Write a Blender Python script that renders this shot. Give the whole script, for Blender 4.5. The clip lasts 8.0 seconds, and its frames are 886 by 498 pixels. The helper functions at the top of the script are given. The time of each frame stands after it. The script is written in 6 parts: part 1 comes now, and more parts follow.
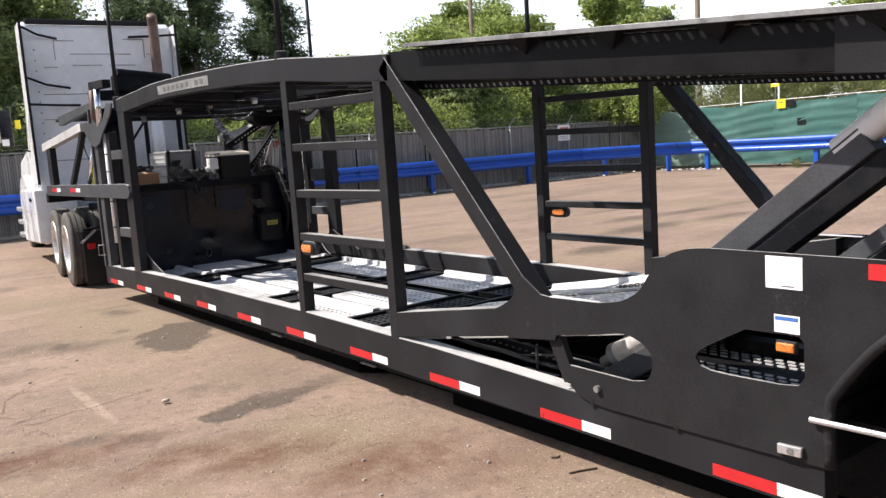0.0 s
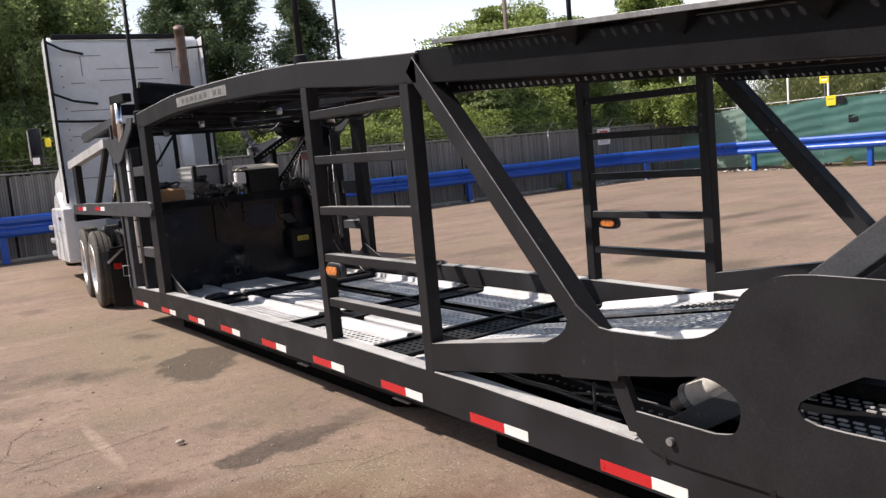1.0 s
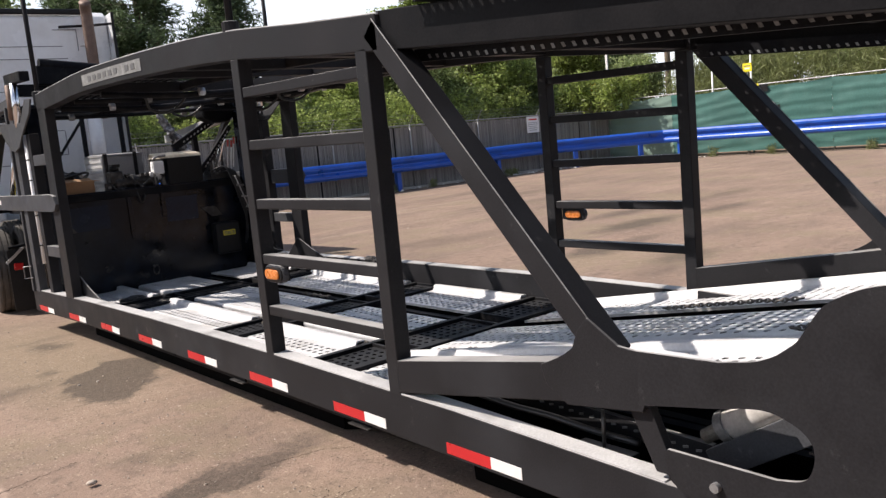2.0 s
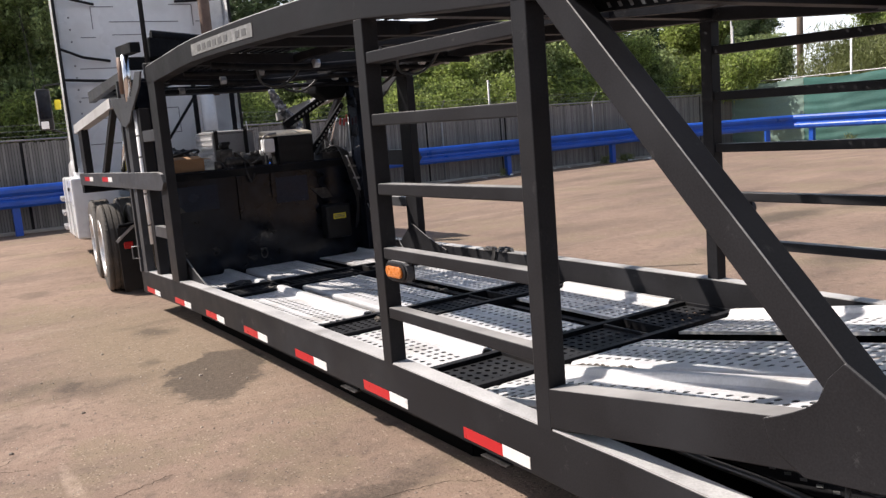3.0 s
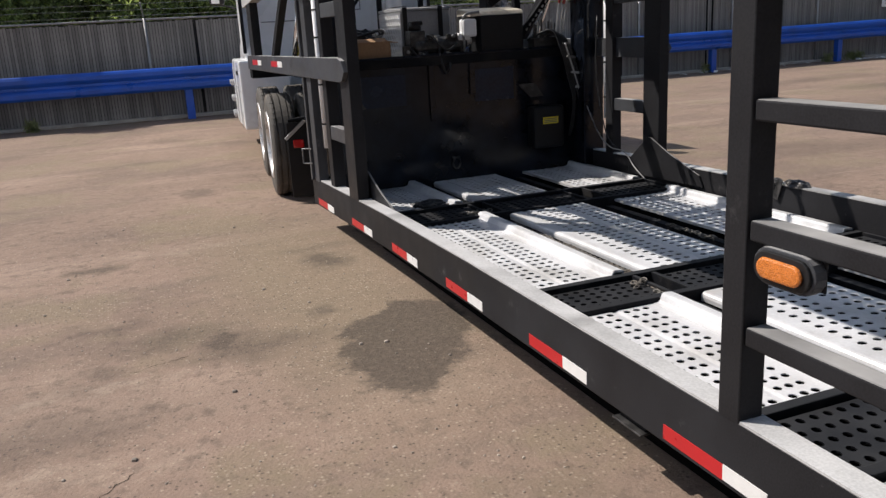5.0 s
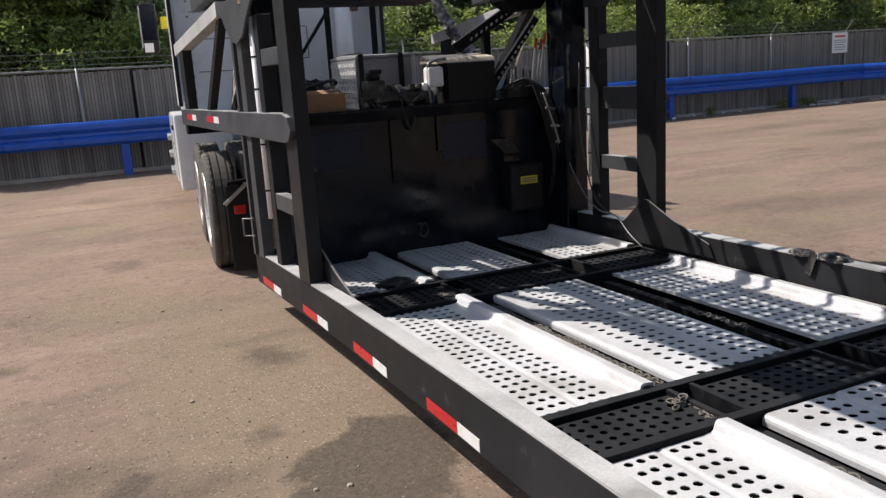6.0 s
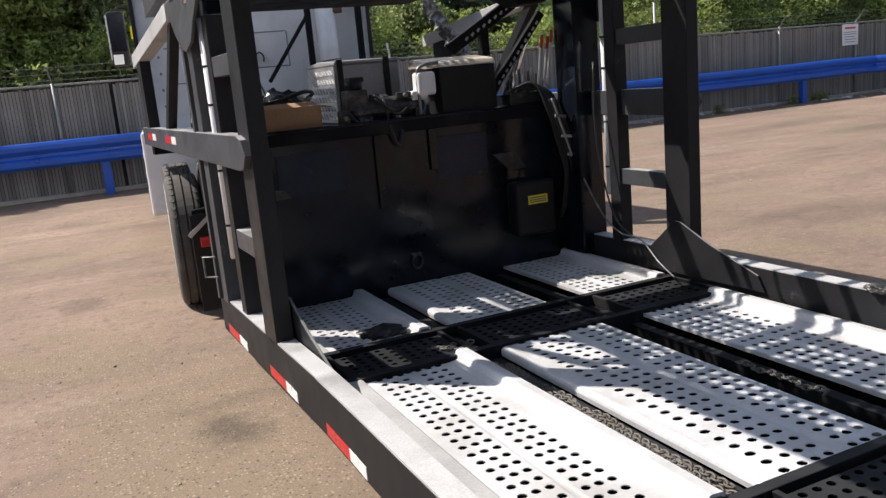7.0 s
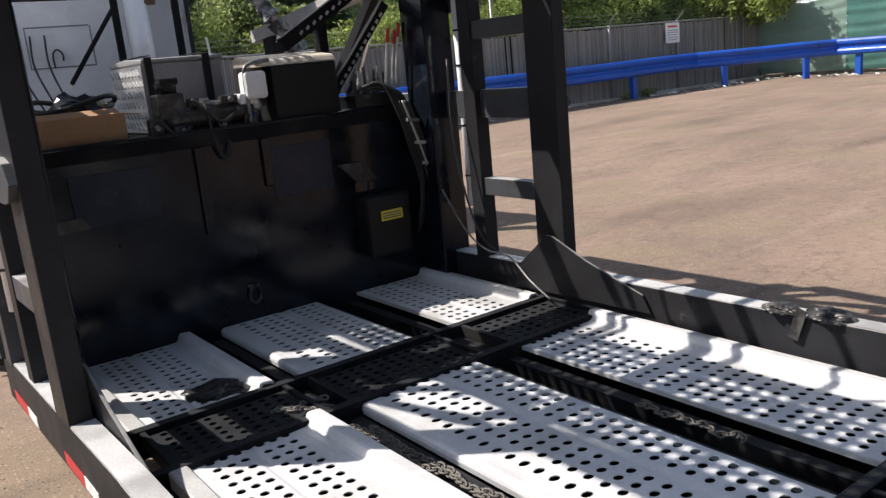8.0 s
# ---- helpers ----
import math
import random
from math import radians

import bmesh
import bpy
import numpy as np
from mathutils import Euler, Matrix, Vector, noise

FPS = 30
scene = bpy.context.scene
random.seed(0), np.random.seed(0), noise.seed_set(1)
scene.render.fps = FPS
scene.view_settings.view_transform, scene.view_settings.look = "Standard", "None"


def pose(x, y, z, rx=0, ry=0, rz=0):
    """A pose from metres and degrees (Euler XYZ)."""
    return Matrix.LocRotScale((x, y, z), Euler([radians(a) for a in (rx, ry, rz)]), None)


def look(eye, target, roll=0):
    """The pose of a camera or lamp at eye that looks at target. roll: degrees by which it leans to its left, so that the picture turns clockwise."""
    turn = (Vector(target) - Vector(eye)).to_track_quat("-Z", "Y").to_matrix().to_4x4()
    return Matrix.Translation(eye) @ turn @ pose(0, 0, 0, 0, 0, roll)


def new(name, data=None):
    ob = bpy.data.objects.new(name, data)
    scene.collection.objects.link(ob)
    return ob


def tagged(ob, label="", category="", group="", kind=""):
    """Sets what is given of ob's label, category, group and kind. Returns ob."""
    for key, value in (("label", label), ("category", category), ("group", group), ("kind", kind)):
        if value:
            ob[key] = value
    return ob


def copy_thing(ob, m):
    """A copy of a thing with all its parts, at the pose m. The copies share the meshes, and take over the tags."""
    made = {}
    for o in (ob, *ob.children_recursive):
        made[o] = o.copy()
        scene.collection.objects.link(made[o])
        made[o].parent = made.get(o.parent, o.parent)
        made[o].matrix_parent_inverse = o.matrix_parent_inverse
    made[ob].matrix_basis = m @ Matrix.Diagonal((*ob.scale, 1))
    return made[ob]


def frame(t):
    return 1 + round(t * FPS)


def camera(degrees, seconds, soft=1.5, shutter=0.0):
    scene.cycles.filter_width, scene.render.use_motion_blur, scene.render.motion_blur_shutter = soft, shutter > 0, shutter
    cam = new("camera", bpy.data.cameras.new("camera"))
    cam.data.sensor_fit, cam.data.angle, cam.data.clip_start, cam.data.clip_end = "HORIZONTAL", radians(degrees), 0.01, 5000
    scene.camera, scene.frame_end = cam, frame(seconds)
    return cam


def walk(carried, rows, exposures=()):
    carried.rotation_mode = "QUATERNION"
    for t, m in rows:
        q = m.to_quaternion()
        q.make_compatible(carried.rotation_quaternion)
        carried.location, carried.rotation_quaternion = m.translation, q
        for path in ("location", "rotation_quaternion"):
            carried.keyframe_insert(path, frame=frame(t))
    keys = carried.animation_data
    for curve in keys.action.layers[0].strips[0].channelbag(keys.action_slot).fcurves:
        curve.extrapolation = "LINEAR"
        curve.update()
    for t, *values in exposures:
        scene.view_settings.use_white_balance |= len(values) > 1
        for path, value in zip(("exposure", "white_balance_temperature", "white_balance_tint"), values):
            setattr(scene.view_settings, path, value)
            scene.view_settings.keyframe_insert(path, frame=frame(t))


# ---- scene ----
cam = camera(57.2, 8.0, soft=1.4)
PATH = [
    (0, (-2.742, 0.281, 1.61), (-1.539, 1.859, 1.356), -3.8),
    (0.5, (-2.59, 0.504, 1.582), (-1.474, 2.144, 1.333), -4.7),
    (1, (-2.39, 0.737, 1.62), (-1.261, 2.372, 1.391), -5.2),
    (1.5, (-2.294, 1.084, 1.587), (-1.07, 2.646, 1.335), -4.9),
    (1.7, (-2.248, 1.235, 1.607), (-0.971, 2.749, 1.335), -5.2),
    (2.8, (-1.901, 1.935, 1.601), (-0.74, 3.539, 1.319), -5.7),
    (3, (-1.873, 2.13, 1.59), (-0.803, 3.794, 1.299), -4.6),
    (3.5, (-1.833, 2.499, 1.619), (-0.951, 4.253, 1.234), -2.5),
    (4, (-1.693, 2.952, 1.587), (-1.047, 4.778, 1.092), -2.9),
    (4.2, (-1.667, 3.154, 1.574), (-1.091, 5.002, 1.072), -3.1),
    (5.3, (-1.395, 4.231, 1.57), (-0.662, 6.016, 1.046), -3.3),
    (5.5, (-1.337, 4.401, 1.592), (-0.595, 6.189, 1.089), -3.3),
    (6, (-1.204, 4.926, 1.579), (-0.386, 6.702, 1.158), -3.6),
    (6.5, (-0.978, 5.336, 1.571), (-0.083, 7.083, 1.186), -5.6),
    (7, (-0.785, 5.709, 1.588), (0.028, 7.489, 1.177), -5.2),
    (7.5, (-0.649, 6.113, 1.596), (0.28, 7.823, 1.135), -3.1),
    (8, (-0.464, 6.336, 1.59), (0.671, 7.921, 1.141), -5.6),
]
walk(cam, [(t, look(eye, target, roll)) for t, eye, target, roll in PATH], exposures=[(0, 0.74, 6550, 10.8), (0.5, 0.49, 6650, 12), (1.0, 0.38, 6650, 12), (1.5, 0.45, 6650, 12), (3.0, 0.48, 6650, 12), (3.5, 0.49, 6600, 11.5), (4.0, 0.29, 6500, 10), (5.5, 0.12, 6450, 9.5), (6.5, 0.36, 6500, 10), (8, 0.58, 6500, 10)])


# ---- light and sky ----
SUN_DIR = Vector((-0.635, 0.57, 1.0)).normalized()
sun_lamp = bpy.data.lights.new("sun", "SUN")
sun_lamp.energy, sun_lamp.angle, sun_lamp.color = 4.7, radians(0.6), (1.0, 0.93, 0.86)
sun = new("sun", sun_lamp)
sun.matrix_world = look(SUN_DIR * 60, (0, 0, 0))

world = bpy.data.worlds.new("sky")
scene.world = world
world.use_nodes = True
wn, wl = world.node_tree.nodes, world.node_tree.links
wn.clear()
sky = wn.new("ShaderNodeTexSky")
sky.sky_type, sky.sun_disc = "NISHITA", False
sky.sun_elevation = math.asin(SUN_DIR.z)
sky.sun_rotation = math.atan2(SUN_DIR.x, SUN_DIR.y)
sky.dust_density, sky.air_density = 1.6, 1.0
coords = wn.new("ShaderNodeTexCoord")
cloud = wn.new("ShaderNodeTexNoise")
cloud.inputs["Scale"].default_value, cloud.inputs["Detail"].default_value = 2.2, 7
cloud_ramp = wn.new("ShaderNodeValToRGB")
cloud_ramp.color_ramp.elements[0].position, cloud_ramp.color_ramp.elements[1].position = 0.57, 0.80
cloud_mix = wn.new("ShaderNodeMix")
cloud_mix.data_type = "RGBA"
cloud_mix.inputs["B"].default_value = (15.6, 16.6, 18.2, 1)
sky_out, sky_bg = wn.new("ShaderNodeOutputWorld"), wn.new("ShaderNodeBackground")
sky_bg.inputs["Strength"].default_value = 0.088
wl.new(coords.outputs["Generated"], cloud.inputs["Vector"])
wl.new(cloud.outputs["Fac"], cloud_ramp.inputs["Fac"])
haze_split, haze_fade, haze_max = wn.new("ShaderNodeSeparateXYZ"), wn.new("ShaderNodeMapRange"), wn.new("ShaderNodeMath")
haze_fade.inputs["From Min"].default_value, haze_fade.inputs["From Max"].default_value = 0.10, 0.34
haze_fade.inputs["To Min"].default_value, haze_fade.inputs["To Max"].default_value = 0.62, 0.0
haze_max.operation = "MAXIMUM"
wl.new(coords.outputs["Generated"], haze_split.inputs["Vector"])
wl.new(haze_split.outputs["Z"], haze_fade.inputs["Value"])
wl.new(haze_fade.outputs["Result"], haze_max.inputs[0])
wl.new(cloud_ramp.outputs["Color"], haze_max.inputs[1])
wl.new(haze_max.outputs[0], cloud_mix.inputs["Factor"])
wl.new(sky.outputs["Color"], cloud_mix.inputs["A"])
wl.new(cloud_mix.outputs["Result"], sky_bg.inputs["Color"])
wl.new(sky_bg.outputs["Background"], sky_out.inputs["Surface"])


# ---- materials ----
def material(name, base, rough=0.5, metal=0.0, vary=0.25, scale=8.0, fine=90.0, bump=0.15, depth=0.002, second=None, stain=0.0, stain_scale=1.3, coat=0.0, random_value=0.0, translucent=0.0, dust_glare=None, specular=0.5, scuff=None):
    """A surface with two scales of variation, optional blotches of a second colour, and fine relief."""
    m = bpy.data.materials.new(name)
    m.use_nodes = True
    n, l = m.node_tree.nodes, m.node_tree.links
    bsdf = n["Principled BSDF"]
    bsdf.inputs["Metallic"].default_value = metal
    bsdf.inputs["Coat Weight"].default_value = coat
    bsdf.inputs["Specular IOR Level"].default_value = specular
    tc = n.new("ShaderNodeTexCoord")
    big, small = n.new("ShaderNodeTexNoise"), n.new("ShaderNodeTexNoise")
    big.inputs["Scale"].default_value, big.inputs["Detail"].default_value = scale, 5
    small.inputs["Scale"].default_value, small.inputs["Detail"].default_value = fine, 3
    for t in (big, small):
        l.new(tc.outputs["Object"], t.inputs["Vector"])
    add = n.new("ShaderNodeMath")
    add.operation = "ADD"
    l.new(big.outputs["Fac"], add.inputs[0])
    l.new(small.outputs["Fac"], add.inputs[1])
    ramp = n.new("ShaderNodeMapRange")
    ramp.inputs["From Min"].default_value, ramp.inputs["From Max"].default_value = 0.6, 1.4
    ramp.inputs["To Min"].default_value, ramp.inputs["To Max"].default_value = 1 - vary, 1 + vary
    l.new(add.outputs[0], ramp.inputs["Value"])
    tone = n.new("ShaderNodeMix")
    tone.data_type, tone.blend_type = "RGBA", "MULTIPLY"
    tone.inputs["Factor"].default_value = 1
    tone.inputs["A"].default_value = (*base, 1)
    l.new(ramp.outputs["Result"], tone.inputs["B"])
    colour = tone.outputs["Result"]
    if second:
        blot = n.new("ShaderNodeTexNoise")
        blot.inputs["Scale"].default_value, blot.inputs["Detail"].default_value = stain_scale, 8
        l.new(tc.outputs["Object"], blot.inputs["Vector"])
        edge = n.new("ShaderNodeMapRange")
        edge.inputs["From Min"].default_value, edge.inputs["From Max"].default_value = 0.5, 0.68
        edge.inputs["To Max"].default_value = stain
        l.new(blot.outputs["Fac"], edge.inputs["Value"])
        mix = n.new("ShaderNodeMix")
        mix.data_type = "RGBA"
        mix.inputs["B"].default_value = (*second, 1)
        l.new(edge.outputs["Result"], mix.inputs["Factor"])
        l.new(colour, mix.inputs["A"])
        colour = mix.outputs["Result"]
    if scuff:
        # Small ragged scuffs and chalky marks
        marks, cut, rub = n.new("ShaderNodeTexNoise"), n.new("ShaderNodeMapRange"), n.new("ShaderNodeMix")
        marks.inputs["Scale"].default_value, marks.inputs["Detail"].default_value, marks.inputs["Roughness"].default_value = 4.5, 12, 0.78
        l.new(tc.outputs["Object"], marks.inputs["Vector"])
        cut.inputs["From Min"].default_value, cut.inputs["From Max"].default_value, cut.inputs["To Max"].default_value = 0.60, 0.70, 0.7
        l.new(marks.outputs["Fac"], cut.inputs["Value"])
        rub.data_type = "RGBA"
        rub.inputs["B"].default_value = (*scuff, 1)
        l.new(cut.outputs["Result"], rub.inputs["Factor"])
        l.new(colour, rub.inputs["A"])
        colour = rub.outputs["Result"]
    if dust_glare:
        # Road dust and worn paint on the upward faces, lightened to carry the sun's glare
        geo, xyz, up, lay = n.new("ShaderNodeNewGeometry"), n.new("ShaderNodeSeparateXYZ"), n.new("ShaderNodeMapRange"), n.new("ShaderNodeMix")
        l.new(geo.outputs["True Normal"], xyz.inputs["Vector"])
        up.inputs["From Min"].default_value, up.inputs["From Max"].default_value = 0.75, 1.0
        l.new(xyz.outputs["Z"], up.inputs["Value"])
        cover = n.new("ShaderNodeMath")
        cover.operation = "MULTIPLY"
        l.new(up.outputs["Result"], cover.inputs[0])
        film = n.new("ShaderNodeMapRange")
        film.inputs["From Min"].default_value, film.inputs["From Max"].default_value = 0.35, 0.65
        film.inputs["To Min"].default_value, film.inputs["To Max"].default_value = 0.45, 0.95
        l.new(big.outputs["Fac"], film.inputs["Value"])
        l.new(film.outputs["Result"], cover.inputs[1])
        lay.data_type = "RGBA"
        lay.inputs["B"].default_value = (*dust_glare, 1)
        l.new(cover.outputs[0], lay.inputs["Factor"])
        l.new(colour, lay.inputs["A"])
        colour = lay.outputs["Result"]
    if random_value:
        info, hsv, spread = n.new("ShaderNodeNewGeometry"), n.new("ShaderNodeHueSaturation"), n.new("ShaderNodeMapRange")
        spread.inputs["To Min"].default_value, spread.inputs["To Max"].default_value = 1 - random_value, 1 + random_value
        l.new(info.outputs["Random Per Island"], spread.inputs["Value"])
        l.new(spread.outputs["Result"], hsv.inputs["Value"])
        l.new(colour, hsv.inputs["Color"])
        colour = hsv.outputs["Color"]
    l.new(colour, bsdf.inputs["Base Color"])
    gloss = n.new("ShaderNodeMapRange")
    gloss.inputs["From Min"].default_value, gloss.inputs["From Max"].default_value = 0.3, 0.7
    gloss.inputs["To Min"].default_value, gloss.inputs["To Max"].default_value = max(0.02, rough - 0.1), min(1.0, rough + 0.12)
    l.new(big.outputs["Fac"], gloss.inputs["Value"])
    l.new(gloss.outputs["Result"], bsdf.inputs["Roughness"])
    if bump:
        b = n.new("ShaderNodeBump")
        b.inputs["Strength"].default_value, b.inputs["Distance"].default_value = bump, depth
        l.new(small.outputs["Fac"], b.inputs["Height"])
        l.new(b.outputs["Normal"], bsdf.inputs["Normal"])
    if translucent:
        out = n["Material Output"]
        tr, blend = n.new("ShaderNodeBsdfTranslucent"), n.new("ShaderNodeMixShader")
        blend.inputs["Fac"].default_value = translucent
        l.new(colour, tr.inputs["Color"])
        l.new(bsdf.outputs["BSDF"], blend.inputs[1])
        l.new(tr.outputs["BSDF"], blend.inputs[2])
        l.new(blend.outputs["Shader"], out.inputs["Surface"])
    return m


BLACK = material("black_trailer_paint", (0.0215, 0.0211, 0.0230), 0.46, vary=0.30, scale=3.0, fine=160, bump=0.12, second=(0.037, 0.038, 0.042), stain=0.55, stain_scale=1.7, dust_glare=(0.42, 0.41, 0.40), specular=0.08, scuff=(0.095, 0.094, 0.095))
# Worn grey, raised in tone to carry the sun's glare on top flanges
WORN_GLARE = material("worn_grey_sun_glare", (0.50, 0.495, 0.49), 0.5, vary=0.25, scale=4, fine=120, bump=0.25, second=(0.16, 0.155, 0.15), stain=0.6, stain_scale=3)
PLATE_BAR = material("dull_plate_marking", (0.10, 0.10, 0.10), 0.5, vary=0.4, scale=20)
# Faded paint, lightened further for the sunlit sheen on the neck parts
FADED_SHEEN = material("faded_dusty_sun_sheen", (0.058, 0.060, 0.066), 0.45, vary=0.3, scale=5, fine=120, bump=0.15, second=(0.045, 0.043, 0.042), stain=0.5, stain_scale=4, dust_glare=(0.42, 0.41, 0.40), specular=0.2, scuff=(0.20, 0.195, 0.19))
SIDE_WORN = material("scuffed_black_paint", (0.0200, 0.0198, 0.0218), 0.45, vary=0.3, scale=5, fine=120, bump=0.15, second=(0.025, 0.025, 0.026), stain=0.5, stain_scale=4, dust_glare=(0.42, 0.41, 0.40), specular=0.12, scuff=(0.06, 0.06, 0.062))
RIM = material("dusty_bright_wheel", (0.66, 0.65, 0.64), 0.32, metal=0.45, vary=0.15, scale=6, fine=60, bump=0.1, second=(0.35, 0.31, 0.27), stain=0.5, stain_scale=5)
BLACK_MATT = material("dusty_black_steel", (0.0095, 0.0100, 0.0122), 0.55, vary=0.5, scale=6, fine=120, bump=0.25, second=(0.04, 0.037, 0.034), stain=0.5, stain_scale=4, dust_glare=(0.036, 0.037, 0.040), specular=0.08, scuff=(0.06, 0.056, 0.052))
# Blue tint and navy blotches put reflected sky into the enamel's colour
DULL_BLACK = material("bulkhead_black_enamel", (0.0064, 0.0084, 0.0138), 0.14, vary=0.5, scale=2.5, fine=9, bump=0.10, depth=0.003, second=(0.015, 0.021, 0.033), stain=0.8, stain_scale=3.4, specular=0.30, scuff=(0.035, 0.036, 0.039))
ALU = material("worn_white_aluminium", (0.68, 0.68, 0.69), 0.42, metal=0.12, vary=0.12, scale=5, fine=70, bump=0.12, second=(0.40, 0.38, 0.35), stain=0.5, stain_scale=3.2, specular=0.35)
ALU_LIP = material("dusty_grey_aluminium", (0.47, 0.465, 0.46), 0.5, metal=0.12, vary=0.18, scale=6, fine=90, bump=0.15, second=(0.30, 0.285, 0.265), stain=0.6, stain_scale=4)
STEEL = material("galvanised_steel", (0.55, 0.55, 0.56), 0.38, metal=0.75, vary=0.2, scale=12, fine=120, bump=0.1)
CHROME = material("hydraulic_chrome", (0.75, 0.75, 0.77), 0.2, metal=1.0, vary=0.1)
RUST = material("rusty_chain_steel", (0.16, 0.15, 0.135), 0.65, metal=0.4, vary=0.5, scale=30, fine=200, bump=0.3, second=(0.12, 0.085, 0.06), stain=0.5, stain_scale=12)
RED_TAPE = material("red_reflective_tape", (0.50, 0.018, 0.022), 0.35, vary=0.12, scale=20, fine=300, bump=0.1)
WHITE_TAPE = material("white_reflective_tape", (0.78, 0.77, 0.75), 0.35, vary=0.1, scale=20, fine=300, bump=0.1)
ORANGE = material("amber_lens", (0.60, 0.18, 0.03), 0.25, vary=0.45, scale=30, fine=220, bump=0.6, depth=0.004, coat=0.5)
RED_LENS = material("red_lens", (0.5, 0.02, 0.02), 0.2, vary=0.1, coat=0.5)
WHITE_PAINT = material("white_truck_paint", (0.78, 0.79, 0.80), 0.28, vary=0.05, scale=1.5, fine=12, bump=0.03, second=(0.55, 0.54, 0.52), stain=0.35, stain_scale=1.6, coat=0.3)
RUBBER = material("tyre_rubber", (0.075, 0.068, 0.060), 0.8, vary=0.3, scale=12, fine=90, bump=0.2, second=(0.17, 0.145, 0.12), stain=0.6, stain_scale=5)
BLACK_PLASTIC = material("black_plastic", (0.014, 0.014, 0.015), 0.45, vary=0.3, bump=0.1, specular=0.25)
SEAM = material("shaded_panel_seam", (0.22, 0.22, 0.23), 0.5, vary=0.2)
CARD = material("brown_cardboard", (0.36, 0.21, 0.11), 0.8, vary=0.15, scale=6, fine=60, bump=0.15)
YELLOW = material("yellow_label", (0.80, 0.66, 0.03), 0.45, vary=0.1)
ORANGE_SIGN = material("orange_yellow_sign", (0.75, 0.36, 0.02), 0.5, vary=0.1)
PAPER = material("white_label", (0.8, 0.8, 0.8), 0.5, vary=0.05)
INK = material("dark_print", (0.10, 0.11, 0.14), 0.6, vary=0.1)
GREY_INK = material("grey_print", (0.30, 0.30, 0.32), 0.6, vary=0.1)
BLUE_INK = material("blue_print", (0.05, 0.15, 0.45), 0.5, vary=0.1)
RED_INK = material("red_print", (0.55, 0.06, 0.05), 0.5, vary=0.1)
BLUE = material("blue_guardrail_paint", (0.012, 0.085, 0.46), 0.36, vary=0.18, scale=2, fine=50, bump=0.08, second=(0.02, 0.06, 0.24), stain=0.5, stain_scale=1.4)
SLAT = material("grey_brown_fence_slats", (0.195, 0.187, 0.176), 0.75, vary=0.25, scale=2, fine=40, bump=0.2, random_value=0.25)
GALV = material("dull_galvanised_pipe", (0.30, 0.30, 0.30), 0.5, metal=0.5, vary=0.2)
GREEN_SCREEN = material("green_windscreen_mesh", (0.042, 0.125, 0.108), 0.8, vary=0.25, scale=0.6, fine=25, bump=0.3, depth=0.02, second=(0.085, 0.185, 0.165), stain=0.7, stain_scale=0.8)
GREY_SCREEN = material("faded_grey_green_mesh", (0.17, 0.25, 0.21), 0.85, vary=0.2, scale=0.8, fine=25, bump=0.3, depth=0.02)
PINE = material("pine_needles", (0.082, 0.120, 0.054), 0.6, vary=0.3, random_value=0.55, bump=0, translucent=0.35)
STACK_RUST = material("rusty_exhaust_steel", (0.17, 0.115, 0.09), 0.6, metal=0.3, vary=0.4, scale=8, fine=120, bump=0.2, second=(0.10, 0.06, 0.045), stain=0.6, stain_scale=5)
LEAF = material("broad_leaves", (0.28, 0.345, 0.100), 0.5, vary=0.3, random_value=0.6, bump=0, translucent=0.58)
LEAF_DARK = material("shaded_leaves", (0.285, 0.345, 0.150), 0.55, vary=0.3, random_value=0.6, bump=0, translucent=0.65)
LEAF_GRASS = material("tall_weeds", (0.21, 0.235, 0.095), 0.6, vary=0.3, random_value=0.4, bump=0, translucent=0.4)
BARK = material("bark", (0.10, 0.075, 0.055), 0.85, vary=0.4, scale=8, fine=40, bump=0.5, depth=0.02)
WOOD_POLE = material("weathered_pole", (0.16, 0.12, 0.09), 0.85, vary=0.3, scale=5, fine=40, bump=0.3)
STONE = material("pebble", (0.31, 0.265, 0.22), 0.8, vary=0.3, random_value=0.4)
KERB = material("weathered_concrete", (0.40, 0.37, 0.33), 0.85, vary=0.25, scale=3, fine=50, bump=0.3, second=(0.24, 0.21, 0.18), stain=0.6, stain_scale=2)
LITTER = material("litter_paper", (0.6, 0.58, 0.54), 0.7, vary=0.3, random_value=0.4)
HOSE = material("black_hose", (0.015, 0.015, 0.016), 0.4, vary=0.3)
GREY_METAL = material("grey_cast_metal", (0.22, 0.22, 0.22), 0.45, metal=0.4, vary=0.3, scale=14, second=(0.06, 0.055, 0.05), stain=0.6, stain_scale=9)
GREASE = material("greasy_dark_metal", (0.055, 0.053, 0.052), 0.4, metal=0.5, vary=0.5, scale=18, fine=120, bump=0.3, second=(0.20, 0.19, 0.18), stain=0.5, stain_scale=14, specular=0.3)
CREAM_GREY = material("dusty_grey_cylinder", (0.70, 0.68, 0.65), 0.5, vary=0.2, scale=8, second=(0.2, 0.17, 0.14), stain=0.5, stain_scale=7)
# Near-black that paints the shade under and behind the deck
SHADE_BLACK = material("black_underside_shade", (0.004, 0.004, 0.004), 0.8, vary=0.4, specular=0.02)
TREAD = material("black_tread_paint", (0.0085, 0.0085, 0.0095), 0.5, vary=0.4, scale=9, fine=90, bump=0.2, specular=0.07)
CREAM = material("weathered_cream_plastic", (0.62, 0.56, 0.46), 0.55, vary=0.15, second=(0.3, 0.24, 0.17), stain=0.5, stain_scale=7)


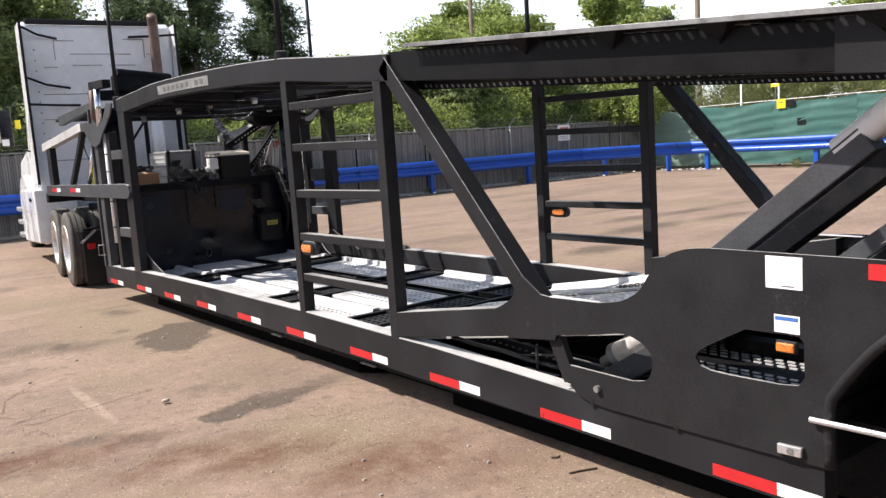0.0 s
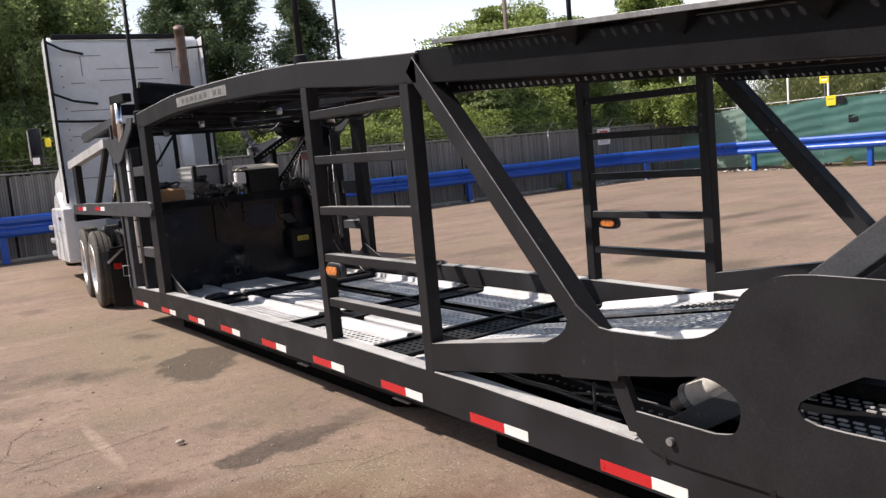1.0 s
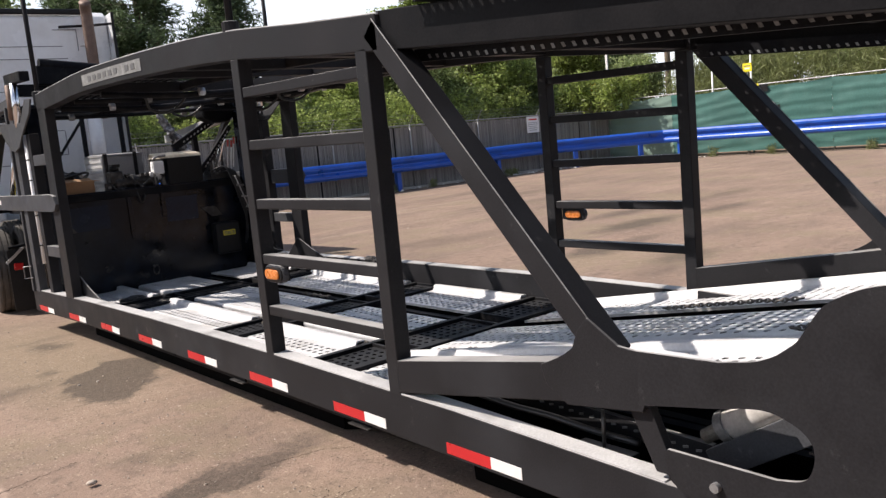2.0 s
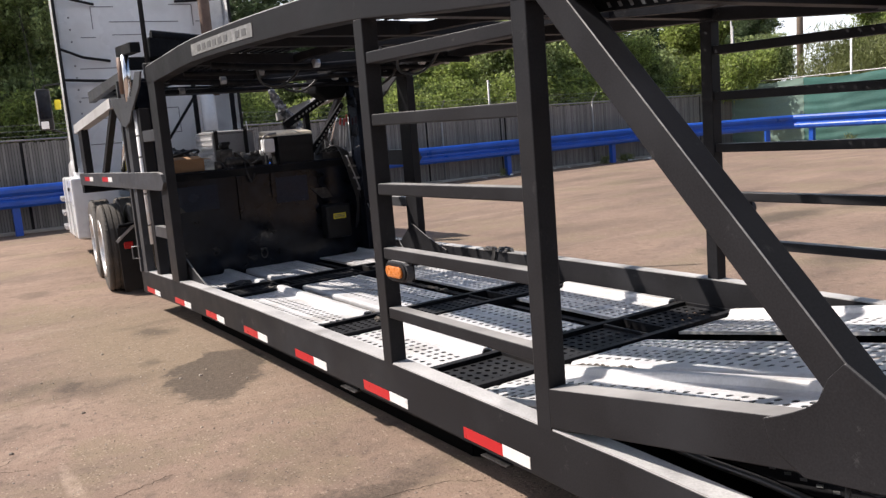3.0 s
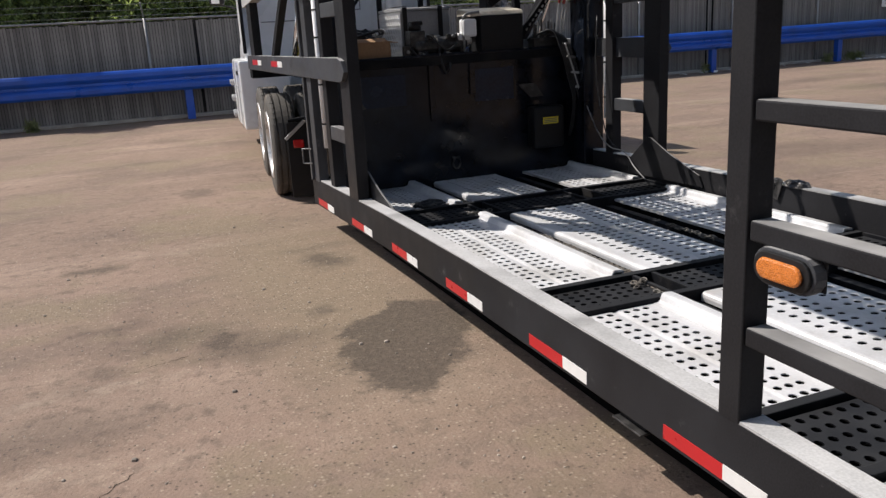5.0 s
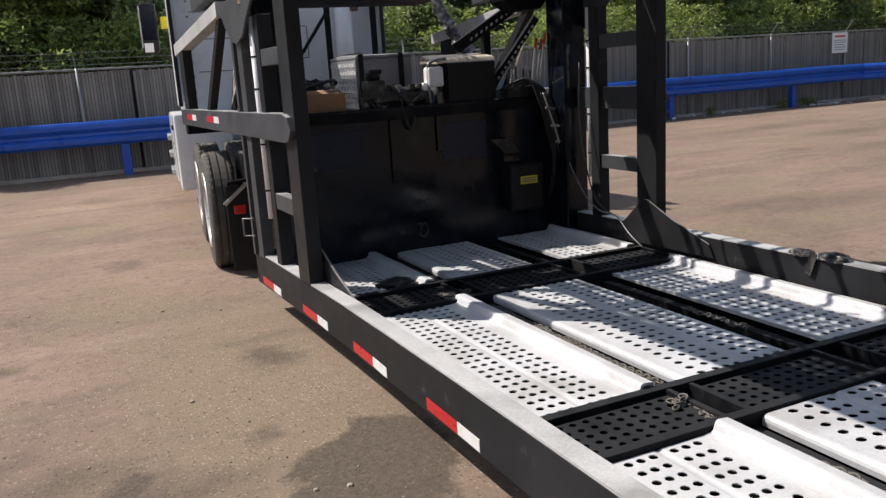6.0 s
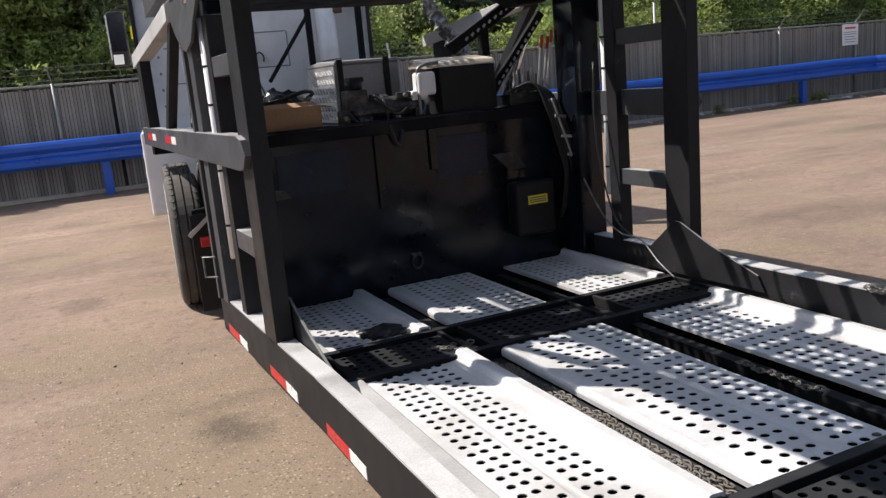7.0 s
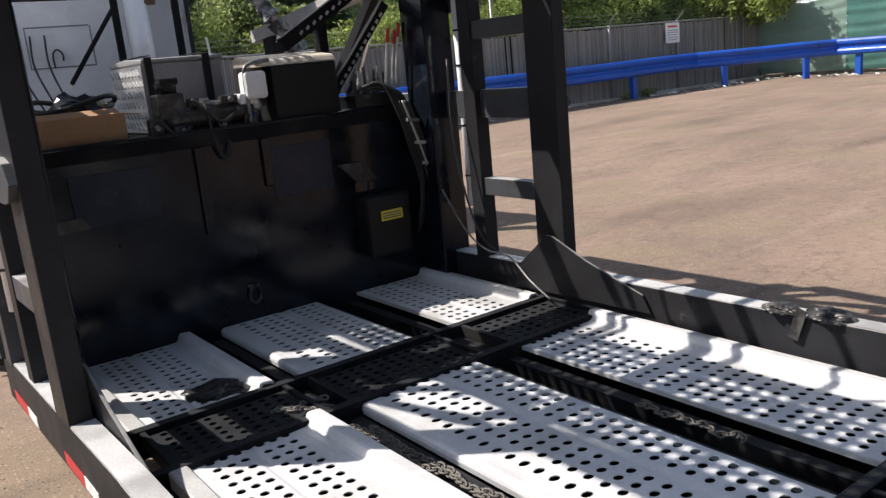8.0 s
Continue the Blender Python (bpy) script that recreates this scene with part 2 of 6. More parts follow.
def ground_material():
    m = bpy.data.materials.new("dusty_asphalt")
    m.use_nodes = True
    n, l = m.node_tree.nodes, m.node_tree.links
    bsdf = n["Principled BSDF"]
    tc = n.new("ShaderNodeTexCoord")

    def noise_tex(scale, detail=6, rough=0.55, stretch=(1, 1, 1)):
        mp, t = n.new("ShaderNodeMapping"), n.new("ShaderNodeTexNoise")
        mp.inputs["Scale"].default_value = stretch
        t.inputs["Scale"].default_value, t.inputs["Detail"].default_value, t.inputs["Roughness"].default_value = scale, detail, rough
        l.new(tc.outputs["Object"], mp.inputs["Vector"])
        l.new(mp.outputs["Vector"], t.inputs["Vector"])
        return t.outputs["Fac"]

    def ranged(v, a, b, c=0.0, d=1.0):
        r = n.new("ShaderNodeMapRange")
        for key, val in zip(("From Min", "From Max", "To Min", "To Max"), (a, b, c, d)):
            r.inputs[key].default_value = val
        l.new(v, r.inputs["Value"])
        return r.outputs["Result"]

    def mixed(fac, a, b):
        x = n.new("ShaderNodeMix")
        x.data_type = "RGBA"
        l.new(fac, x.inputs["Factor"])
        for key, val in (("A", a), ("B", b)):
            if isinstance(val, tuple):
                x.inputs[key].default_value = (*val, 1)
            else:
                l.new(val, x.inputs[key])
        return x.outputs["Result"]

    def maths(op, a, b):
        x = n.new("ShaderNodeMath")
        x.operation = op
        for i, val in enumerate((a, b)):
            if isinstance(val, (int, float)):
                x.inputs[i].default_value = val
            else:
                l.new(val, x.inputs[i])
        return x.outputs[0]

    # Warped plan position, so that spots have ragged outlines.
    warp = n.new("ShaderNodeTexNoise")
    warp.inputs["Scale"].default_value, warp.inputs["Detail"].default_value, warp.inputs["Roughness"].default_value = 3.2, 9, 0.68
    l.new(tc.outputs["Object"], warp.inputs["Vector"])
    centred, shifted = n.new("ShaderNodeVectorMath"), n.new("ShaderNodeVectorMath")
    centred.operation, shifted.operation = "SUBTRACT", "MULTIPLY_ADD"
    centred.inputs[1].default_value = (0.5, 0.5, 0.5)
    shifted.inputs[1].default_value = (0.55, 0.55, 0)
    l.new(warp.outputs["Color"], centred.inputs[0])
    l.new(centred.outputs["Vector"], shifted.inputs[0])
    l.new(tc.outputs["Object"], shifted.inputs[2])

    def spot(x, y, rx, ry, soft=0.35, strength=1.0):
        mp, d = n.new("ShaderNodeMapping"), n.new("ShaderNodeVectorMath")
        mp.inputs["Location"].default_value = (-x / rx, -y / ry, 0)
        mp.inputs["Scale"].default_value = (1 / rx, 1 / ry, 0)
        d.operation = "LENGTH"
        l.new(shifted.outputs["Vector"], mp.inputs["Vector"])
        l.new(mp.outputs["Vector"], d.inputs[0])
        return ranged(d.outputs["Value"], 1 - soft, 1 + soft, strength, 0.0)

    # Trodden dust: pinkish tan, with greyer drags across the yard and pale worn films.
    base = mixed(ranged(noise_tex(0.45, 7, 0.58), 0.36, 0.64), (0.300, 0.214, 0.165), (0.214, 0.154, 0.119))
    base = mixed(ranged(noise_tex(1.1, 7, 0.6, (0.45, 1.3, 1)), 0.48, 0.66, 0, 0.6), base, (0.166, 0.124, 0.102))
    base = mixed(ranged(noise_tex(0.8, 8, 0.62, (0.35, 1.1, 1)), 0.54, 0.72, 0, 0.6), base, (0.390, 0.286, 0.222))
    base = mixed(ranged(noise_tex(3.4, 8, 0.66, (0.8, 1.3, 1)), 0.53, 0.70, 0, 0.45), base, (0.350, 0.262, 0.200))
    base = mixed(ranged(noise_tex(5.5, 8, 0.7), 0.54, 0.68, 0, 0.6), base, (0.138, 0.102, 0.082))
    base = mixed(ranged(noise_tex(11, 7, 0.72), 0.50, 0.66, 0, 0.5), base, (0.140, 0.104, 0.084))
    base = mixed(ranged(noise_tex(17, 6, 0.7, (1.2, 0.8, 1)), 0.56, 0.68, 0, 0.5), base, (0.40, 0.31, 0.235))
    # Bare asphalt, where the stones show.
    bare = maths("MAXIMUM", ranged(noise_tex(0.6, 8, 0.7), 0.50, 0.60), maths("MAXIMUM", spot(-0.42, 9.1, 0.62, 2.0, 0.5), spot(-0.62, 4.3, 0.45, 0.55, 0.5)))
    base = mixed(maths("MULTIPLY", bare, 0.8), base, (0.235, 0.183, 0.126))
    grit = n.new("ShaderNodeTexVoronoi")
    grit.inputs["Scale"].default_value = 56
    l.new(tc.outputs["Object"], grit.inputs["Vector"])
    tone = n.new("ShaderNodeSeparateColor")
    l.new(grit.outputs["Color"], tone.inputs["Color"])
    stone = ranged(grit.outputs["Distance"], 0.22, 0.48, 1, 0)
    shown = maths("ADD", 0.05, maths("MULTIPLY", bare, maths("MULTIPLY", ranged(noise_tex(6, 6, 0.75), 0.38, 0.62), 0.5)))
    pale_stone = maths("MULTIPLY", stone, maths("LESS_THAN", tone.outputs["Red"], shown))
    dark_stone = maths("MULTIPLY", stone, maths("LESS_THAN", tone.outputs["Green"], maths("MULTIPLY", shown, 0.8)))
    base = mixed(maths("MULTIPLY", dark_stone, 0.8), base, (0.085, 0.066, 0.052))
    base = mixed(maths("MULTIPLY", pale_stone, 0.6), base, (0.46, 0.375, 0.285))
    base = mixed(ranged(noise_tex(95, 4, 0.72), 0.53, 0.66, 0, 0.50), base, (0.120, 0.090, 0.072))
    base = mixed(ranged(noise_tex(36, 5, 0.75), 0.62, 0.69, 0, 0.7), base, (0.085, 0.066, 0.054))
    base = mixed(ranged(noise_tex(60, 5, 0.75, (1.1, 0.9, 1)), 0.60, 0.68, 0, 0.6), base, (0.46, 0.37, 0.30))
    # Rust-brown dirt washed along the yard
    rust = None
    for s in ((-2.05, 5.28, 0.34, 0.16, 0.7, 0.9), (-1.72, 5.10, 0.38, 0.15, 0.7, 0.9), (-1.30, 4.62, 0.40, 0.16, 0.7, 0.9), (-1.0, 4.25, 0.38, 0.18, 0.7, 0.9), (-0.6, 3.72, 0.45, 0.24, 0.7, 0.9), (-0.2, 3.3, 0.4, 0.3, 0.7, 0.45)):
        rust = spot(*s) if rust is None else maths("MAXIMUM", rust, spot(*s))
    base = mixed(maths("MULTIPLY", rust, ranged(noise_tex(4.0, 7, 0.7), 0.36, 0.56, 0.35, 1)), base, (0.118, 0.060, 0.037))
    # Oil and damp
    spots = [(-0.04, 8.05, 0.23, 0.36, 0.10, 0.9), (-0.23, 7.80, 0.35, 0.42, 0.10, 0.9), (-0.42, 7.42, 0.21, 0.30, 0.12, 0.9),
             (-1.80, 10.25, 0.20, 0.13, 0.5, 0.75), (-0.26, 9.57, 0.15, 0.22, 0.5, 0.75), (-0.20, 9.95, 0.25, 0.10, 0.7, 0.4), (-0.52, 8.51, 0.10, 0.10, 0.6, 0.6),
             (-1.14, 8.26, 0.13, 0.16, 0.4, 0.85), (-0.98, 8.12, 0.30, 0.13, 0.8, 0.65), (-1.40, 8.42, 0.30, 0.13, 0.8, 0.6), (-1.72, 8.78, 0.26, 0.10, 0.7, 0.5),
             (-1.75, 8.12, 0.12, 0.12, 0.5, 0.6), (-1.85, 7.90, 0.30, 0.12, 0.7, 0.4), (-0.73, 18.3, 0.3, 0.3, 0.6, 0.4), (-1.24, 15.8, 0.35, 0.14, 0.6, 0.35), (-0.81, 12.96, 0.18, 0.22, 0.5, 0.55),
             (-0.82, 5.17, 0.19, 0.17, 0.16, 0.95), (-0.60, 5.18, 0.22, 0.18, 0.20, 0.92), (-0.38, 5.27, 0.24, 0.13, 0.25, 0.82), (-0.10, 5.33, 0.26, 0.12, 0.5, 0.6),
             (5.90, 8.0, 0.5, 0.30, 0.4, 0.85), (6.8, 8.05, 0.6, 0.16, 0.5, 0.6), (5.86, 6.7, 0.5, 0.25, 0.5, 0.7), (8.25, 9.05, 0.9, 0.32, 0.4, 0.85), (9.5, 10.25, 0.9, 0.28, 0.5, 0.7), (10.7, 10.0, 0.9, 0.22, 0.5, 0.75), (10.2, 8.8, 0.8, 0.2, 0.5, 0.6), (12.4, 10.0, 0.9, 0.2, 0.5, 0.5), (10.6, 11.7, 0.9, 0.22, 0.5, 0.5),
             (5.1, 6.5, 0.5, 0.3, 0.6, 0.4), (6.2, 11.0, 0.9, 0.3, 0.6, 0.35), (-1.98, 7.50, 0.55, 0.20, 0.8, 0.5),
             (-0.24, 5.94, 0.30, 0.36, 0.8, 0.35), (-0.77, 5.86, 0.13, 0.11, 0.7, 0.45), (-0.59, 5.75, 0.12, 0.10, 0.7, 0.4), (-1.60, 5.37, 0.13, 0.09, 0.6, 0.7), (-1.45, 5.12, 0.13, 0.10, 0.6, 0.6),
             (11, 14, 2.0, 0.6, 0.7, 0.35), (12.5, 18, 2.5, 0.35, 0.7, 0.35), (16.0, 16.5, 2.2, 0.5, 0.7, 0.3),
             (9.74, 14.6, 0.6, 0.2, 0.6, 0.45), (13.0, 16.0, 1.2, 0.35, 0.6, 0.45), (5.8, 11.3, 0.7, 0.25, 0.6, 0.45)]
    total = None
    for s in spots:
        one = spot(*s)
        total = one if total is None else maths("MAXIMUM", total, one)
    speck = ranged(noise_tex(30, 7, 0.78), 0.36, 0.60, 0.62, 1.0)
    base = mixed(maths("MULTIPLY", total, speck), base, (0.070, 0.057, 0.046))
    pale = maths("MAXIMUM", spot(-2.0, 7.1, 0.4, 0.08, 0.7, 0.4), spot(-1.62, 7.02, 0.3, 0.05, 0.7, 0.35))
    for s in ((-1.75, 7.9, 0.5, 0.05, 0.6, 0.4), (-2.6, 4.1, 0.25, 0.06, 0.6, 0.4), (-1.1, 10.5, 0.5, 0.12, 0.6, 0.35), (6.5, 14.0, 2.2, 0.12, 0.6, 0.35), (9.0, 16.5, 2.5, 0.15, 0.6, 0.35)):
        pale = maths("MAXIMUM", pale, spot(*s))
    base = mixed(maths("MULTIPLY", pale, ranged(noise_tex(9, 6, 0.7), 0.4, 0.6)), base, (0.44, 0.35, 0.27))
    # One worn pale stroke of old paint
    stroke_at, stroke_length = n.new("ShaderNodeMapping"), n.new("ShaderNodeVectorMath")
    stroke_at.inputs["Location"].default_value = (1.418 / 0.045, -6.14 / 0.60, 0)
    stroke_at.inputs["Scale"].default_value = (1 / 0.045, 1 / 0.60, 0)
    stroke_length.operation = "LENGTH"
    l.new(tc.outputs["Object"], stroke_at.inputs["Vector"])
    l.new(stroke_at.outputs["Vector"], stroke_length.inputs[0])
    stroke = maths("MULTIPLY", ranged(stroke_length.outputs["Value"], 0.6, 1.15, 0.5, 0), ranged(noise_tex(7, 6, 0.7), 0.36, 0.56))
    base = mixed(stroke, base, (0.47, 0.365, 0.29))
    # Cracks
    warped = n.new("ShaderNodeTexVoronoi")
    warped.feature = "DISTANCE_TO_EDGE"
    warped.inputs["Scale"].default_value = 2.6
    l.new(shifted.outputs["Vector"], warped.inputs["Vector"])
    line = ranged(warped.outputs["Distance"], 0.0, 0.014, 1, 0)
    crack = maths("MULTIPLY", maths("MULTIPLY", line, ranged(noise_tex(0.8, 3), 0.42, 0.5)), maths("MAXIMUM", spot(-2.6, 5.6, 0.8, 0.9, 0.4, 1.0), ranged(noise_tex(0.35, 2), 0.50, 0.60, 0, 0.6)))
    base = mixed(maths("MULTIPLY", crack, 0.85), base, (0.06, 0.047, 0.038))
    l.new(base, bsdf.inputs["Base Color"])
    bsdf.inputs["Roughness"].default_value = 0.92
    bsdf.inputs["Specular IOR Level"].default_value = 0.25
    height = maths("SUBTRACT", maths("ADD", maths("ADD", maths("MULTIPLY", noise_tex(80, 5, 0.7), 1.6), maths("MULTIPLY", grit.outputs["Distance"], -1.0)), maths("MULTIPLY", noise_tex(7, 6, 0.65), 0.6)), maths("MULTIPLY", crack, 2.5))
    b = n.new("ShaderNodeBump")
    b.inputs["Strength"].default_value, b.inputs["Distance"].default_value = 0.34, 0.009
    l.new(height, b.inputs["Height"])
    l.new(b.outputs["Normal"], bsdf.inputs["Normal"])
    return m


GROUND = ground_material()


# ---- mesh helpers ----
def part(name, bm, mat, parent=None, label="", bevel=0.0, smooth=False):
    """Links a bmesh, in world places, as one mesh object under a thing or a part."""
    bmesh.ops.remove_doubles(bm, verts=bm.verts, dist=1e-5)
    bmesh.ops.recalc_face_normals(bm, faces=bm.faces)
    if bevel:
        sharp = [e for e in bm.edges if len(e.link_faces) == 2 and e.calc_face_angle(0) > 0.6]
        bmesh.ops.bevel(bm, geom=sharp, offset=bevel, segments=2, affect="EDGES", profile=0.5, clamp_overlap=True)
    me = bpy.data.meshes.new(name)
    bm.to_mesh(me)
    bm.free()
    me.materials.append(mat)
    if smooth:
        me.polygons.foreach_set("use_smooth", [True] * len(me.polygons))
    ob = new(name, me)
    return attach(ob, parent, label)


def attach(ob, parent, label=""):
    if parent:
        ob.parent = parent
        if parent.type == "EMPTY":
            ob.matrix_parent_inverse = Matrix.Translation(-parent.location)
    return tagged(ob, label)


def thing(name, at, label, category, group="", kind=""):
    ob = new(name)
    ob.location = at
    ob.empty_display_size = 0.1
    return tagged(ob, label, category, group, kind)


def bm_box(x0, x1, y0, y1, z0, z1, bm=None):
    bm = bm or bmesh.new()
    v = [bm.verts.new((x, y, z)) for x in (x0, x1) for y in (y0, y1) for z in (z0, z1)]
    for f in ((0, 1, 3, 2), (4, 6, 7, 5), (0, 4, 5, 1), (2, 3, 7, 6), (0, 2, 6, 4), (1, 5, 7, 3)):
        bm.faces.new([v[i] for i in f])
    return bm


def bm_beam(a, b, w, h, up=(0, 0, 1), bm=None):
    """A straight box from a to b, w wide across and h deep along up."""
    bm = bm or bmesh.new()
    a, b = Vector(a), Vector(b)
    d = (b - a).normalized()
    side = d.cross(Vector(up))
    side = side.normalized() if side.length > 1e-4 else Vector((1, 0, 0))
    top = side.cross(d).normalized()
    v = [bm.verts.new(p + side * sx * w / 2 + top * sz * h / 2) for p in (a, b) for sx in (-1, 1) for sz in (-1, 1)]
    for f in ((0, 1, 3, 2), (4, 6, 7, 5), (0, 4, 5, 1), (2, 3, 7, 6), (0, 2, 6, 4), (1, 5, 7, 3)):
        bm.faces.new([v[i] for i in f])
    return bm


def bm_prism(points, x0, x1, bm=None, axis="x"):
    """A (y, z) outline drawn through from x0 to x1 (or an (x, z) outline along y)."""
    bm = bm or bmesh.new()
    put = (lambda p, q: (q, p[0], p[1])) if axis == "x" else ((lambda p, q: (p[0], q, p[1])) if axis == "y" else (lambda p, q: (p[0], p[1], q)))
    a = [bm.verts.new(put(p, x0)) for p in points]
    b = [bm.verts.new(put(p, x1)) for p in points]
    bm.faces.new(a)
    bm.faces.new(b[::-1])
    for i in range(len(points)):
        j = (i + 1) % len(points)
        bm.faces.new((a[i], b[i], b[j], a[j]))
    return bm


def bm_strip(ys, top, foot, x0, x1, bm=None):
    """A long bar along y in short boxes, so that it may bend and flare."""
    bm = bm or bmesh.new()
    rows = [[bm.verts.new(p) for p in ((x0, y, foot(y)), (x1, y, foot(y)), (x1, y, top(y)), (x0, y, top(y)))] for y in ys]
    for a, b in zip(rows, rows[1:]):
        for k in range(4):
            bm.faces.new((a[k], a[(k + 1) % 4], b[(k + 1) % 4], b[k]))
    bm.faces.new(rows[0])
    bm.faces.new(rows[-1][::-1])
    return bm


def bm_tube(points, r, sides=10, bm=None, caps=True, taper=None):
    bm = bm or bmesh.new()
    pts = [Vector(p) for p in points]
    rings, ref = [], None
    for i, p in enumerate(pts):
        d = (pts[min(i + 1, len(pts) - 1)] - pts[max(i - 1, 0)]).normalized()
        if ref is None:
            ref = d.orthogonal().normalized()
        ref = (ref - d * ref.dot(d)).normalized()
        other = d.cross(ref)
        rr = r * (taper[i] if taper else 1)
        rings.append([bm.verts.new(p + (ref * math.cos(2 * math.pi * k / sides) + other * math.sin(2 * math.pi * k / sides)) * rr) for k in range(sides)])
    for a, b in zip(rings, rings[1:]):
        for k in range(sides):
            bm.faces.new((a[k], a[(k + 1) % sides], b[(k + 1) % sides], b[k]))
    if caps:
        bm.faces.new(rings[0][::-1])
        bm.faces.new(rings[-1])
    return bm


def bm_lathe(profile, centre, axis="x", sides=40, bm=None):
    """Turns (radius, along) pairs about an axis through centre."""
    bm = bm or bmesh.new()
    c = Vector(centre)
    rings = []
    for r, s in profile:
        ring = []
        for k in range(sides):
            a = 2 * math.pi * k / sides
            u, v = r * math.cos(a), r * math.sin(a)
            ring.append(bm.verts.new(c + (Vector((s, u, v)) if axis == "x" else Vector((u, v, s)) if axis == "z" else Vector((u, s, v)))))
        rings.append(ring)
    for a, b in zip(rings, rings[1:]):
        for k in range(sides):
            bm.faces.new((a[k], a[(k + 1) % sides], b[(k + 1) % sides], b[k]))
    return bm


def arc(cx, cy, r, a0, a1, n=8):
    return [(cx + r * math.cos(radians(a0 + (a1 - a0) * i / n)), cy + r * math.sin(radians(a0 + (a1 - a0) * i / n))) for i in range(n + 1)]


def curve_through(points, n=8):
    """A smooth run of points through those given."""
    p = [Vector(q) for q in points]
    p = [p[0] * 2 - p[1], *p, p[-1] * 2 - p[-2]]
    out = []
    for i in range(1, len(p) - 2):
        for k in range(n):
            t = k / n
            out.append(0.5 * ((2 * p[i]) + (p[i + 1] - p[i - 1]) * t + (2 * p[i - 1] - 5 * p[i] + 4 * p[i + 1] - p[i + 2]) * t * t + (3 * p[i] - p[i - 1] - 3 * p[i + 1] + p[i + 2]) * t ** 3))
    return out + [p[-2]]


def perforated(columns, y0, y1, height, profile, hx=0.33, hy=0.25, pitch=0.053, thick=0.006, pitch_x=None):
    """A pressed sheet with rows of round-ended holes. columns: (x0, x1, holed) strips; height(y) and profile(x) give z."""
    bm = bmesh.new()
    n = max(1, round((y1 - y0) / pitch))
    step = (y1 - y0) / n
    for x0, x1, holed in columns:
        m = max(1, round((x1 - x0) / (pitch_x or pitch))) if holed else max(1, round((x1 - x0) / 0.07))
        w = (x1 - x0) / m
        for i in range(m):
            xa, xb = x0 + i * w, x0 + (i + 1) * w
            if not holed:
                k = max(1, n // 4)
                for j in range(k):
                    ya, yb = y0 + (y1 - y0) * j / k, y0 + (y1 - y0) * (j + 1) / k
                    bm.faces.new([bm.verts.new((x, y, height(y) + profile(x))) for x, y in ((xa, ya), (xb, ya), (xb, yb), (xa, yb))])
                continue
            for j in range(n):
                ya = y0 + j * step
                cx, cy, rx, ry = (xa + xb) / 2, ya + step / 2, w * hx, step * hy
                outer = [(xa, ya), (cx, ya), (xb, ya), (xb, cy), (xb, ya + step), (cx, ya + step), (xa, ya + step), (xa, cy)]
                angles = (225, 270, 315, 0, 45, 90, 135, 180)
                inner = [(cx + rx * math.cos(radians(a)), cy + ry * math.sin(radians(a))) for a in angles]
                vo = [bm.verts.new((x, y, height(y) + profile(x))) for x, y in outer]
                vi = [bm.verts.new((x, y, height(y) + profile(x))) for x, y in inner]
                vd = [bm.verts.new((x, y, height(y) + profile(x) - thick)) for x, y in inner]
                for k in range(8):
                    q = (k + 1) % 8
                    bm.faces.new((vo[k], vo[q], vi[q], vi[k]))
                    bm.faces.new((vi[k], vi[q], vd[q], vd[k]))
    return bm


def sheet(name, bm, mat, parent, label="", thick=0.004):
    """Links a perforated sheet, leaving its holes open."""
    bmesh.ops.remove_doubles(bm, verts=bm.verts, dist=1e-4)
    me = bpy.data.meshes.new(name)
    bm.to_mesh(me)
    bm.free()
    me.materials.append(mat)
    return attach(new(name, me), parent, label)


# ---- ground ----
def ground():
    bm = bmesh.new()
    xs = [-600, -60, -12, *[-6 + 1.0 * i for i in range(34)], 60, 600]
    ys = [-600, -60, -8, *[-4 + 1.0 * i for i in range(34)], 80, 900]
    rows = [[bm.verts.new((x, y, 0)) for x in xs] for y in ys]
    for a, b in zip(rows, rows[1:]):
        for i in range(len(xs) - 1):
            bm.faces.new((a[i], a[i + 1], b[i + 1], b[i]))
    tagged(part("ground", bm, GROUND), "dusty brown asphalt yard with stains and cracks", "ground", kind="structure")


ground()
# Unseen walls, added to cut low sky light on rearward faces
ADDED_WALL = material("dark_added_wall", (0.10, 0.075, 0.06), 0.85, vary=0.25, scale=2, fine=30, bump=0.3)
for nm, b in (("added_wall_south", (-45, 60, -16.3, -16.0, 0, 7.0)), ("added_wall_west", (-45.3, -45, -16, 26, 0, 6.0))):
    tagged(part(nm, bm_box(*b), ADDED_WALL), "unseen dark wall added to close off low sky light", "wall", kind="structure")

# ---- trailer ----
W = 2.58
trailer = thing("car_hauler_trailer", (W / 2, 6.0, 0), "black steel two-level car hauler trailer standing on the asphalt yard", "trailer")


def top_of_rail(y):
    return float(np.interp(y, (1.62, 2.96, 4.02, 5.6, 7.5, 9.4, 10.66), (0.385, 0.402, 0.436, 0.456, 0.457, 0.440, 0.424)))


def foot_of_rail(y):
    return float(np.interp(y, (1.62, 3.1, 3.8, 4.7, 5.65, 7.5, 8.4, 9.3, 10.66), (0.186, 0.206, 0.214, 0.227, 0.236, 0.235, 0.223, 0.219, 0.202)))


def beam_top(y):
    """The arched upper rail ahead of the kicked post."""
    return float(np.interp(y, (4.30, 4.45, 4.8, 5.1, 5.7, 6.35, 6.95, 7.5, 8.2, 8.6, 9.4, 9.8), (2.158, 2.174, 2.201, 2.236, 2.300, 2.337, 2.360, 2.376, 2.388, 2.380, 2.340, 2.315)))


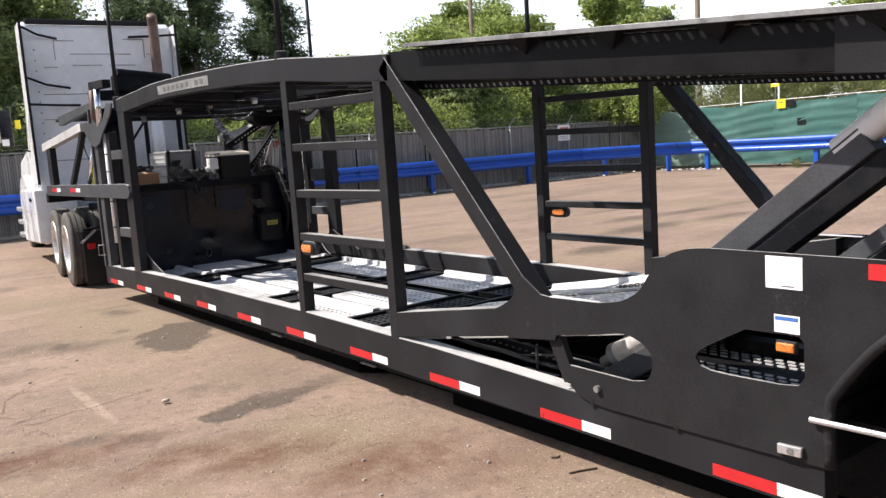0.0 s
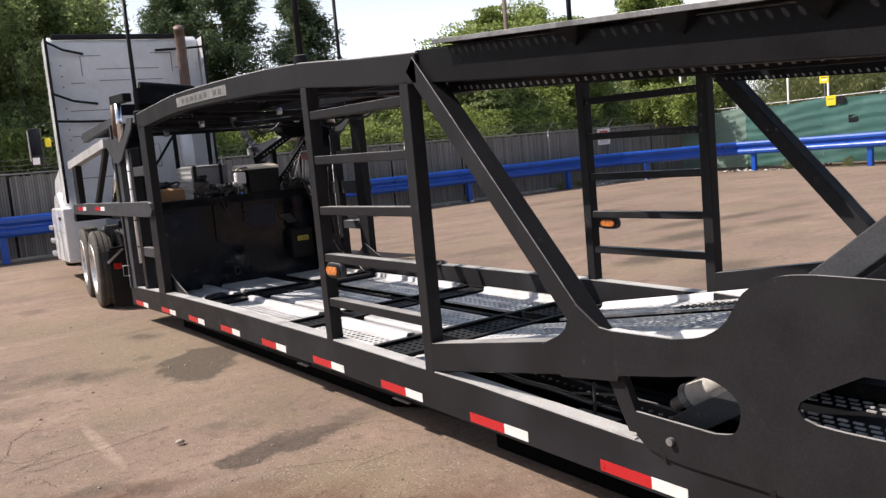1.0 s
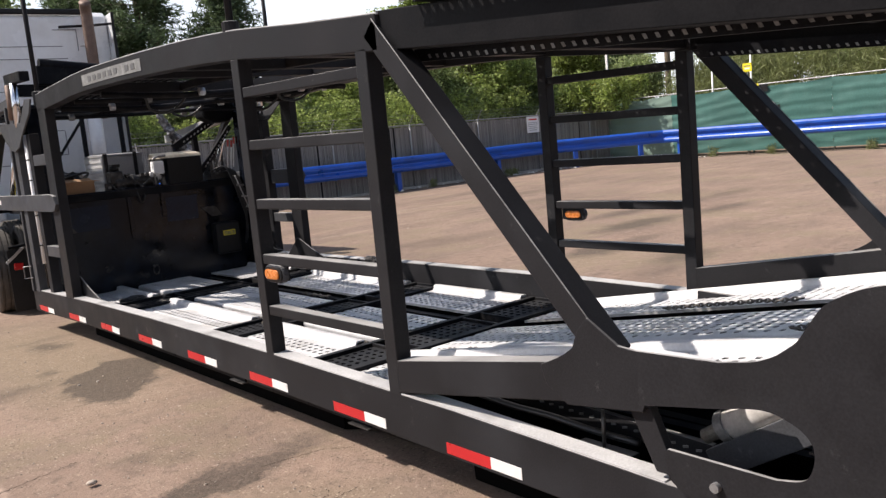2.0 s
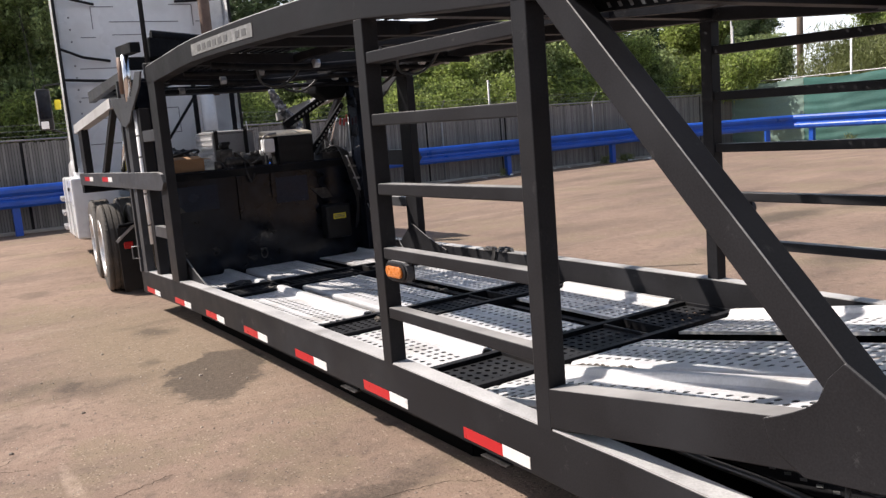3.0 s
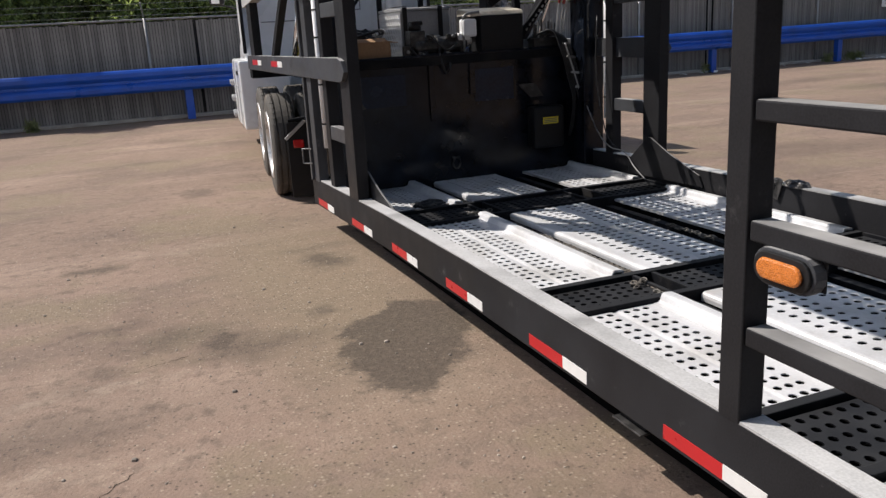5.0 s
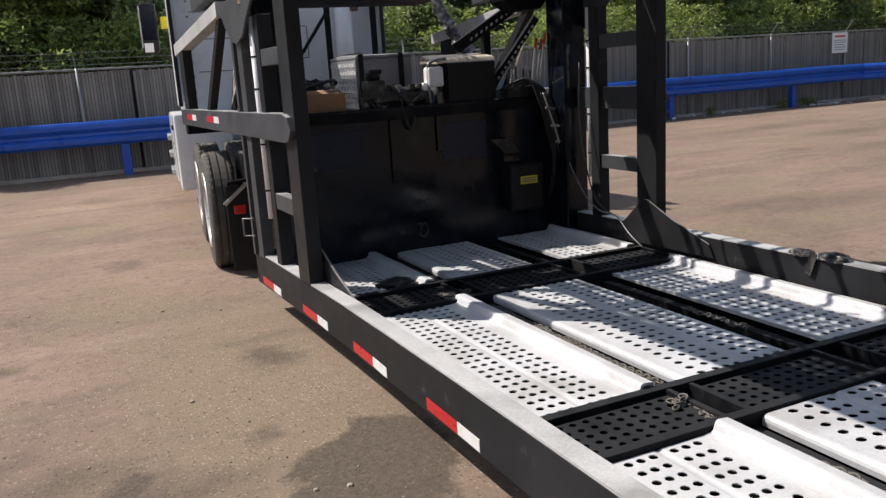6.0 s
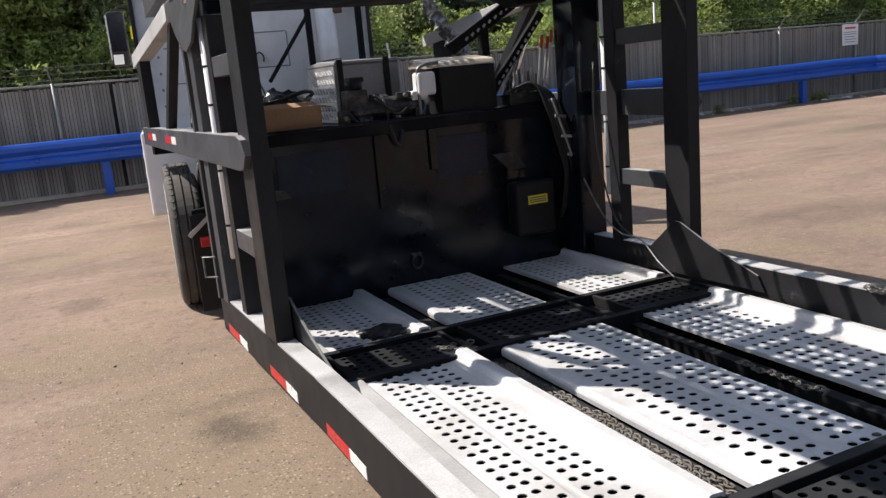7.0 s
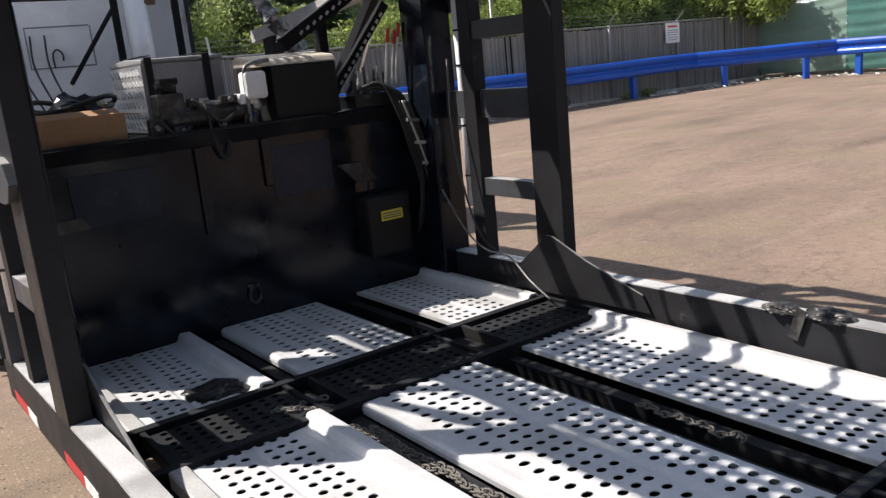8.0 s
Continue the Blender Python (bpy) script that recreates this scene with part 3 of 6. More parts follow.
def ledge(y):
    """The outer edge of the upper deck behind the kicked post."""
    return 2.178 + (y - 4.0) * 0.0868


DECK = 0.258


def trailer_side(far):
    X = (lambda x: W - x) if far else (lambda x: x)

    out = 0.0 if far else -0.02

    def flared(bm):
        """The frame widens a little towards its neck."""
        for v in bm.verts:
            v.co.x += max(0.0, v.co.y - 8.8) * out
        return bm

    def box(name, x0, x1, y0, y1, z0, z1, mat=BLACK, bevel=0.005, label="", parent=trailer):
        return part(name, flared(bm_box(*sorted((X(x0), X(x1))), y0, y1, z0, z1)), mat, parent, label, bevel)

    def prism(name, pts, x0, x1, mat=BLACK, bevel=0.004, label="", parent=trailer):
        return part(name, flared(bm_prism(pts, X(x0), X(x1))), mat, parent, label, bevel)

    ys = (10.66, 10.0, 9.3, 8.8, 8.4, 7.5, 6.6, 5.65, 4.7, 4.02, 3.5, 2.96, 1.70)
    def strip(name, yy, top, foot, x0, x1, mat=BLACK, bevel=0.004, label="", parent=trailer):
        return part(name, flared(bm_strip(yy, top, foot, X(x0), X(x1))), mat, parent, label, bevel)

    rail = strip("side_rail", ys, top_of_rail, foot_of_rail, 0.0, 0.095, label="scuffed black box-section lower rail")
    # Weld seams and a worn top flange, its pale tone carrying the sun's glare
    strip("rail_cap", ys[:12], lambda y: top_of_rail(y) + 0.006, lambda y: top_of_rail(y) - 0.004, 0.004, 0.091, WORN_GLARE, 0.0, parent=rail)
    for a in (10.504, 9.558, 8.69, 7.787, 6.85, 5.928, 4.99, 4.085, 3.158, 2.165):
        z = foot_of_rail(a - 0.2)
        for y0, y1, mat, word in ((a - 0.28, a, RED_TAPE, "red reflective tape"), (a - 0.457, a - 0.28, WHITE_TAPE, "white reflective tape")):
            prism("reflective_tape", [(y0, z + 0.014), (y1, z + 0.016), (y1, z + 0.066), (y0, z + 0.064)], -0.0025, 0.0015, mat, 0.0, word, rail)
    for y, zt in ((5.637, 2.135), (4.434, 2.025)):
        post = box("side_post", 0.0, 0.085, y - 0.043, y + 0.043, top_of_rail(y) - 0.01, zt, SIDE_WORN)
        box("post_cap", 0.010, 0.075, y - 0.033, y + 0.033, zt, zt + 0.012, BLACK, 0.002, parent=post)
    for z in (0.744, 1.042, 1.355, 1.676, 1.966):
        slope = 0.0 if z < 1.6 else 0.010
        prism("rung", [(4.47, z - 0.055 - slope), (5.59, z - 0.055 + slope), (5.59, z + slope), (4.47, z - slope)], 0.005, 0.075, bevel=0.006)
    lamp_y, lamp_z = (5.455, 0.940)
    pill = lambda hw, r: arc(lamp_y - hw, lamp_z, r, 90, 270, 8) + arc(lamp_y + hw, lamp_z, r, -90, 90, 8)
    lamp = prism("marker_lamp", pill(0.054, 0.050), -0.006, 0.030, FADED_SHEEN, 0.003, "amber side marker lamp in a black housing")
    prism("bezel", pill(0.052, 0.042), -0.016, -0.005, BLACK_PLASTIC, 0.003, "black rubber bezel", lamp)
    prism("lens", pill(0.046, 0.028), -0.028, -0.015, ORANGE, 0.006, "amber lens", lamp)
    if far:
        prism("lens", pill(0.046, 0.028), 0.036, 0.050, ORANGE, 0.006, "amber lens", lamp)
    prism("lamp_bracket", [(lamp_y - 0.10, lamp_z - 0.04), (lamp_y + 0.11, lamp_z - 0.04), (lamp_y + 0.11, lamp_z + 0.06), (lamp_y - 0.10, lamp_z + 0.06)], 0.03, 0.036, parent=lamp)
    # Arched upper rail
    ys2 = [4.30 + 0.33 * i for i in range(17)]
    beam = strip("upper_rail", ys2, beam_top, lambda y: beam_top(y) - 0.160, 0.0, 0.10, bevel=0.006, label="arched black upper rail")
    # The same pale cap carries the glare along the arched rail
    strip("upper_cap", ys2, lambda y: beam_top(y) + 0.004, lambda y: beam_top(y) - 0.004, 0.006, 0.094, WORN_GLARE, 0.0, parent=beam)
    ys3 = [6.98 + 0.25 * i for i in range(6)]
    strip("nameplate", ys3, lambda y: beam_top(y) - 0.040, lambda y: beam_top(y) - 0.122, -0.004, 0.001, material("worn_maker_plate", (0.19, 0.19, 0.185), 0.45, metal=0.1, vary=0.45, scale=16, fine=120, second=(0.34, 0.34, 0.33), stain=0.7, stain_scale=14), 0.0, "worn grey metal maker's plate", beam)
    for i in range(9):
        y = 8.08 - i * 0.115
        if i == 6:
            continue
        prism("raised_bar", [(y, beam_top(y) - 0.062), (y - 0.07, beam_top(y) - 0.062), (y - 0.07, beam_top(y) - 0.104), (y, beam_top(y) - 0.104)], -0.0065, -0.0035, PLATE_BAR, 0.0, parent=beam)
    # Upper deck side tube, its ledge and gussets
    tube_y = (4.32, 1.55, -1.4)
    tube_top = lambda y: ledge(y) - 0.035
    tube_bot = lambda y: 1.976 + (y - 4.03) * 0.0895
    tube = prism("deck_tube", [(y, tube_top(y)) for y in tube_y] + [(y, tube_bot(y)) for y in reversed(tube_y)], 0.02, 0.15, TREAD, label="sloping black box tube under the upper deck")
    prism("deck_ledge", [(4.06, ledge(4.06)), (-1.4, ledge(-1.4)), (-1.4, ledge(-1.4) - 0.022), (4.06, ledge(4.06) - 0.022)], -0.052, -0.045, GREY_METAL, 0.002, "light worn edge of the upper deck", tube)
    for y0, y1 in ((-1.4, 1.3), (1.3, 4.05)):
        wing = perforated([(-0.045, -0.030, False), (-0.030, 0.000, True), (0.000, 0.020, False)], y0, y1, lambda y: ledge(y) - 0.004, lambda x: 0.0, 0.42, 0.22, 0.055, 0.004)
        for v in wing.verts:
            v.co.x = X(v.co.x)
        sheet("deck_wing", wing, BLACK_MATT, tube, "slotted black wing along the upper deck")
    prism("wing_flange", [(4.06, ledge(4.06)), (-1.4, ledge(-1.4)), (-1.4, ledge(-1.4) - 0.02), (4.06, ledge(4.06) - 0.02)], 0.020, 0.30, BLACK_MATT, 0.002, parent=tube)
    for y in (3.15, 2.62, 2.10, 1.50):
        bm = bmesh.new()
        zt = ledge(y) - 0.022
        v = [bm.verts.new(p) for p in ((X(-0.044), y + 0.075, zt), (X(-0.044), y - 0.075, zt), (X(-0.004), y, zt - 0.055))]
        u = [bm.verts.new(p) for p in ((X(0.018), y + 0.075, zt), (X(0.018), y - 0.075, zt), (X(0.019), y, zt - 0.075))]
        bm.faces.new(v)
        bm.faces.new(u)
        for i in range(3):
            bm.faces.new((v[i], v[(i + 1) % 3], u[(i + 1) % 3], u[i]))
        part("gusset", bm, BLACK_MATT, tube)
    prism("joint_plate", [(1.665, ledge(1.665) - 0.03), (0.4, ledge(0.4) - 0.03), (0.4, tube_bot(0.4) - 0.004), (1.665, tube_bot(1.665) - 0.004)], 0.012, 0.02, bevel=0.002, parent=tube)
    # Kicked diagonal brace
    brace = part("diagonal_brace", bm_beam((X(0.055), 4.365, 2.105), (X(0.055), 3.175, 0.79), 0.11, 0.100, up=(0, 1, 1)), BLACK, trailer, bevel=0.006)
    # Thin pale tube draws the bright line along the brace's edge
    part("brace_edge_line", bm_tube([(X(0.0005), 4.328, 2.139), (X(0.0005), 3.138, 0.824)], 0.0028, 6), GREY_METAL, brace)
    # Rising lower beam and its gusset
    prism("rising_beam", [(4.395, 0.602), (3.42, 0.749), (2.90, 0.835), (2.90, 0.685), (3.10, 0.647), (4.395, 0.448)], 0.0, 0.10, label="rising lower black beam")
    gpts = [(3.238, 0.937), (3.283, 0.888)] + [(3.293 + 0.18 * t, 0.85 - 0.115 * t ** 0.6) for t in (0.1, 0.3, 0.5, 0.75, 1)] + [(3.45, 0.662), (3.35, 0.60), (3.02, 0.638), (2.95, 0.84), (3.11, 0.855)]
    prism("knee_plate", gpts, -0.0112, 0.004, bevel=0.003)
    # Big side plate with two cut-outs: bands of plate round the openings
    top = 1.141
    s_curve = [(2.15, top), (2.254, 1.132), (2.337, 1.106), (2.409, 1.063), (2.453, 1.002), (2.503, 0.936), (2.598, 0.881), (2.73, 0.856), (3.03, 0.848)]
    hole1 = [(3.03, 0.662), (2.90, 0.683), (2.75, 0.706), (2.60, 0.732), (2.512, 0.712), (2.458, 0.674), (2.444, 0.625), (2.458, 0.569), (2.489, 0.541), (2.56, 0.526), (2.93, 0.532)]
    soft_edge = lambda pts: [(p.y, p.z) for p in curve_through([(0, y, z) for y, z in pts], 4)]
    s_curve = soft_edge(s_curve[:-1]) + s_curve[-1:]
    round_end = soft_edge(hole1[2:10])
    turn = min(range(len(round_end)), key=lambda i: abs(round_end[i][0] - 2.512) + abs(round_end[i][1] - 0.712))
    plate = bmesh.new()
    bands = [
        s_curve + hole1[:2] + round_end[:turn + 1] + [(2.38, 0.76), (2.23, 0.842), (2.002, 0.838), (1.79, 0.842), (1.768, 0.822), (1.508, 0.86), (1.39, 0.94), (1.09, 1.02), (0.64, 1.06), (0.64, top)],
        [(1.768, 0.822), (1.766, 0.69), (1.79, 0.657), (1.79, 0.37), (1.69, 0.37), (1.690, 0.60), (1.662, 0.665), (1.60, 0.755), (1.508, 0.86)],
        [(1.79, 0.657), (1.86, 0.648), (2.075, 0.645), (2.16, 0.648), (2.205, 0.660), (2.227, 0.690), (2.215, 0.715), (2.165, 0.750), (2.002, 0.838), (2.23, 0.842), (2.38, 0.76)] + round_end[turn:] + hole1[10:] + [(2.945, 0.515), (2.93, 0.434), (2.884, 0.395), (2.806, 0.374), (2.70, 0.367), (2.33, 0.367), (1.79, 0.368)],
    ]
    for band in bands:
        bm_prism(band, X(-0.012), X(0.002), plate)
    splate = part("side_plate", plate, SIDE_WORN, trailer, "large black cut-out side plate ahead of the wheels")
    for (y0, y1, z0, z1, mat, word) in ((1.770, 1.912, 1.011, 1.130, PAPER, "white label"), (1.782, 1.880, 0.848, 0.914, PAPER, "small white and blue label")):
        if not far:
            prism("sticker", [(y0, z0), (y1, z0), (y1, z1), (y0, z1)], -0.0145, -0.0118, mat, 0.0, word, splate)
    if not far:
        prism("print_bar", [(1.788, 0.894), (1.876, 0.894), (1.876, 0.908), (1.788, 0.908)], -0.0155, -0.0144, BLUE_INK, 0.0, parent=splate)
        prism("print_bar", [(1.80, 1.019), (1.85, 1.019), (1.85, 1.023), (1.80, 1.023)], -0.0155, -0.0144, INK, 0.0, parent=splate)
        prism("reflective_tape", [(1.27, 1.072), (1.541, 1.072), (1.541, 1.126), (1.27, 1.126)], -0.0145, -0.0118, RED_TAPE, 0.0, "red reflective tape", splate)
    mk = box("marker_lamp", -0.032, -0.011, 1.785, 1.868, 0.776, 0.822, BLACK_PLASTIC, 0.006, "small amber marker lamp")
    box("lens", -0.042, -0.030, 1.791, 1.861, 0.782, 0.816, ORANGE, 0.006, "amber lens", mk)
    prism("latch", [(1.868, 0.388), (1.775, 0.391), (1.771, 0.430), (1.868, 0.426)], -0.030, -0.012, STEEL, 0.004, "galvanised latch bracket", splate)
    part("pin", bm_tube([(X(-0.034), 1.815, 0.408), (X(-0.01), 1.815, 0.408)], 0.013, 12), GREY_METAL, splate)
    part("pivot_bolt", bm_tube([(X(-0.030), 2.755, 0.452), (X(0.0), 2.755, 0.452)], 0.016, 14), GREY_METAL, splate, "worn steel pivot bolt")
    for y, z in ((2.800, 0.376), (2.330, 0.372)):
        prism("edge_notch", [(y + 0.012, z - 0.014), (y - 0.012, z - 0.014), (y - 0.012, z + 0.012), (y + 0.012, z + 0.012)], -0.0135, -0.0115, BLACK_PLASTIC, 0.0, parent=splate)
    prism("hanging_strut", [(3.10, 0.65), (3.005, 0.65), (2.915, 0.43), (2.995, 0.43)], 0.012, 0.05, bevel=0.003)
    box("beam_top_strip", 0.004, 0.042, 2.76, 3.06, 0.842, 0.850, ALU, 0.002, "narrow pale strip on top of the beam")
    # Fender lip and the pin that runs back from the plate
    lip = [(1.69, 0.37), (1.690, 0.60), (1.662, 0.665), (1.60, 0.755), (1.508, 0.86), (1.39, 0.94), (1.09, 1.02), (0.64, 1.06)]
    part("fender_lip", bm_tube(curve_through([(X(0.0), y - 0.01, z) for y, z in lip], 4), 0.021, 8), BLACK, splate, smooth=True)
    fender = bmesh.new()
    rows_f = [[fender.verts.new((X(x), y - 0.012, z)) for y, z in lip] for x in (0.0, 0.55)]
    for i in range(len(lip) - 1):
        fender.faces.new((rows_f[0][i], rows_f[0][i + 1], rows_f[1][i + 1], rows_f[1][i]))
    part("fender", fender, BLACK_MATT, splate)
    part("locking_bar", bm_tube([(X(-0.03), 1.738, 0.548), (X(-0.03), 1.12, 0.558)], 0.011, 10), STEEL, splate, "bare steel bar")
    # Perforated runner, hose and release rod under the ramp
    runner = part("ramp_runner", bm_beam((X(0.30), 4.25, 0.470), (X(0.30), 2.95, 0.405), 0.03, 0.075, (0, 0, 1)), BLACK, trailer, bevel=0.003)
    # Small grey bars paint the light showing through the runner's holes
    for i in range(22):
        c = Vector((X(0.2835), 4.15 - 0.054 * i, 0.466 - 0.0027 * i))
        part("runner_hole_light", bm_beam(c, c + Vector((0, -0.022, 0.005)), 0.004, 0.009, (0, 0, 1)), GREY_METAL, runner)
    part("brake_hose", bm_tube(curve_through([(X(0.16), 4.05, 0.47), (X(0.17), 3.83, 0.450), (X(0.16), 3.60, 0.455), (X(0.18), 3.42, 0.432), (X(0.20), 3.20, 0.42)], 6), 0.014, 8), HOSE, trailer, smooth=True)
    part("release_rod", bm_tube([(X(0.16), 3.335, 0.36), (X(0.16), 3.33, 0.535)], 0.008, 8), GREASE, trailer, smooth=True)
    box("rod_foot", 0.13, 0.20, 3.20, 3.46, 0.355, 0.385, BLACK)
    # Forward ladder and gooseneck frame
    foot = top_of_rail(9.8) - 0.01
    prism("side_post", [(9.365, foot), (9.575, foot), (9.565, 2.20), (9.355, 2.20)], 0.0, 0.085, SIDE_WORN)
    prism("front_post", [(9.995, foot), (10.10, foot), (10.10, 2.0), (9.995, 2.0)], 0.01, 0.10)
    # Parts seen sunlit take the lighter paint; the front posts stay black
    slide = prism("slide_post", [(10.40, foot - 0.01), (10.53, foot - 0.01), (10.53, 2.50), (10.40, 2.50)], -0.005, 0.075, FADED_SHEEN)
    prism("slide_flange", [(10.57, foot - 0.01), (10.62, foot - 0.01), (10.62, 2.3), (10.57, 2.3)], -0.02, 0.06, FADED_SHEEN, parent=slide)
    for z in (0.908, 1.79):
        prism("rung", [(9.56, z - 0.10), (10.01, z - 0.10), (10.01, z), (9.56, z)], 0.015, 0.085, FADED_SHEEN)
    part("jack_tube", flared(bm_tube([(X(0.03), 10.19, 0.72), (X(0.03), 10.19, 2.0)], 0.026, 14)), PAPER, trailer, "light grey hydraulic tube", smooth=True)
    for z in (0.9, 1.2, 1.55, 1.75):
        part("tube_clamp", flared(bm_tube([(X(0.03), 10.19, z), (X(0.03), 10.19, z + 0.012)], 0.029, 12)), BLACK_PLASTIC, trailer)
    mid = prism("mid_rail", [(9.36, 1.322), (9.42, 1.395), (9.50, 1.412), (12.95, 1.405), (12.95, 1.265), (9.50, 1.250), (9.42, 1.262)], -0.03, 0.06, FADED_SHEEN, label="black mid rail with reflective strips")
    for y0, y1, mat in ((12.66, 12.38, RED_TAPE), (12.38, 12.20, WHITE_TAPE), (11.72, 11.44, RED_TAPE), (11.44, 11.26, WHITE_TAPE)):
        prism("reflective_tape", [(y0, 1.315), (y1, 1.315), (y1, 1.365), (y0, 1.365)], -0.0325, -0.0295, mat, 0.0, parent=mid)
    prism("front_post", [(12.56, 1.40), (12.76, 1.40), (12.76, 1.92), (12.56, 1.92)], -0.02, 0.06)
    # A paler stock puts the beam's sunlit face into its colour
    prism("neck_beam", [(12.95, 1.885), (12.95, 1.99), (10.95, 2.17), (10.95, 2.065)], -0.025, 0.075, ALU_LIP, label="neck beam painted pale for its sunlit face")
    part("neck_brace", flared(bm_beam((X(0.03), 11.80, 1.39), (X(0.03), 11.02, 2.08), 0.06, 0.075, up=(0, 1, 1))), BLACK, trailer, bevel=0.004)
    part("neck_ram", flared(bm_tube([(X(0.12), 11.35, 1.42), (X(0.12), 11.0, 1.85)], 0.03, 12)), CHROME, trailer, "bright hydraulic rod", smooth=True)
    prism("pivot_plate", [(10.88, 2.15), (10.66, 1.96), (10.50, 1.865), (10.38, 1.845), (10.20, 1.89), (10.08, 1.98), (9.72, 2.18), (9.62, 2.30), (9.80, 2.315), (10.05, 2.11)], -0.035, -0.018, FADED_SHEEN, bevel=0.003)
    prism("head_ramp_rail", [(12.0, 2.19), (12.0, 2.31), (10.46, 2.385), (10.46, 2.30)], 0.0, 0.07, FADED_SHEEN)
    if not far:
        part("step_handle", flared(bm_tube([(X(-0.02), 10.52, 0.56), (X(-0.08), 10.58, 0.56), (X(-0.08), 10.58, 0.68), (X(-0.02), 10.52, 0.68)], 0.007, 8)), GREY_METAL, trailer, "small steel step loop")
    prism("slide_collar", [(9.86, 2.49), (10.40, 2.51), (10.40, 2.60), (9.86, 2.58)], -0.03, 0.06, BLACK_MATT, 0.004)
    for y, z, mat, word in ((10.17, 2.08, CHROME, "bright hydraulic rod"), (10.34, 2.16, STACK_RUST, "rusty slide tube")):
        part("slide_pin", flared(bm_tube([(X(-0.01), y + 0.03, z), (X(-0.01), y, 2.50)], 0.036, 12)), mat, trailer, word, smooth=True)
    # Foot gusset
    prism("foot_gusset", [(9.74, 0.30), (9.72, 0.425), (9.475, 0.628), (9.43, 0.628), (9.19, 0.525), (8.83, 0.405), (8.78, 0.32)], 0.098, 0.114, SIDE_WORN, 0.003)
    # Stake rods in their sockets
    for y, tip in ((9.72, 3.62), (5.72, 3.25)):
        socket = part("stake_socket", bm_lathe([(0.0, -0.10), (0.045, -0.10), (0.05, 0.03), (0.038, 0.035), (0.0, 0.035)], (X(0.05), y, beam_top(y) + 0.02), "z", 14), BLACK, trailer)
        part("stake_rod", bm_tube([(X(0.05), y, beam_top(y)), (X(0.05), y, tip)], 0.021, 10), BLACK, socket, "tall thin black stake rod", smooth=True)


trailer_side(False)
trailer_side(True)

# Deck plates of the lower level
flat = lambda y: DECK


def grooved(x0, x1):
    """A shallow pressed groove along the plate."""
    return lambda x: -0.005 if x0 - 1e-6 <= x <= x1 + 1e-6 else 0.0


def bm_loft(profile, ys, height, bm=None):
    """An (x, z) outline drawn along y, riding on height(y)."""
    bm = bm or bmesh.new()
    rows = [[bm.verts.new((x, y, height(y) + z)) for x, z in profile] for y in ys]
    for a, b in zip(rows, rows[1:]):
        for k in range(len(profile)):
            q = (k + 1) % len(profile)
            bm.faces.new((a[k], a[q], b[q], b[k]))
    bm.faces.new(rows[0])
    bm.faces.new(rows[-1][::-1])
    return bm


HOLES = dict(hx=0.345, hy=0.235, thick=0.004, pitch=0.0705, pitch_x=0.0525)


def track_plate(dx, y0, y1, height):
    """A pressed wheel track: a flat outer lip, two bands of holes and a rounded kerb along its other side."""
    columns = [(0.298 if dx < 1 else 0.308, 0.3435, False), (0.3435, 0.501, True), (0.501, 0.515, False), (0.515, 0.527, False), (0.527, 0.540, False), (0.540, 0.6965, True), (0.6965, 0.735, False), (0.735, 0.775, False)]
    plate = sheet("deck_plate", perforated([(a + dx, b + dx, h) for a, b, h in columns], y0, y1, height, grooved(0.515 + dx, 0.527 + dx), **HOLES), ALU, trailer, "white perforated aluminium track plate with a raised kerb")
    ys = [y0 + (y1 - y0) * i / 6 for i in range(7)]
    kerb = [(0.735, -0.004), (0.735, 0.001), (0.762, 0.003), (0.775, 0.011), (0.783, 0.034), (0.789, 0.043), (0.800, 0.046), (0.843, 0.042), (0.852, 0.035), (0.853, -0.03), (0.846, -0.03), (0.842, 0.030), (0.80, 0.034), (0.775, 0.006)]
    part("plate_kerb", bm_loft([(x + dx, z) for x, z in kerb], ys, height), ALU, plate, "rounded white kerb", smooth=False)
    if dx < 1:
        lip = [(0.222, -0.04), (0.221, 0.016), (0.228, 0.022), (0.286, 0.022), (0.293, 0.017), (0.299, 0.001), (0.303, -0.004), (0.229, -0.006)]
        part("plate_lip", bm_loft([(x + dx, z) for x, z in lip], ys, height), ALU_LIP, plate, "flat grey lip of the track plate")
    else:
        part("plate_lip", bm_loft([(x + dx, z) for x, z in ((0.300, -0.016), (0.300, 0.001), (0.309, 0.002), (0.309, -0.016))], ys, height), ALU_LIP, plate)
    # Black sheet added below paints the shade seen in the holes
    part("hole_shade_sheet", bm_strip(ys[::-1], lambda y: height(y) - 0.075, lambda y: height(y) - 0.085, 0.30 + dx, 0.84 + dx), SHADE_BLACK, plate)


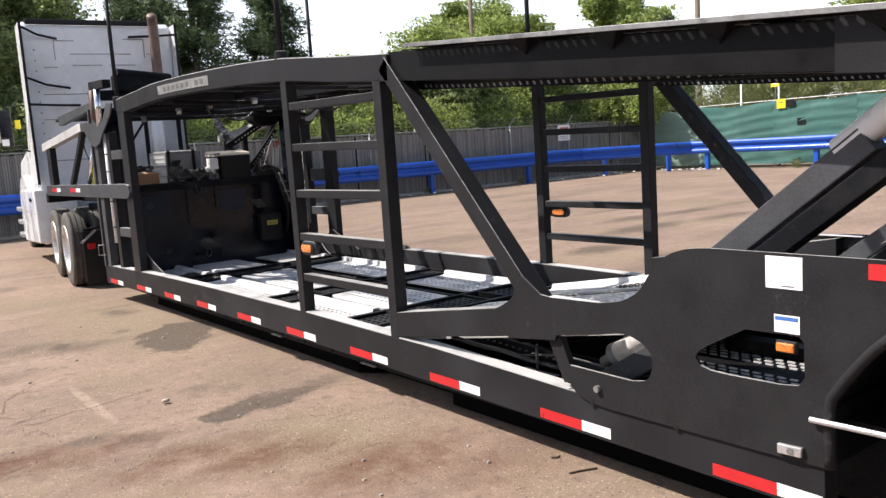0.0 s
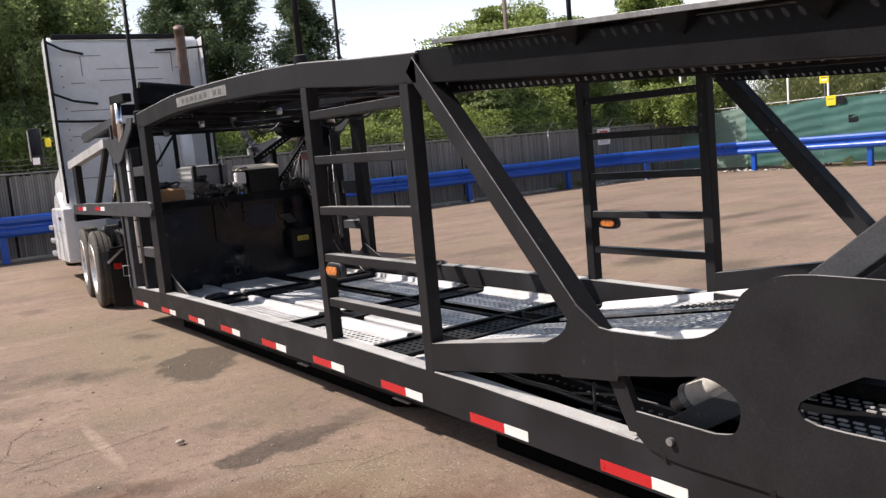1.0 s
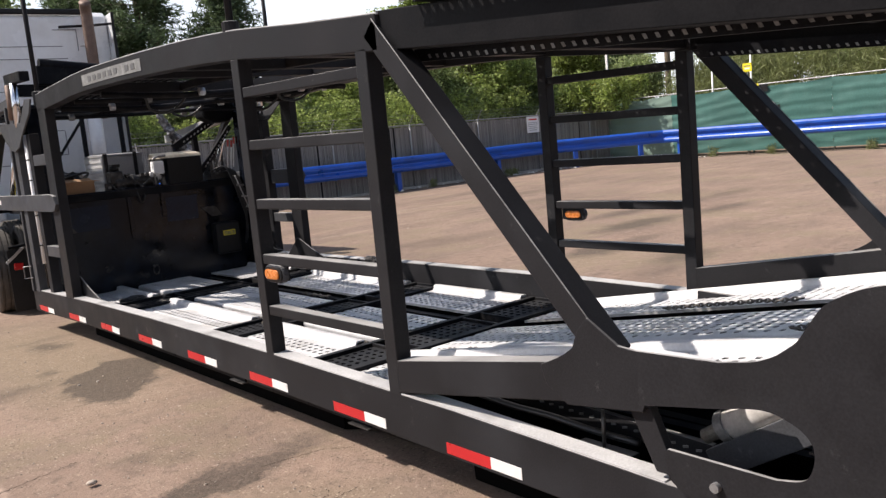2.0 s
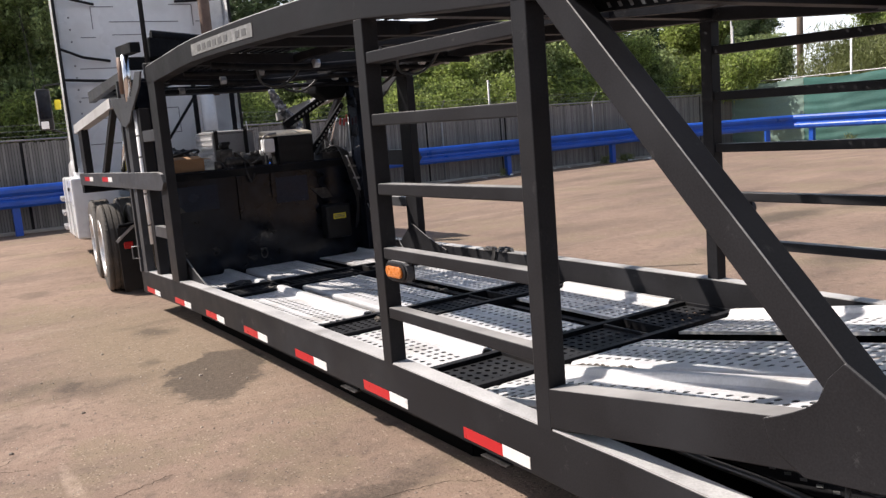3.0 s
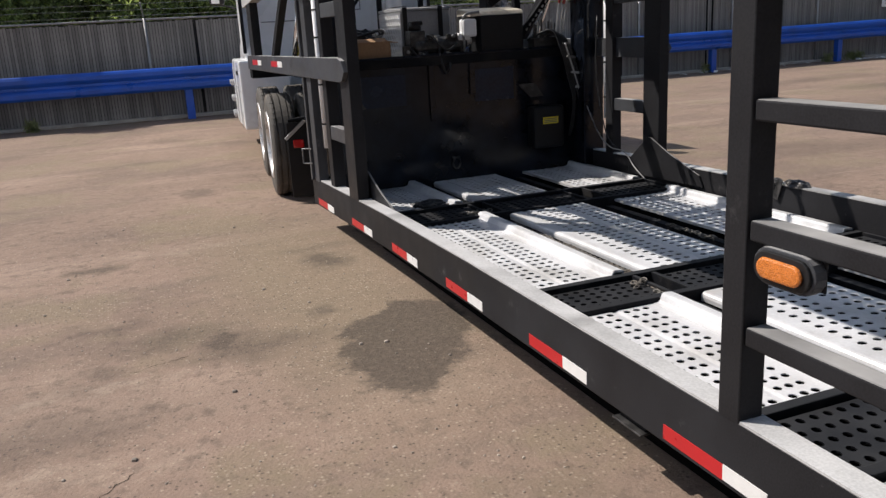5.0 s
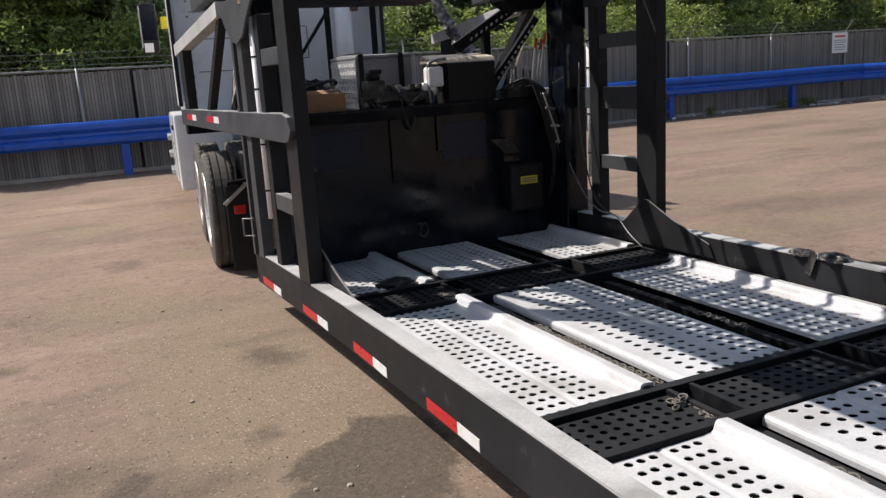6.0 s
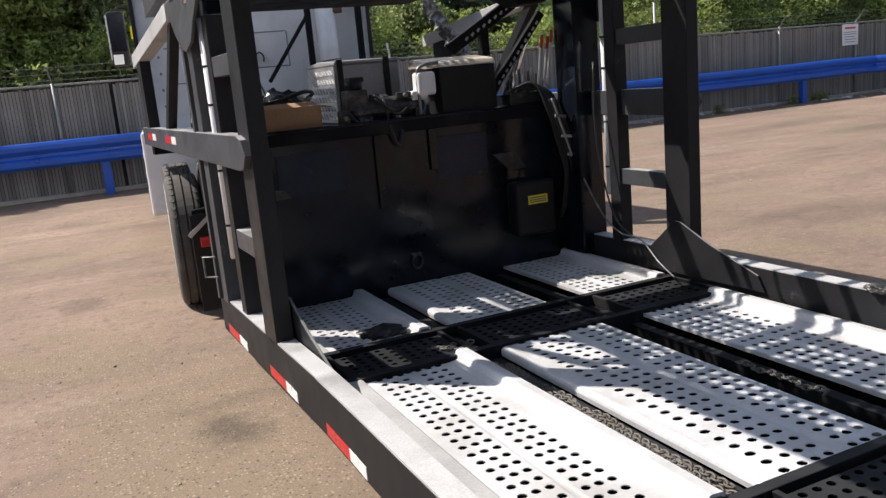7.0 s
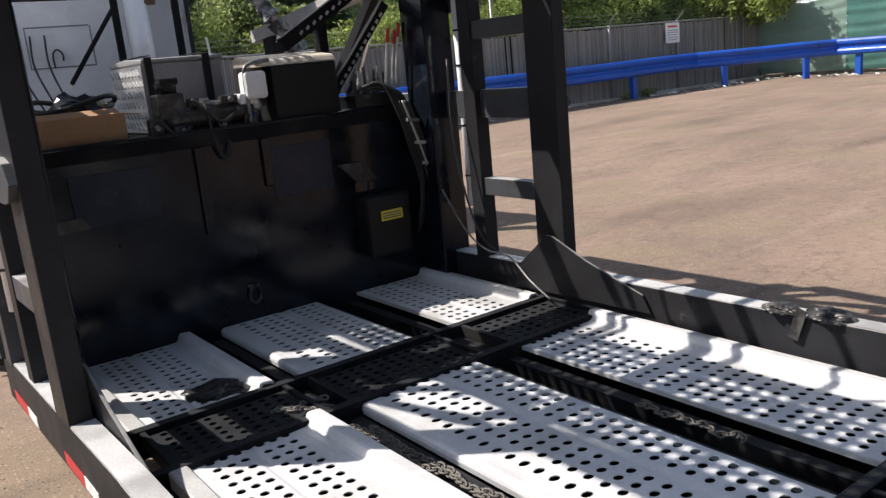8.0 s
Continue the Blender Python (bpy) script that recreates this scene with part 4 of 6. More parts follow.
def centre_plate(y0, y1, height):
    lift = lambda y: height(y) + 0.010
    columns = [(1.055, 1.10, False), (1.10, 1.167, True), (1.167, 1.185, False), (1.185, 1.365, True), (1.365, 1.385, False), (1.385, 1.397, False), (1.397, 1.42, False), (1.42, 1.60, True), (1.60, 1.612, False)]
    plate = sheet("deck_plate", perforated(columns, y0, y1, lift, grooved(1.385, 1.397), **{**HOLES, "pitch_x": 0.06}), ALU, trailer, "white perforated aluminium centre plate with a rolled edge")
    ys = [y0 + (y1 - y0) * i / 6 for i in range(7)]
    nose = [(1.020, -0.046), (1.016, -0.024), (1.019, -0.011), (1.027, -0.003), (1.040, 0.0), (1.056, 0.0), (1.056, -0.006), (1.030, -0.010), (1.024, -0.022), (1.026, -0.046)]
    part("rolled_edge", bm_loft(nose, ys, lift), ALU, plate, "rolled white edge")
    part("plate_edge", bm_loft([(1.611, -0.034), (1.611, 0.0), (1.618, 0.0), (1.619, -0.034)], ys, lift), ALU, plate)
    # Same added sheet for the shade in the centre plate's holes
    part("hole_shade_sheet", bm_strip(ys[::-1], lambda y: height(y) - 0.075, lambda y: height(y) - 0.085, 1.04, 1.62), SHADE_BLACK, plate)


def deck_row(y0, y1, height):
    track_plate(0.0, y0, y1, height)
    centre_plate(y0, y1, height)
    track_plate(1.595, y0, y1, height)


deck_row(9.545, 10.585, flat)
deck_row(7.413, 9.105, flat)
deck_row(5.92, 7.00, flat)
ramp = lambda y: 0.255 + max(0.0, 5.45 - y) * 0.165
deck_row(2.3, 5.42, ramp)


def cross_member(y0, y1, z):
    for y in (y0, y1):
        part("cross_beam", bm_box(0.10, W - 0.10, y - 0.025, y + 0.025, z - 0.11, z + 0.012), BLACK_MATT, trailer, bevel=0.004)
    for x0, x1 in ((0.26, 0.88), (1.0, 1.70), (1.88, 2.48)):
        holes = perforated([(x0, x0 + 0.04, False), (x0 + 0.04, x1 - 0.04, True), (x1 - 0.04, x1, False)], y0 + 0.04, y1 - 0.04, lambda y: z - 0.012, lambda x: 0.0, 0.27, 0.27, 0.062)
        for x in (x0, x1):
            part("step_frame", bm_box(x - 0.012, x + 0.012, y0 + 0.026, y1 - 0.026, z - 0.05, z + 0.008), BLACK_MATT, trailer, bevel=0.003)
        sheet("step_plate", holes, BLACK_MATT, trailer, "black perforated step plate")


cross_member(9.10, 9.53, DECK + 0.012)
cross_member(7.03, 7.39, DECK + 0.012)
cross_member(5.46, 5.88, DECK + 0.012)
# Long members between the plates; below, a black pan added to deepen the shade
for x in (0.14, 0.90, 0.98, 1.68, 1.84):
    part("long_beam", bm_box(x - 0.03, x + 0.03, 2.4, 10.55, DECK - 0.11, DECK - 0.04), BLACK_MATT, trailer)
part("belly_shade_pan", bm_box(0.42, W - 0.42, 2.4, 9.5, 0.10, 0.125), SHADE_BLACK, trailer)
# Added black skirts paint the underside shade, set in where a lit patch shows
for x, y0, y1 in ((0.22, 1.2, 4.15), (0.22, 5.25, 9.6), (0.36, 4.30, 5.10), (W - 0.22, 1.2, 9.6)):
    part("shade_skirt", bm_box(x - 0.010, x + 0.010, y0, y1, 0.014, 0.17), SHADE_BLACK, trailer)
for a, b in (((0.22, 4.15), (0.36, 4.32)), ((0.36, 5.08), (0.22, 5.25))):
    part("shade_skirt", bm_beam((*a, 0.092), (*b, 0.092), 0.02, 0.156), SHADE_BLACK, trailer)
for y0, y1 in ((6.02, 6.25), (4.66, 4.90)):
    part("hanging_bracket", bm_box(-0.004, 0.035, y0 + 0.03, y1 - 0.03, 0.196, 0.203), GREASE, trailer, "greasy dark bracket under the rail", bevel=0.002)
    part("bracket_leg", bm_box(0.025, 0.035, y0 + 0.04, y1 - 0.04, 0.203, 0.25), BLACK_MATT, trailer)


# Upper deck: perforated tracks following the arched rails
def upper(y):
    return beam_top(y) - 0.05 if y > 4.3 else ledge(y) - 0.02


for x0, x1 in ((0.12, 0.92), (1.74, 2.46)):
    for y0, y1 in ((-1.4, 1.2), (1.25, 3.95), (4.0, 6.7), (6.75, 9.6), (9.66, 10.5)):
        sheet("upper_track", perforated([(x0, x0 + 0.05, False), (x0 + 0.05, x1 - 0.05, y0 < 9 or x0 < 1), (x1 - 0.05, x1, False)], y0, y1, upper, lambda x: 0.0, *((0.265, 0.285) if x0 < 1 else (0.12, 0.15)), 0.072), BLACK_MATT, trailer, "black perforated upper track")
sheet("head_ramp_track", perforated([(0.12, 0.15, False), (0.15, 0.53, True), (0.53, 0.56, False)], 10.55, 11.9, upper, lambda x: 0.0, 0.16, 0.2, 0.075), BLACK_MATT, trailer, "black perforated head ramp track")
sheet("ramp_bridge", perforated([(1.10, 1.13, False), (1.13, 1.45, True), (1.45, 1.48, False)], 10.75, 11.8, upper, lambda x: 0.0, 0.30, 0.25, 0.06), BLACK_MATT, trailer, "black perforated bridge plate over the neck")
for y in (9.55, 8.6, 7.4, 6.72, 5.6, 4.42, 3.2, 2.0, 0.8, -1.2):
    part("upper_cross_beam", bm_box(0.10, W - 0.10, y - 0.04, y + 0.04, upper(y) - 0.10, upper(y) - 0.012), BLACK, trailer, bevel=0.004)
for x in (0.97, 1.61):
    pts = [(y, upper(y) - 0.03) for y in (9.6, 8.4, 7.2, 6.0, 5.0, 4.3)]
    part("upper_long_beam", bm_prism(pts + [(y, z - 0.06) for y, z in reversed(pts)], x - 0.03, x + 0.03), BLACK_MATT, trailer)
# Slotted winch rack under the side tube
foot_of_tube = lambda y: 1.976 + (y - 4.03) * 0.0895
for x in (0.175, W - 0.175):
    drop = lambda y: 0.052 * min(1.0, max(0.05, (y - 1.5) / 2.3))
    rack = part("winch_rack", bm_strip((4.25, 3.0, 1.6, -1.3), lambda y: foot_of_tube(y) + 0.03, lambda y: foot_of_tube(y) - drop(y), x - 0.012, x + 0.012), BLACK_MATT, trailer, "black winch rack with a row of pale bars for the daylight in its slots")
    # Pale bars paint the daylight that shows through the slots
    bm = bmesh.new()
    for i in range(50):
        y = 4.15 - i * 0.05
        z = foot_of_tube(y) - drop(y) + 0.012
        bm_prism([(y + 0.002, z), (y + 0.012, z + 0.018), (y - 0.002, z + 0.018), (y - 0.012, z)], x - 0.0135, x + 0.0135, bm)
    tagged(part("slot_daylight", bm, GREY_METAL, rack), kind="stuff")

# Lift arms and hydraulic rams inside the rear frame
def along_arm(x, y, drop):
    """A place on the arm's line, drop metres square below its upper edge."""
    return (x, y - 0.609 * drop, 2.882 - 0.767 * y - 0.793 * drop)


for x in (0.30, W - 0.30):
    arm = part("lift_arm", bm_beam(along_arm(x, 2.85, 0.055), along_arm(x, 1.70, 0.055), 0.11, 0.105, up=(0, 1, 1)), FADED_SHEEN, trailer, "scuffed black inclined lift arm", 0.006)
    part("arm_channel", bm_beam(along_arm(x, 2.85, 0.165), along_arm(x, 0.95, 0.165), 0.11, 0.085, up=(0, 1, 1)), BLACK_MATT, arm, bevel=0.006)
    part("hydraulic_ram", bm_tube([along_arm(x, 1.80, 0.02), along_arm(x, 1.05, 0.02)], 0.056, 20), WHITE_PAINT, trailer, "off-white hydraulic cylinder", smooth=True)
    part("loose_wire", bm_tube(curve_through([along_arm(x - 0.07, 1.60, 0.1), along_arm(x - 0.09, 1.50, 0.14), along_arm(x - 0.08, 1.46, 0.2), along_arm(x - 0.08, 1.52, 0.22), along_arm(x - 0.08, 1.40, 0.42), (x - 0.08, 1.58, 1.16)], 6), 0.004, 5), HOSE, trailer)
for x in (0.27, 2.31):
    ram = part("hydraulic_ram", bm_tube([(x, 2.875, 0.537), (x, 2.49, 0.780)], 0.055, 20), CREAM_GREY, trailer, "dusty light grey hydraulic cylinder", smooth=True)
    part("ram_collar", bm_tube([(x, 2.89, 0.528), (x, 2.86, 0.547)], 0.060, 20), GREY_METAL, ram)
    part("ram_end", bm_tube([(x, 2.965, 0.480), (x, 2.89, 0.528)], 0.028, 14), RUST, ram, "rusty rod end")
    part("ram_mount", bm_beam((x - 0.03, 2.91, 0.405), (x - 0.03, 2.51, 0.650), 0.05, 0.105), FADED_SHEEN, ram, bevel=0.004)
for x in (0.21, W - 0.21):
    part("loose_wire", bm_tube(curve_through([(x, 1.52, 1.62), (x - 0.01, 1.42, 1.60), (x, 1.36, 1.50), (x, 1.40, 1.34), (x, 1.52, 1.22), (x, 1.60, 1.16)], 8), 0.0035, 5), GREY_METAL, trailer, smooth=True)
part("rear_pan", bm_box(0.10, W - 0.10, 1.0, 2.35, 0.50, 0.53), TREAD, trailer)
grip = part("grip_tread", bm_box(0.07, 0.66, 1.66, 2.50, 0.594, 0.600), TREAD, trailer, "black tread with rows of pale dashes for its lit holes inside the side plate")
# Pale dashes laid on top paint the light through the tread's holes
dashes = bmesh.new()
for k, x in enumerate((0.12, 0.16, 0.20, 0.34, 0.38, 0.42, 0.46, 0.50, 0.54, 0.58)):
    for i in range(15):
        y = 1.69 + 0.054 * i + (0.027 if k % 2 else 0.0)
        bm_box(x - 0.005, x + 0.005, y, y + 0.034, 0.600, 0.606, dashes)
tagged(part("hole_light_dash", dashes, WORN_GLARE, grip, "pale raised dashes painted for the light through the tread holes"), kind="stuff")
part("rear_bumper", bm_box(0.0, W, -1.5, -1.4, 0.45, 0.75), BLACK, trailer, bevel=0.006)
for x in (0.05, W - 0.05):
    part("rear_post", bm_box(x - 0.05, x + 0.05, -1.38, -1.26, 0.5, 1.70), BLACK, trailer, bevel=0.005)
    part("rear_rail", bm_box(x - 0.045, x + 0.045, -1.4, 0.55, 1.00, 1.14), BLACK, trailer, bevel=0.005)
    part("axle_beam", bm_box(x - 0.045 + (0.45 if x < 1 else -0.45), x + 0.045 + (0.45 if x < 1 else -0.45), -1.4, 2.4, 0.5, 0.66), BLACK_MATT, trailer)


# ---- wheels ----
def wheel(parent, x, y, r, width, out, dual=True, rim_mat=RIM):
    """A dual truck wheel; out: -1 when its face looks towards -x."""
    tyre = bmesh.new()
    for k in range(2 if dual else 1):
        c = x - out * k * (width + 0.06)
        h = width / 2
        prof = [(r * 0.60, -h * 0.80), (r * 0.66, -h * 0.98), (r * 0.85, -h * 1.02), (r * 0.955, -h * 0.92), (r * 0.99, -h * 0.80)]
        for g in (-0.5, 0.0, 0.5):
            prof += [(r, h * (g - 0.20)), (r, h * (g - 0.05)), (r - 0.014, h * (g - 0.045)), (r - 0.014, h * (g + 0.045)), (r, h * (g + 0.05)), (r, h * (g + 0.20))]
        prof += [(r * 0.99, h * 0.80), (r * 0.955, h * 0.92), (r * 0.85, h * 1.02), (r * 0.66, h * 0.98), (r * 0.60, h * 0.80)]
        bm_lathe(prof, (c, y, r), "x", 48, tyre)
        for i in range(48):
            a = 2 * math.pi * i / 48
            for s in (-1, 1):
                p = Vector((c + s * h * 0.80, y + math.cos(a) * (r - 0.007), r + math.sin(a) * (r - 0.007)))
                q = Vector((c + s * h * 0.60, y + math.cos(a + 0.03) * (r + 0.002), r + math.sin(a + 0.03) * (r + 0.002)))
                bm_beam(p, q, 0.020, 0.004, (0, math.cos(a), math.sin(a)), tyre)
    w = part("wheel", bm_lathe([(0.0, out * 0.02), (r * 0.22, out * 0.02), (r * 0.24, out * -0.03), (r * 0.36, out * -0.035), (r * 0.42, out * 0.01), (r * 0.53, out * 0.05), (r * 0.58, out * (width / 2 - 0.015)), (r * 0.60, out * (width / 2 + 0.006)), (r * 0.655, out * (width / 2 + 0.004)), (r * 0.66, out * (width / 2 - 0.01)), (r * 0.59, out * (width / 2 - 0.03))], (x, y, r), "x", 36), rim_mat, parent, "dusty bright aluminium wheel", smooth=True)
    part("tyre", tyre, RUBBER, w, "dusty black dual truck tyre", smooth=False)
    for i in range(10):
        a = 2 * math.pi * i / 10
        part("wheel_nut", bm_tube([(x + out * -0.04, y + math.cos(a) * r * 0.30, r + math.sin(a) * r * 0.30), (x + out * 0.01, y + math.cos(a) * r * 0.30, r + math.sin(a) * r * 0.30)], 0.018, 6), STEEL, w)
    return w


for y in (1.01, -0.25):
    wheel(trailer, 0.17, y, 0.48, 0.26, -1)
    wheel(trailer, W - 0.17, y, 0.48, 0.26, 1)

def crumple(centre, size, seed):
    """A crumpled heap of cloth or webbing."""
    bm = bmesh.new()
    bmesh.ops.create_icosphere(bm, subdivisions=4, radius=1.0)
    for v in bm.verts:
        p = v.co.copy()
        fold = 1 + 0.45 * noise.noise(p * 1.7 + Vector((seed, 0, 0))) + 0.30 * abs(noise.noise(p * 4.5 + Vector((0, seed, 0))))
        v.co = Vector((p.x * size[0], p.y * size[1], max(p.z, -0.2) * size[2])) * fold + Vector(centre)
    return bm


# ---- bulkhead and what stands on it ----
bulk = part("bulkhead", bm_box(0.12, 2.46, 10.60, 10.66, 0.13, 1.36), DULL_BLACK, trailer, "glossy black bulkhead in shade", 0.006)
part("shelf", bm_box(0.12, 2.46, 10.60, 11.9, 1.30, 1.335), BLACK_MATT, bulk, bevel=0.004)
part("shelf_lip", bm_box(0.12, 2.46, 10.575, 10.60, 1.27, 1.345), BLACK_MATT, bulk, bevel=0.004)
for x, z in ((1.03, 0.80), (1.41, 1.0)):
    part("bulkhead_rib", bm_box(x, x + 0.05, 10.575, 10.60, z, 1.27), DULL_BLACK, bulk, bevel=0.005)
cabinet = part("valve_cover", bm_box(1.965, 2.275, 10.45, 10.60, 0.47, 0.845), BLACK_PLASTIC, bulk, "black control box with a yellow label", 0.025)
part("warning_label", bm_box(2.052, 2.205, 10.4475, 10.4505, 0.688, 0.748), YELLOW, cabinet, "yellow warning label")
for z in (0.703, 0.717, 0.732):
    part("print_bar", bm_box(2.062, 2.195, 10.4462, 10.4477, z - 0.004, z + 0.004), INK, cabinet)
ring = bmesh.new()
bm_tube([(1.25 + 0.035 * math.cos(a), 10.585 - 0.01 * math.sin(a), 0.41 + 0.05 * math.sin(a)) for a in [2 * math.pi * i / 16 for i in range(17)]], 0.008, 8, ring, False)
part("tie_ring", ring, GREASE, bulk, "steel tie-down ring", smooth=True)
part("ring_staple", bm_tube([(1.22, 10.60, 0.46), (1.25, 10.57, 0.462), (1.28, 10.60, 0.46)], 0.011, 8), GREASE, bulk)
# Flush blue sheets paint the sky's reflection on the glossy bulkhead
SKY_NAVY = material("navy_sky_reflection", (0.013, 0.021, 0.040), 0.2, vary=0.4, scale=5, fine=50, bump=0.1, specular=0.25)
for x0, x1, z0, z1 in ((0.39, 0.82, 0.95, 1.21), (1.46, 1.84, 0.93, 1.21)):
    part("sky_reflection", bm_box(x0, x1, 10.593, 10.6005, z0, z1), SKY_NAVY, bulk, "dark blue sheet painted for the sky's reflection in the bulkhead", 0.002)
part("manual_pouch", bm_prism([(1.875, 1.05), (2.05, 1.045), (2.13, 0.93), (2.0, 0.925)], 10.575, 10.598, axis="y"), GREASE, bulk, "crumpled grey document pouch")
part("tilted_patch", bm_prism([(0.265, 1.01), (0.42, 1.005), (0.46, 0.95), (0.30, 0.942)], 10.588, 10.5985, axis="y"), GREASE, bulk)
# Truck-side frame under the shelf
for x in (0.55, 2.0):
    part("neck_frame", bm_box(x - 0.06, x + 0.06, 10.66, 13.6, 1.12, 1.30), BLACK_MATT, trailer, bevel=0.005)
part("neck_cross", bm_box(0.0, W, 13.45, 13.6, 1.14, 1.28), BLACK_MATT, trailer, bevel=0.005)
# Upright hydraulic columns by the bulkhead
for x in (W - 0.08, 0.16):
    part("lift_column", bm_box(x - 0.10, x + 0.10, 10.32, 10.55, 0.30, 2.30), DULL_BLACK, trailer, "black upright lift column", 0.008)
random.seed(5)
for i in range(6):
    off = 0.026 * i
    pts = [(2.05 + off, 10.72, 1.42 + 0.02 * (i % 2)), (2.22 + off * 0.8, 10.58, 1.50 - 0.01 * i), (2.28 + off * 0.7, 10.50, 1.32), (2.33 + off * 0.7, 10.48, 1.10), (2.38 + off * 0.5, 10.47, 0.86), (2.36 + off * 0.6, 10.52, 0.55 + 0.03 * i)]
    part("hydraulic_hose", bm_tube(curve_through(pts, 6), 0.010, 7), HOSE, trailer, "hanging hydraulic hose", smooth=True)
for i in range(4):
    off = 0.021 * i
    part("hose_sleeve", bm_tube(curve_through([(2.255 + off, 10.43, 1.385), (2.300 + off, 10.42, 1.24), (2.345 + off, 10.415, 1.10), (2.390 + off, 10.42, 0.96), (2.42 + off * 0.7, 10.43, 0.84)], 6), 0.0075, 7), STEEL if i == 1 else HOSE, trailer, "braided steel hose" if i == 1 else "hanging hydraulic hose", smooth=True)
for i, z in enumerate((1.27, 1.13, 1.0)):
    x = 2.29 + (1.27 - z) * 0.32
    part("hose_clamp", bm_beam((x - 0.008, 10.412, z), (x + 0.080, 10.412, z - 0.012), 0.022, 0.020), WORN_GLARE if i else GREY_METAL, trailer, bevel=0.003)
for k in range(7):
    x = 2.10 + 0.035 * k
    part("valve_spool", bm_tube([(x, 10.66, 1.42), (x, 10.66, 1.56 + 0.02 * (k % 3))], 0.010, 8), GREY_METAL if k % 2 else GREASE, trailer)
part("valve_bank", bm_box(2.07, 2.36, 10.62, 10.74, 1.36, 1.44), GREASE, trailer, bevel=0.008)
part("hydraulic_hose", bm_tube(curve_through([(2.44, 10.4, 0.9), (2.40, 10.1, 0.62), (2.43, 9.95, 0.50), (2.47, 9.8, 0.47), (2.40, 9.55, 0.38), (2.40, 9.4, 0.30)], 8), 0.0055, 7), GREY_METAL, trailer, smooth=True)
part("hydraulic_hose", bm_tube(curve_through([(2.46, 10.2, 1.6), (2.40, 10.12, 1.1), (2.42, 10.0, 0.62), (2.50, 9.9, 0.46)], 8), 0.006, 7), HOSE, trailer, smooth=True)
for k, (x, z) in enumerate(((2.29, 1.70), (2.335, 1.69), (2.37, 1.73))):
    part("control_lever", bm_tube([(x, 10.62, z - 0.25), (x + 0.01, 10.56, z + 0.05)], 0.009, 8), STEEL, trailer)
    part("lever_grip", bm_tube([(x + 0.01, 10.56, z + 0.03), (x + 0.013, 10.545, z + 0.11)], 0.011, 10), RED_INK, trailer, "red lever grip", smooth=True)

box = thing("cardboard_box", (0.51, 10.85, 1.335), "open brown cardboard box lying on the bulkhead shelf", "box")
bm = bm_box(0.300, 0.735, 10.67, 11.03, 1.337, 1.490)
bmesh.ops.delete(bm, geom=[f for f in bm.faces if f.calc_center_median().z > 1.48], context="FACES")
bmesh.ops.solidify(bm, geom=bm.faces[:], thickness=0.005)
part("carton", bm, CARD, box)
part("flap", bm_beam((0.517, 10.672, 1.488), (0.517, 10.76, 1.515), 0.40, 0.004, (0, 1, 0)), CARD, box)
part("flap", bm_beam((0.302, 10.85, 1.488), (0.262, 10.85, 1.54), 0.34, 0.004, (1, 0, 0)), CARD, box)
part("flap", bm_beam((0.733, 10.85, 1.488), (0.81, 10.85, 1.475), 0.34, 0.004, (0, 0, 1)), CARD, box)

tool = thing("tool_box", (1.23, 11.4, 1.335), "grey tool box with a diamond-plate side on the shelf", "tool box")
GREY_BOX = material("dusty_grey_sheet_metal", (0.34, 0.34, 0.35), 0.5, metal=0.3, vary=0.15, scale=4, fine=60, second=(0.20, 0.19, 0.18), stain=0.5, stain_scale=4)
part("box_body", bm_box(1.0, 1.465, 11.10, 11.74, 1.337, 1.735), GREY_BOX, tool, bevel=0.010)
part("box_lid", bm_prism([(11.09, 1.735), (11.09, 1.757), (11.42, 1.772), (11.75, 1.757), (11.75, 1.735)], 0.992, 1.473), GREY_BOX, tool, bevel=0.006)
for x in (1.006, 1.345):
    part("strap", bm_box(x, x + 0.040, 11.078, 11.09, 1.34, 1.768), BLACK_PLASTIC, tool)
    part("strap_top", bm_box(x, x + 0.040, 11.078, 11.5, 1.774, 1.778), BLACK_PLASTIC, tool)
part("tread_side", bm_box(0.990, 0.999, 11.11, 11.73, 1.345, 1.728), STEEL, tool, "diamond-plate side")
part("short_rod", bm_tube([(1.42, 11.14, 1.76), (1.41, 11.14, 1.86)], 0.008, 8), PAPER, tool)
studs = bmesh.new()
for i in range(9):
    for j in range(6):
        p = Vector((0.987, 11.13 + 0.066 * i + (0.03 if j % 2 else 0), 1.37 + 0.060 * j))
        bm_beam(p, p + Vector((0, 0.036, 0.030)), 0.014, 0.006, (1, 0, 0), studs)
tagged(part("raised_tread", studs, WORN_GLARE, tool), kind="stuff")

pump = thing("hydraulic_pump", (1.18, 10.78, 1.335), "greasy dark hydraulic pump and valve block on the shelf", "pump")
part("pump_body", bm_lathe([(0.0, -0.27), (0.055, -0.27), (0.075, -0.24), (0.075, -0.06), (0.088, -0.055), (0.088, -0.02), (0.072, -0.015), (0.072, 0.20), (0.05, 0.23), (0.0, 0.23)], (1.22, 10.74, 1.43), "x", 18), GREASE, pump, smooth=False)
part("valve_block", bm_box(0.92, 1.06, 10.68, 10.82, 1.42, 1.56), GREASE, pump, bevel=0.012)
part("reservoir", bm_lathe([(0.0, 0.07), (0.045, 0.065), (0.055, 0.05), (0.055, 0.0), (0.0, 0.0)], (0.99, 10.75, 1.56), "z", 16), BLACK_PLASTIC, pump, smooth=True)
part("filler_cap", bm_box(0.95, 1.05, 10.70, 10.79, 1.605, 1.64), BLACK_PLASTIC, pump, bevel=0.01)
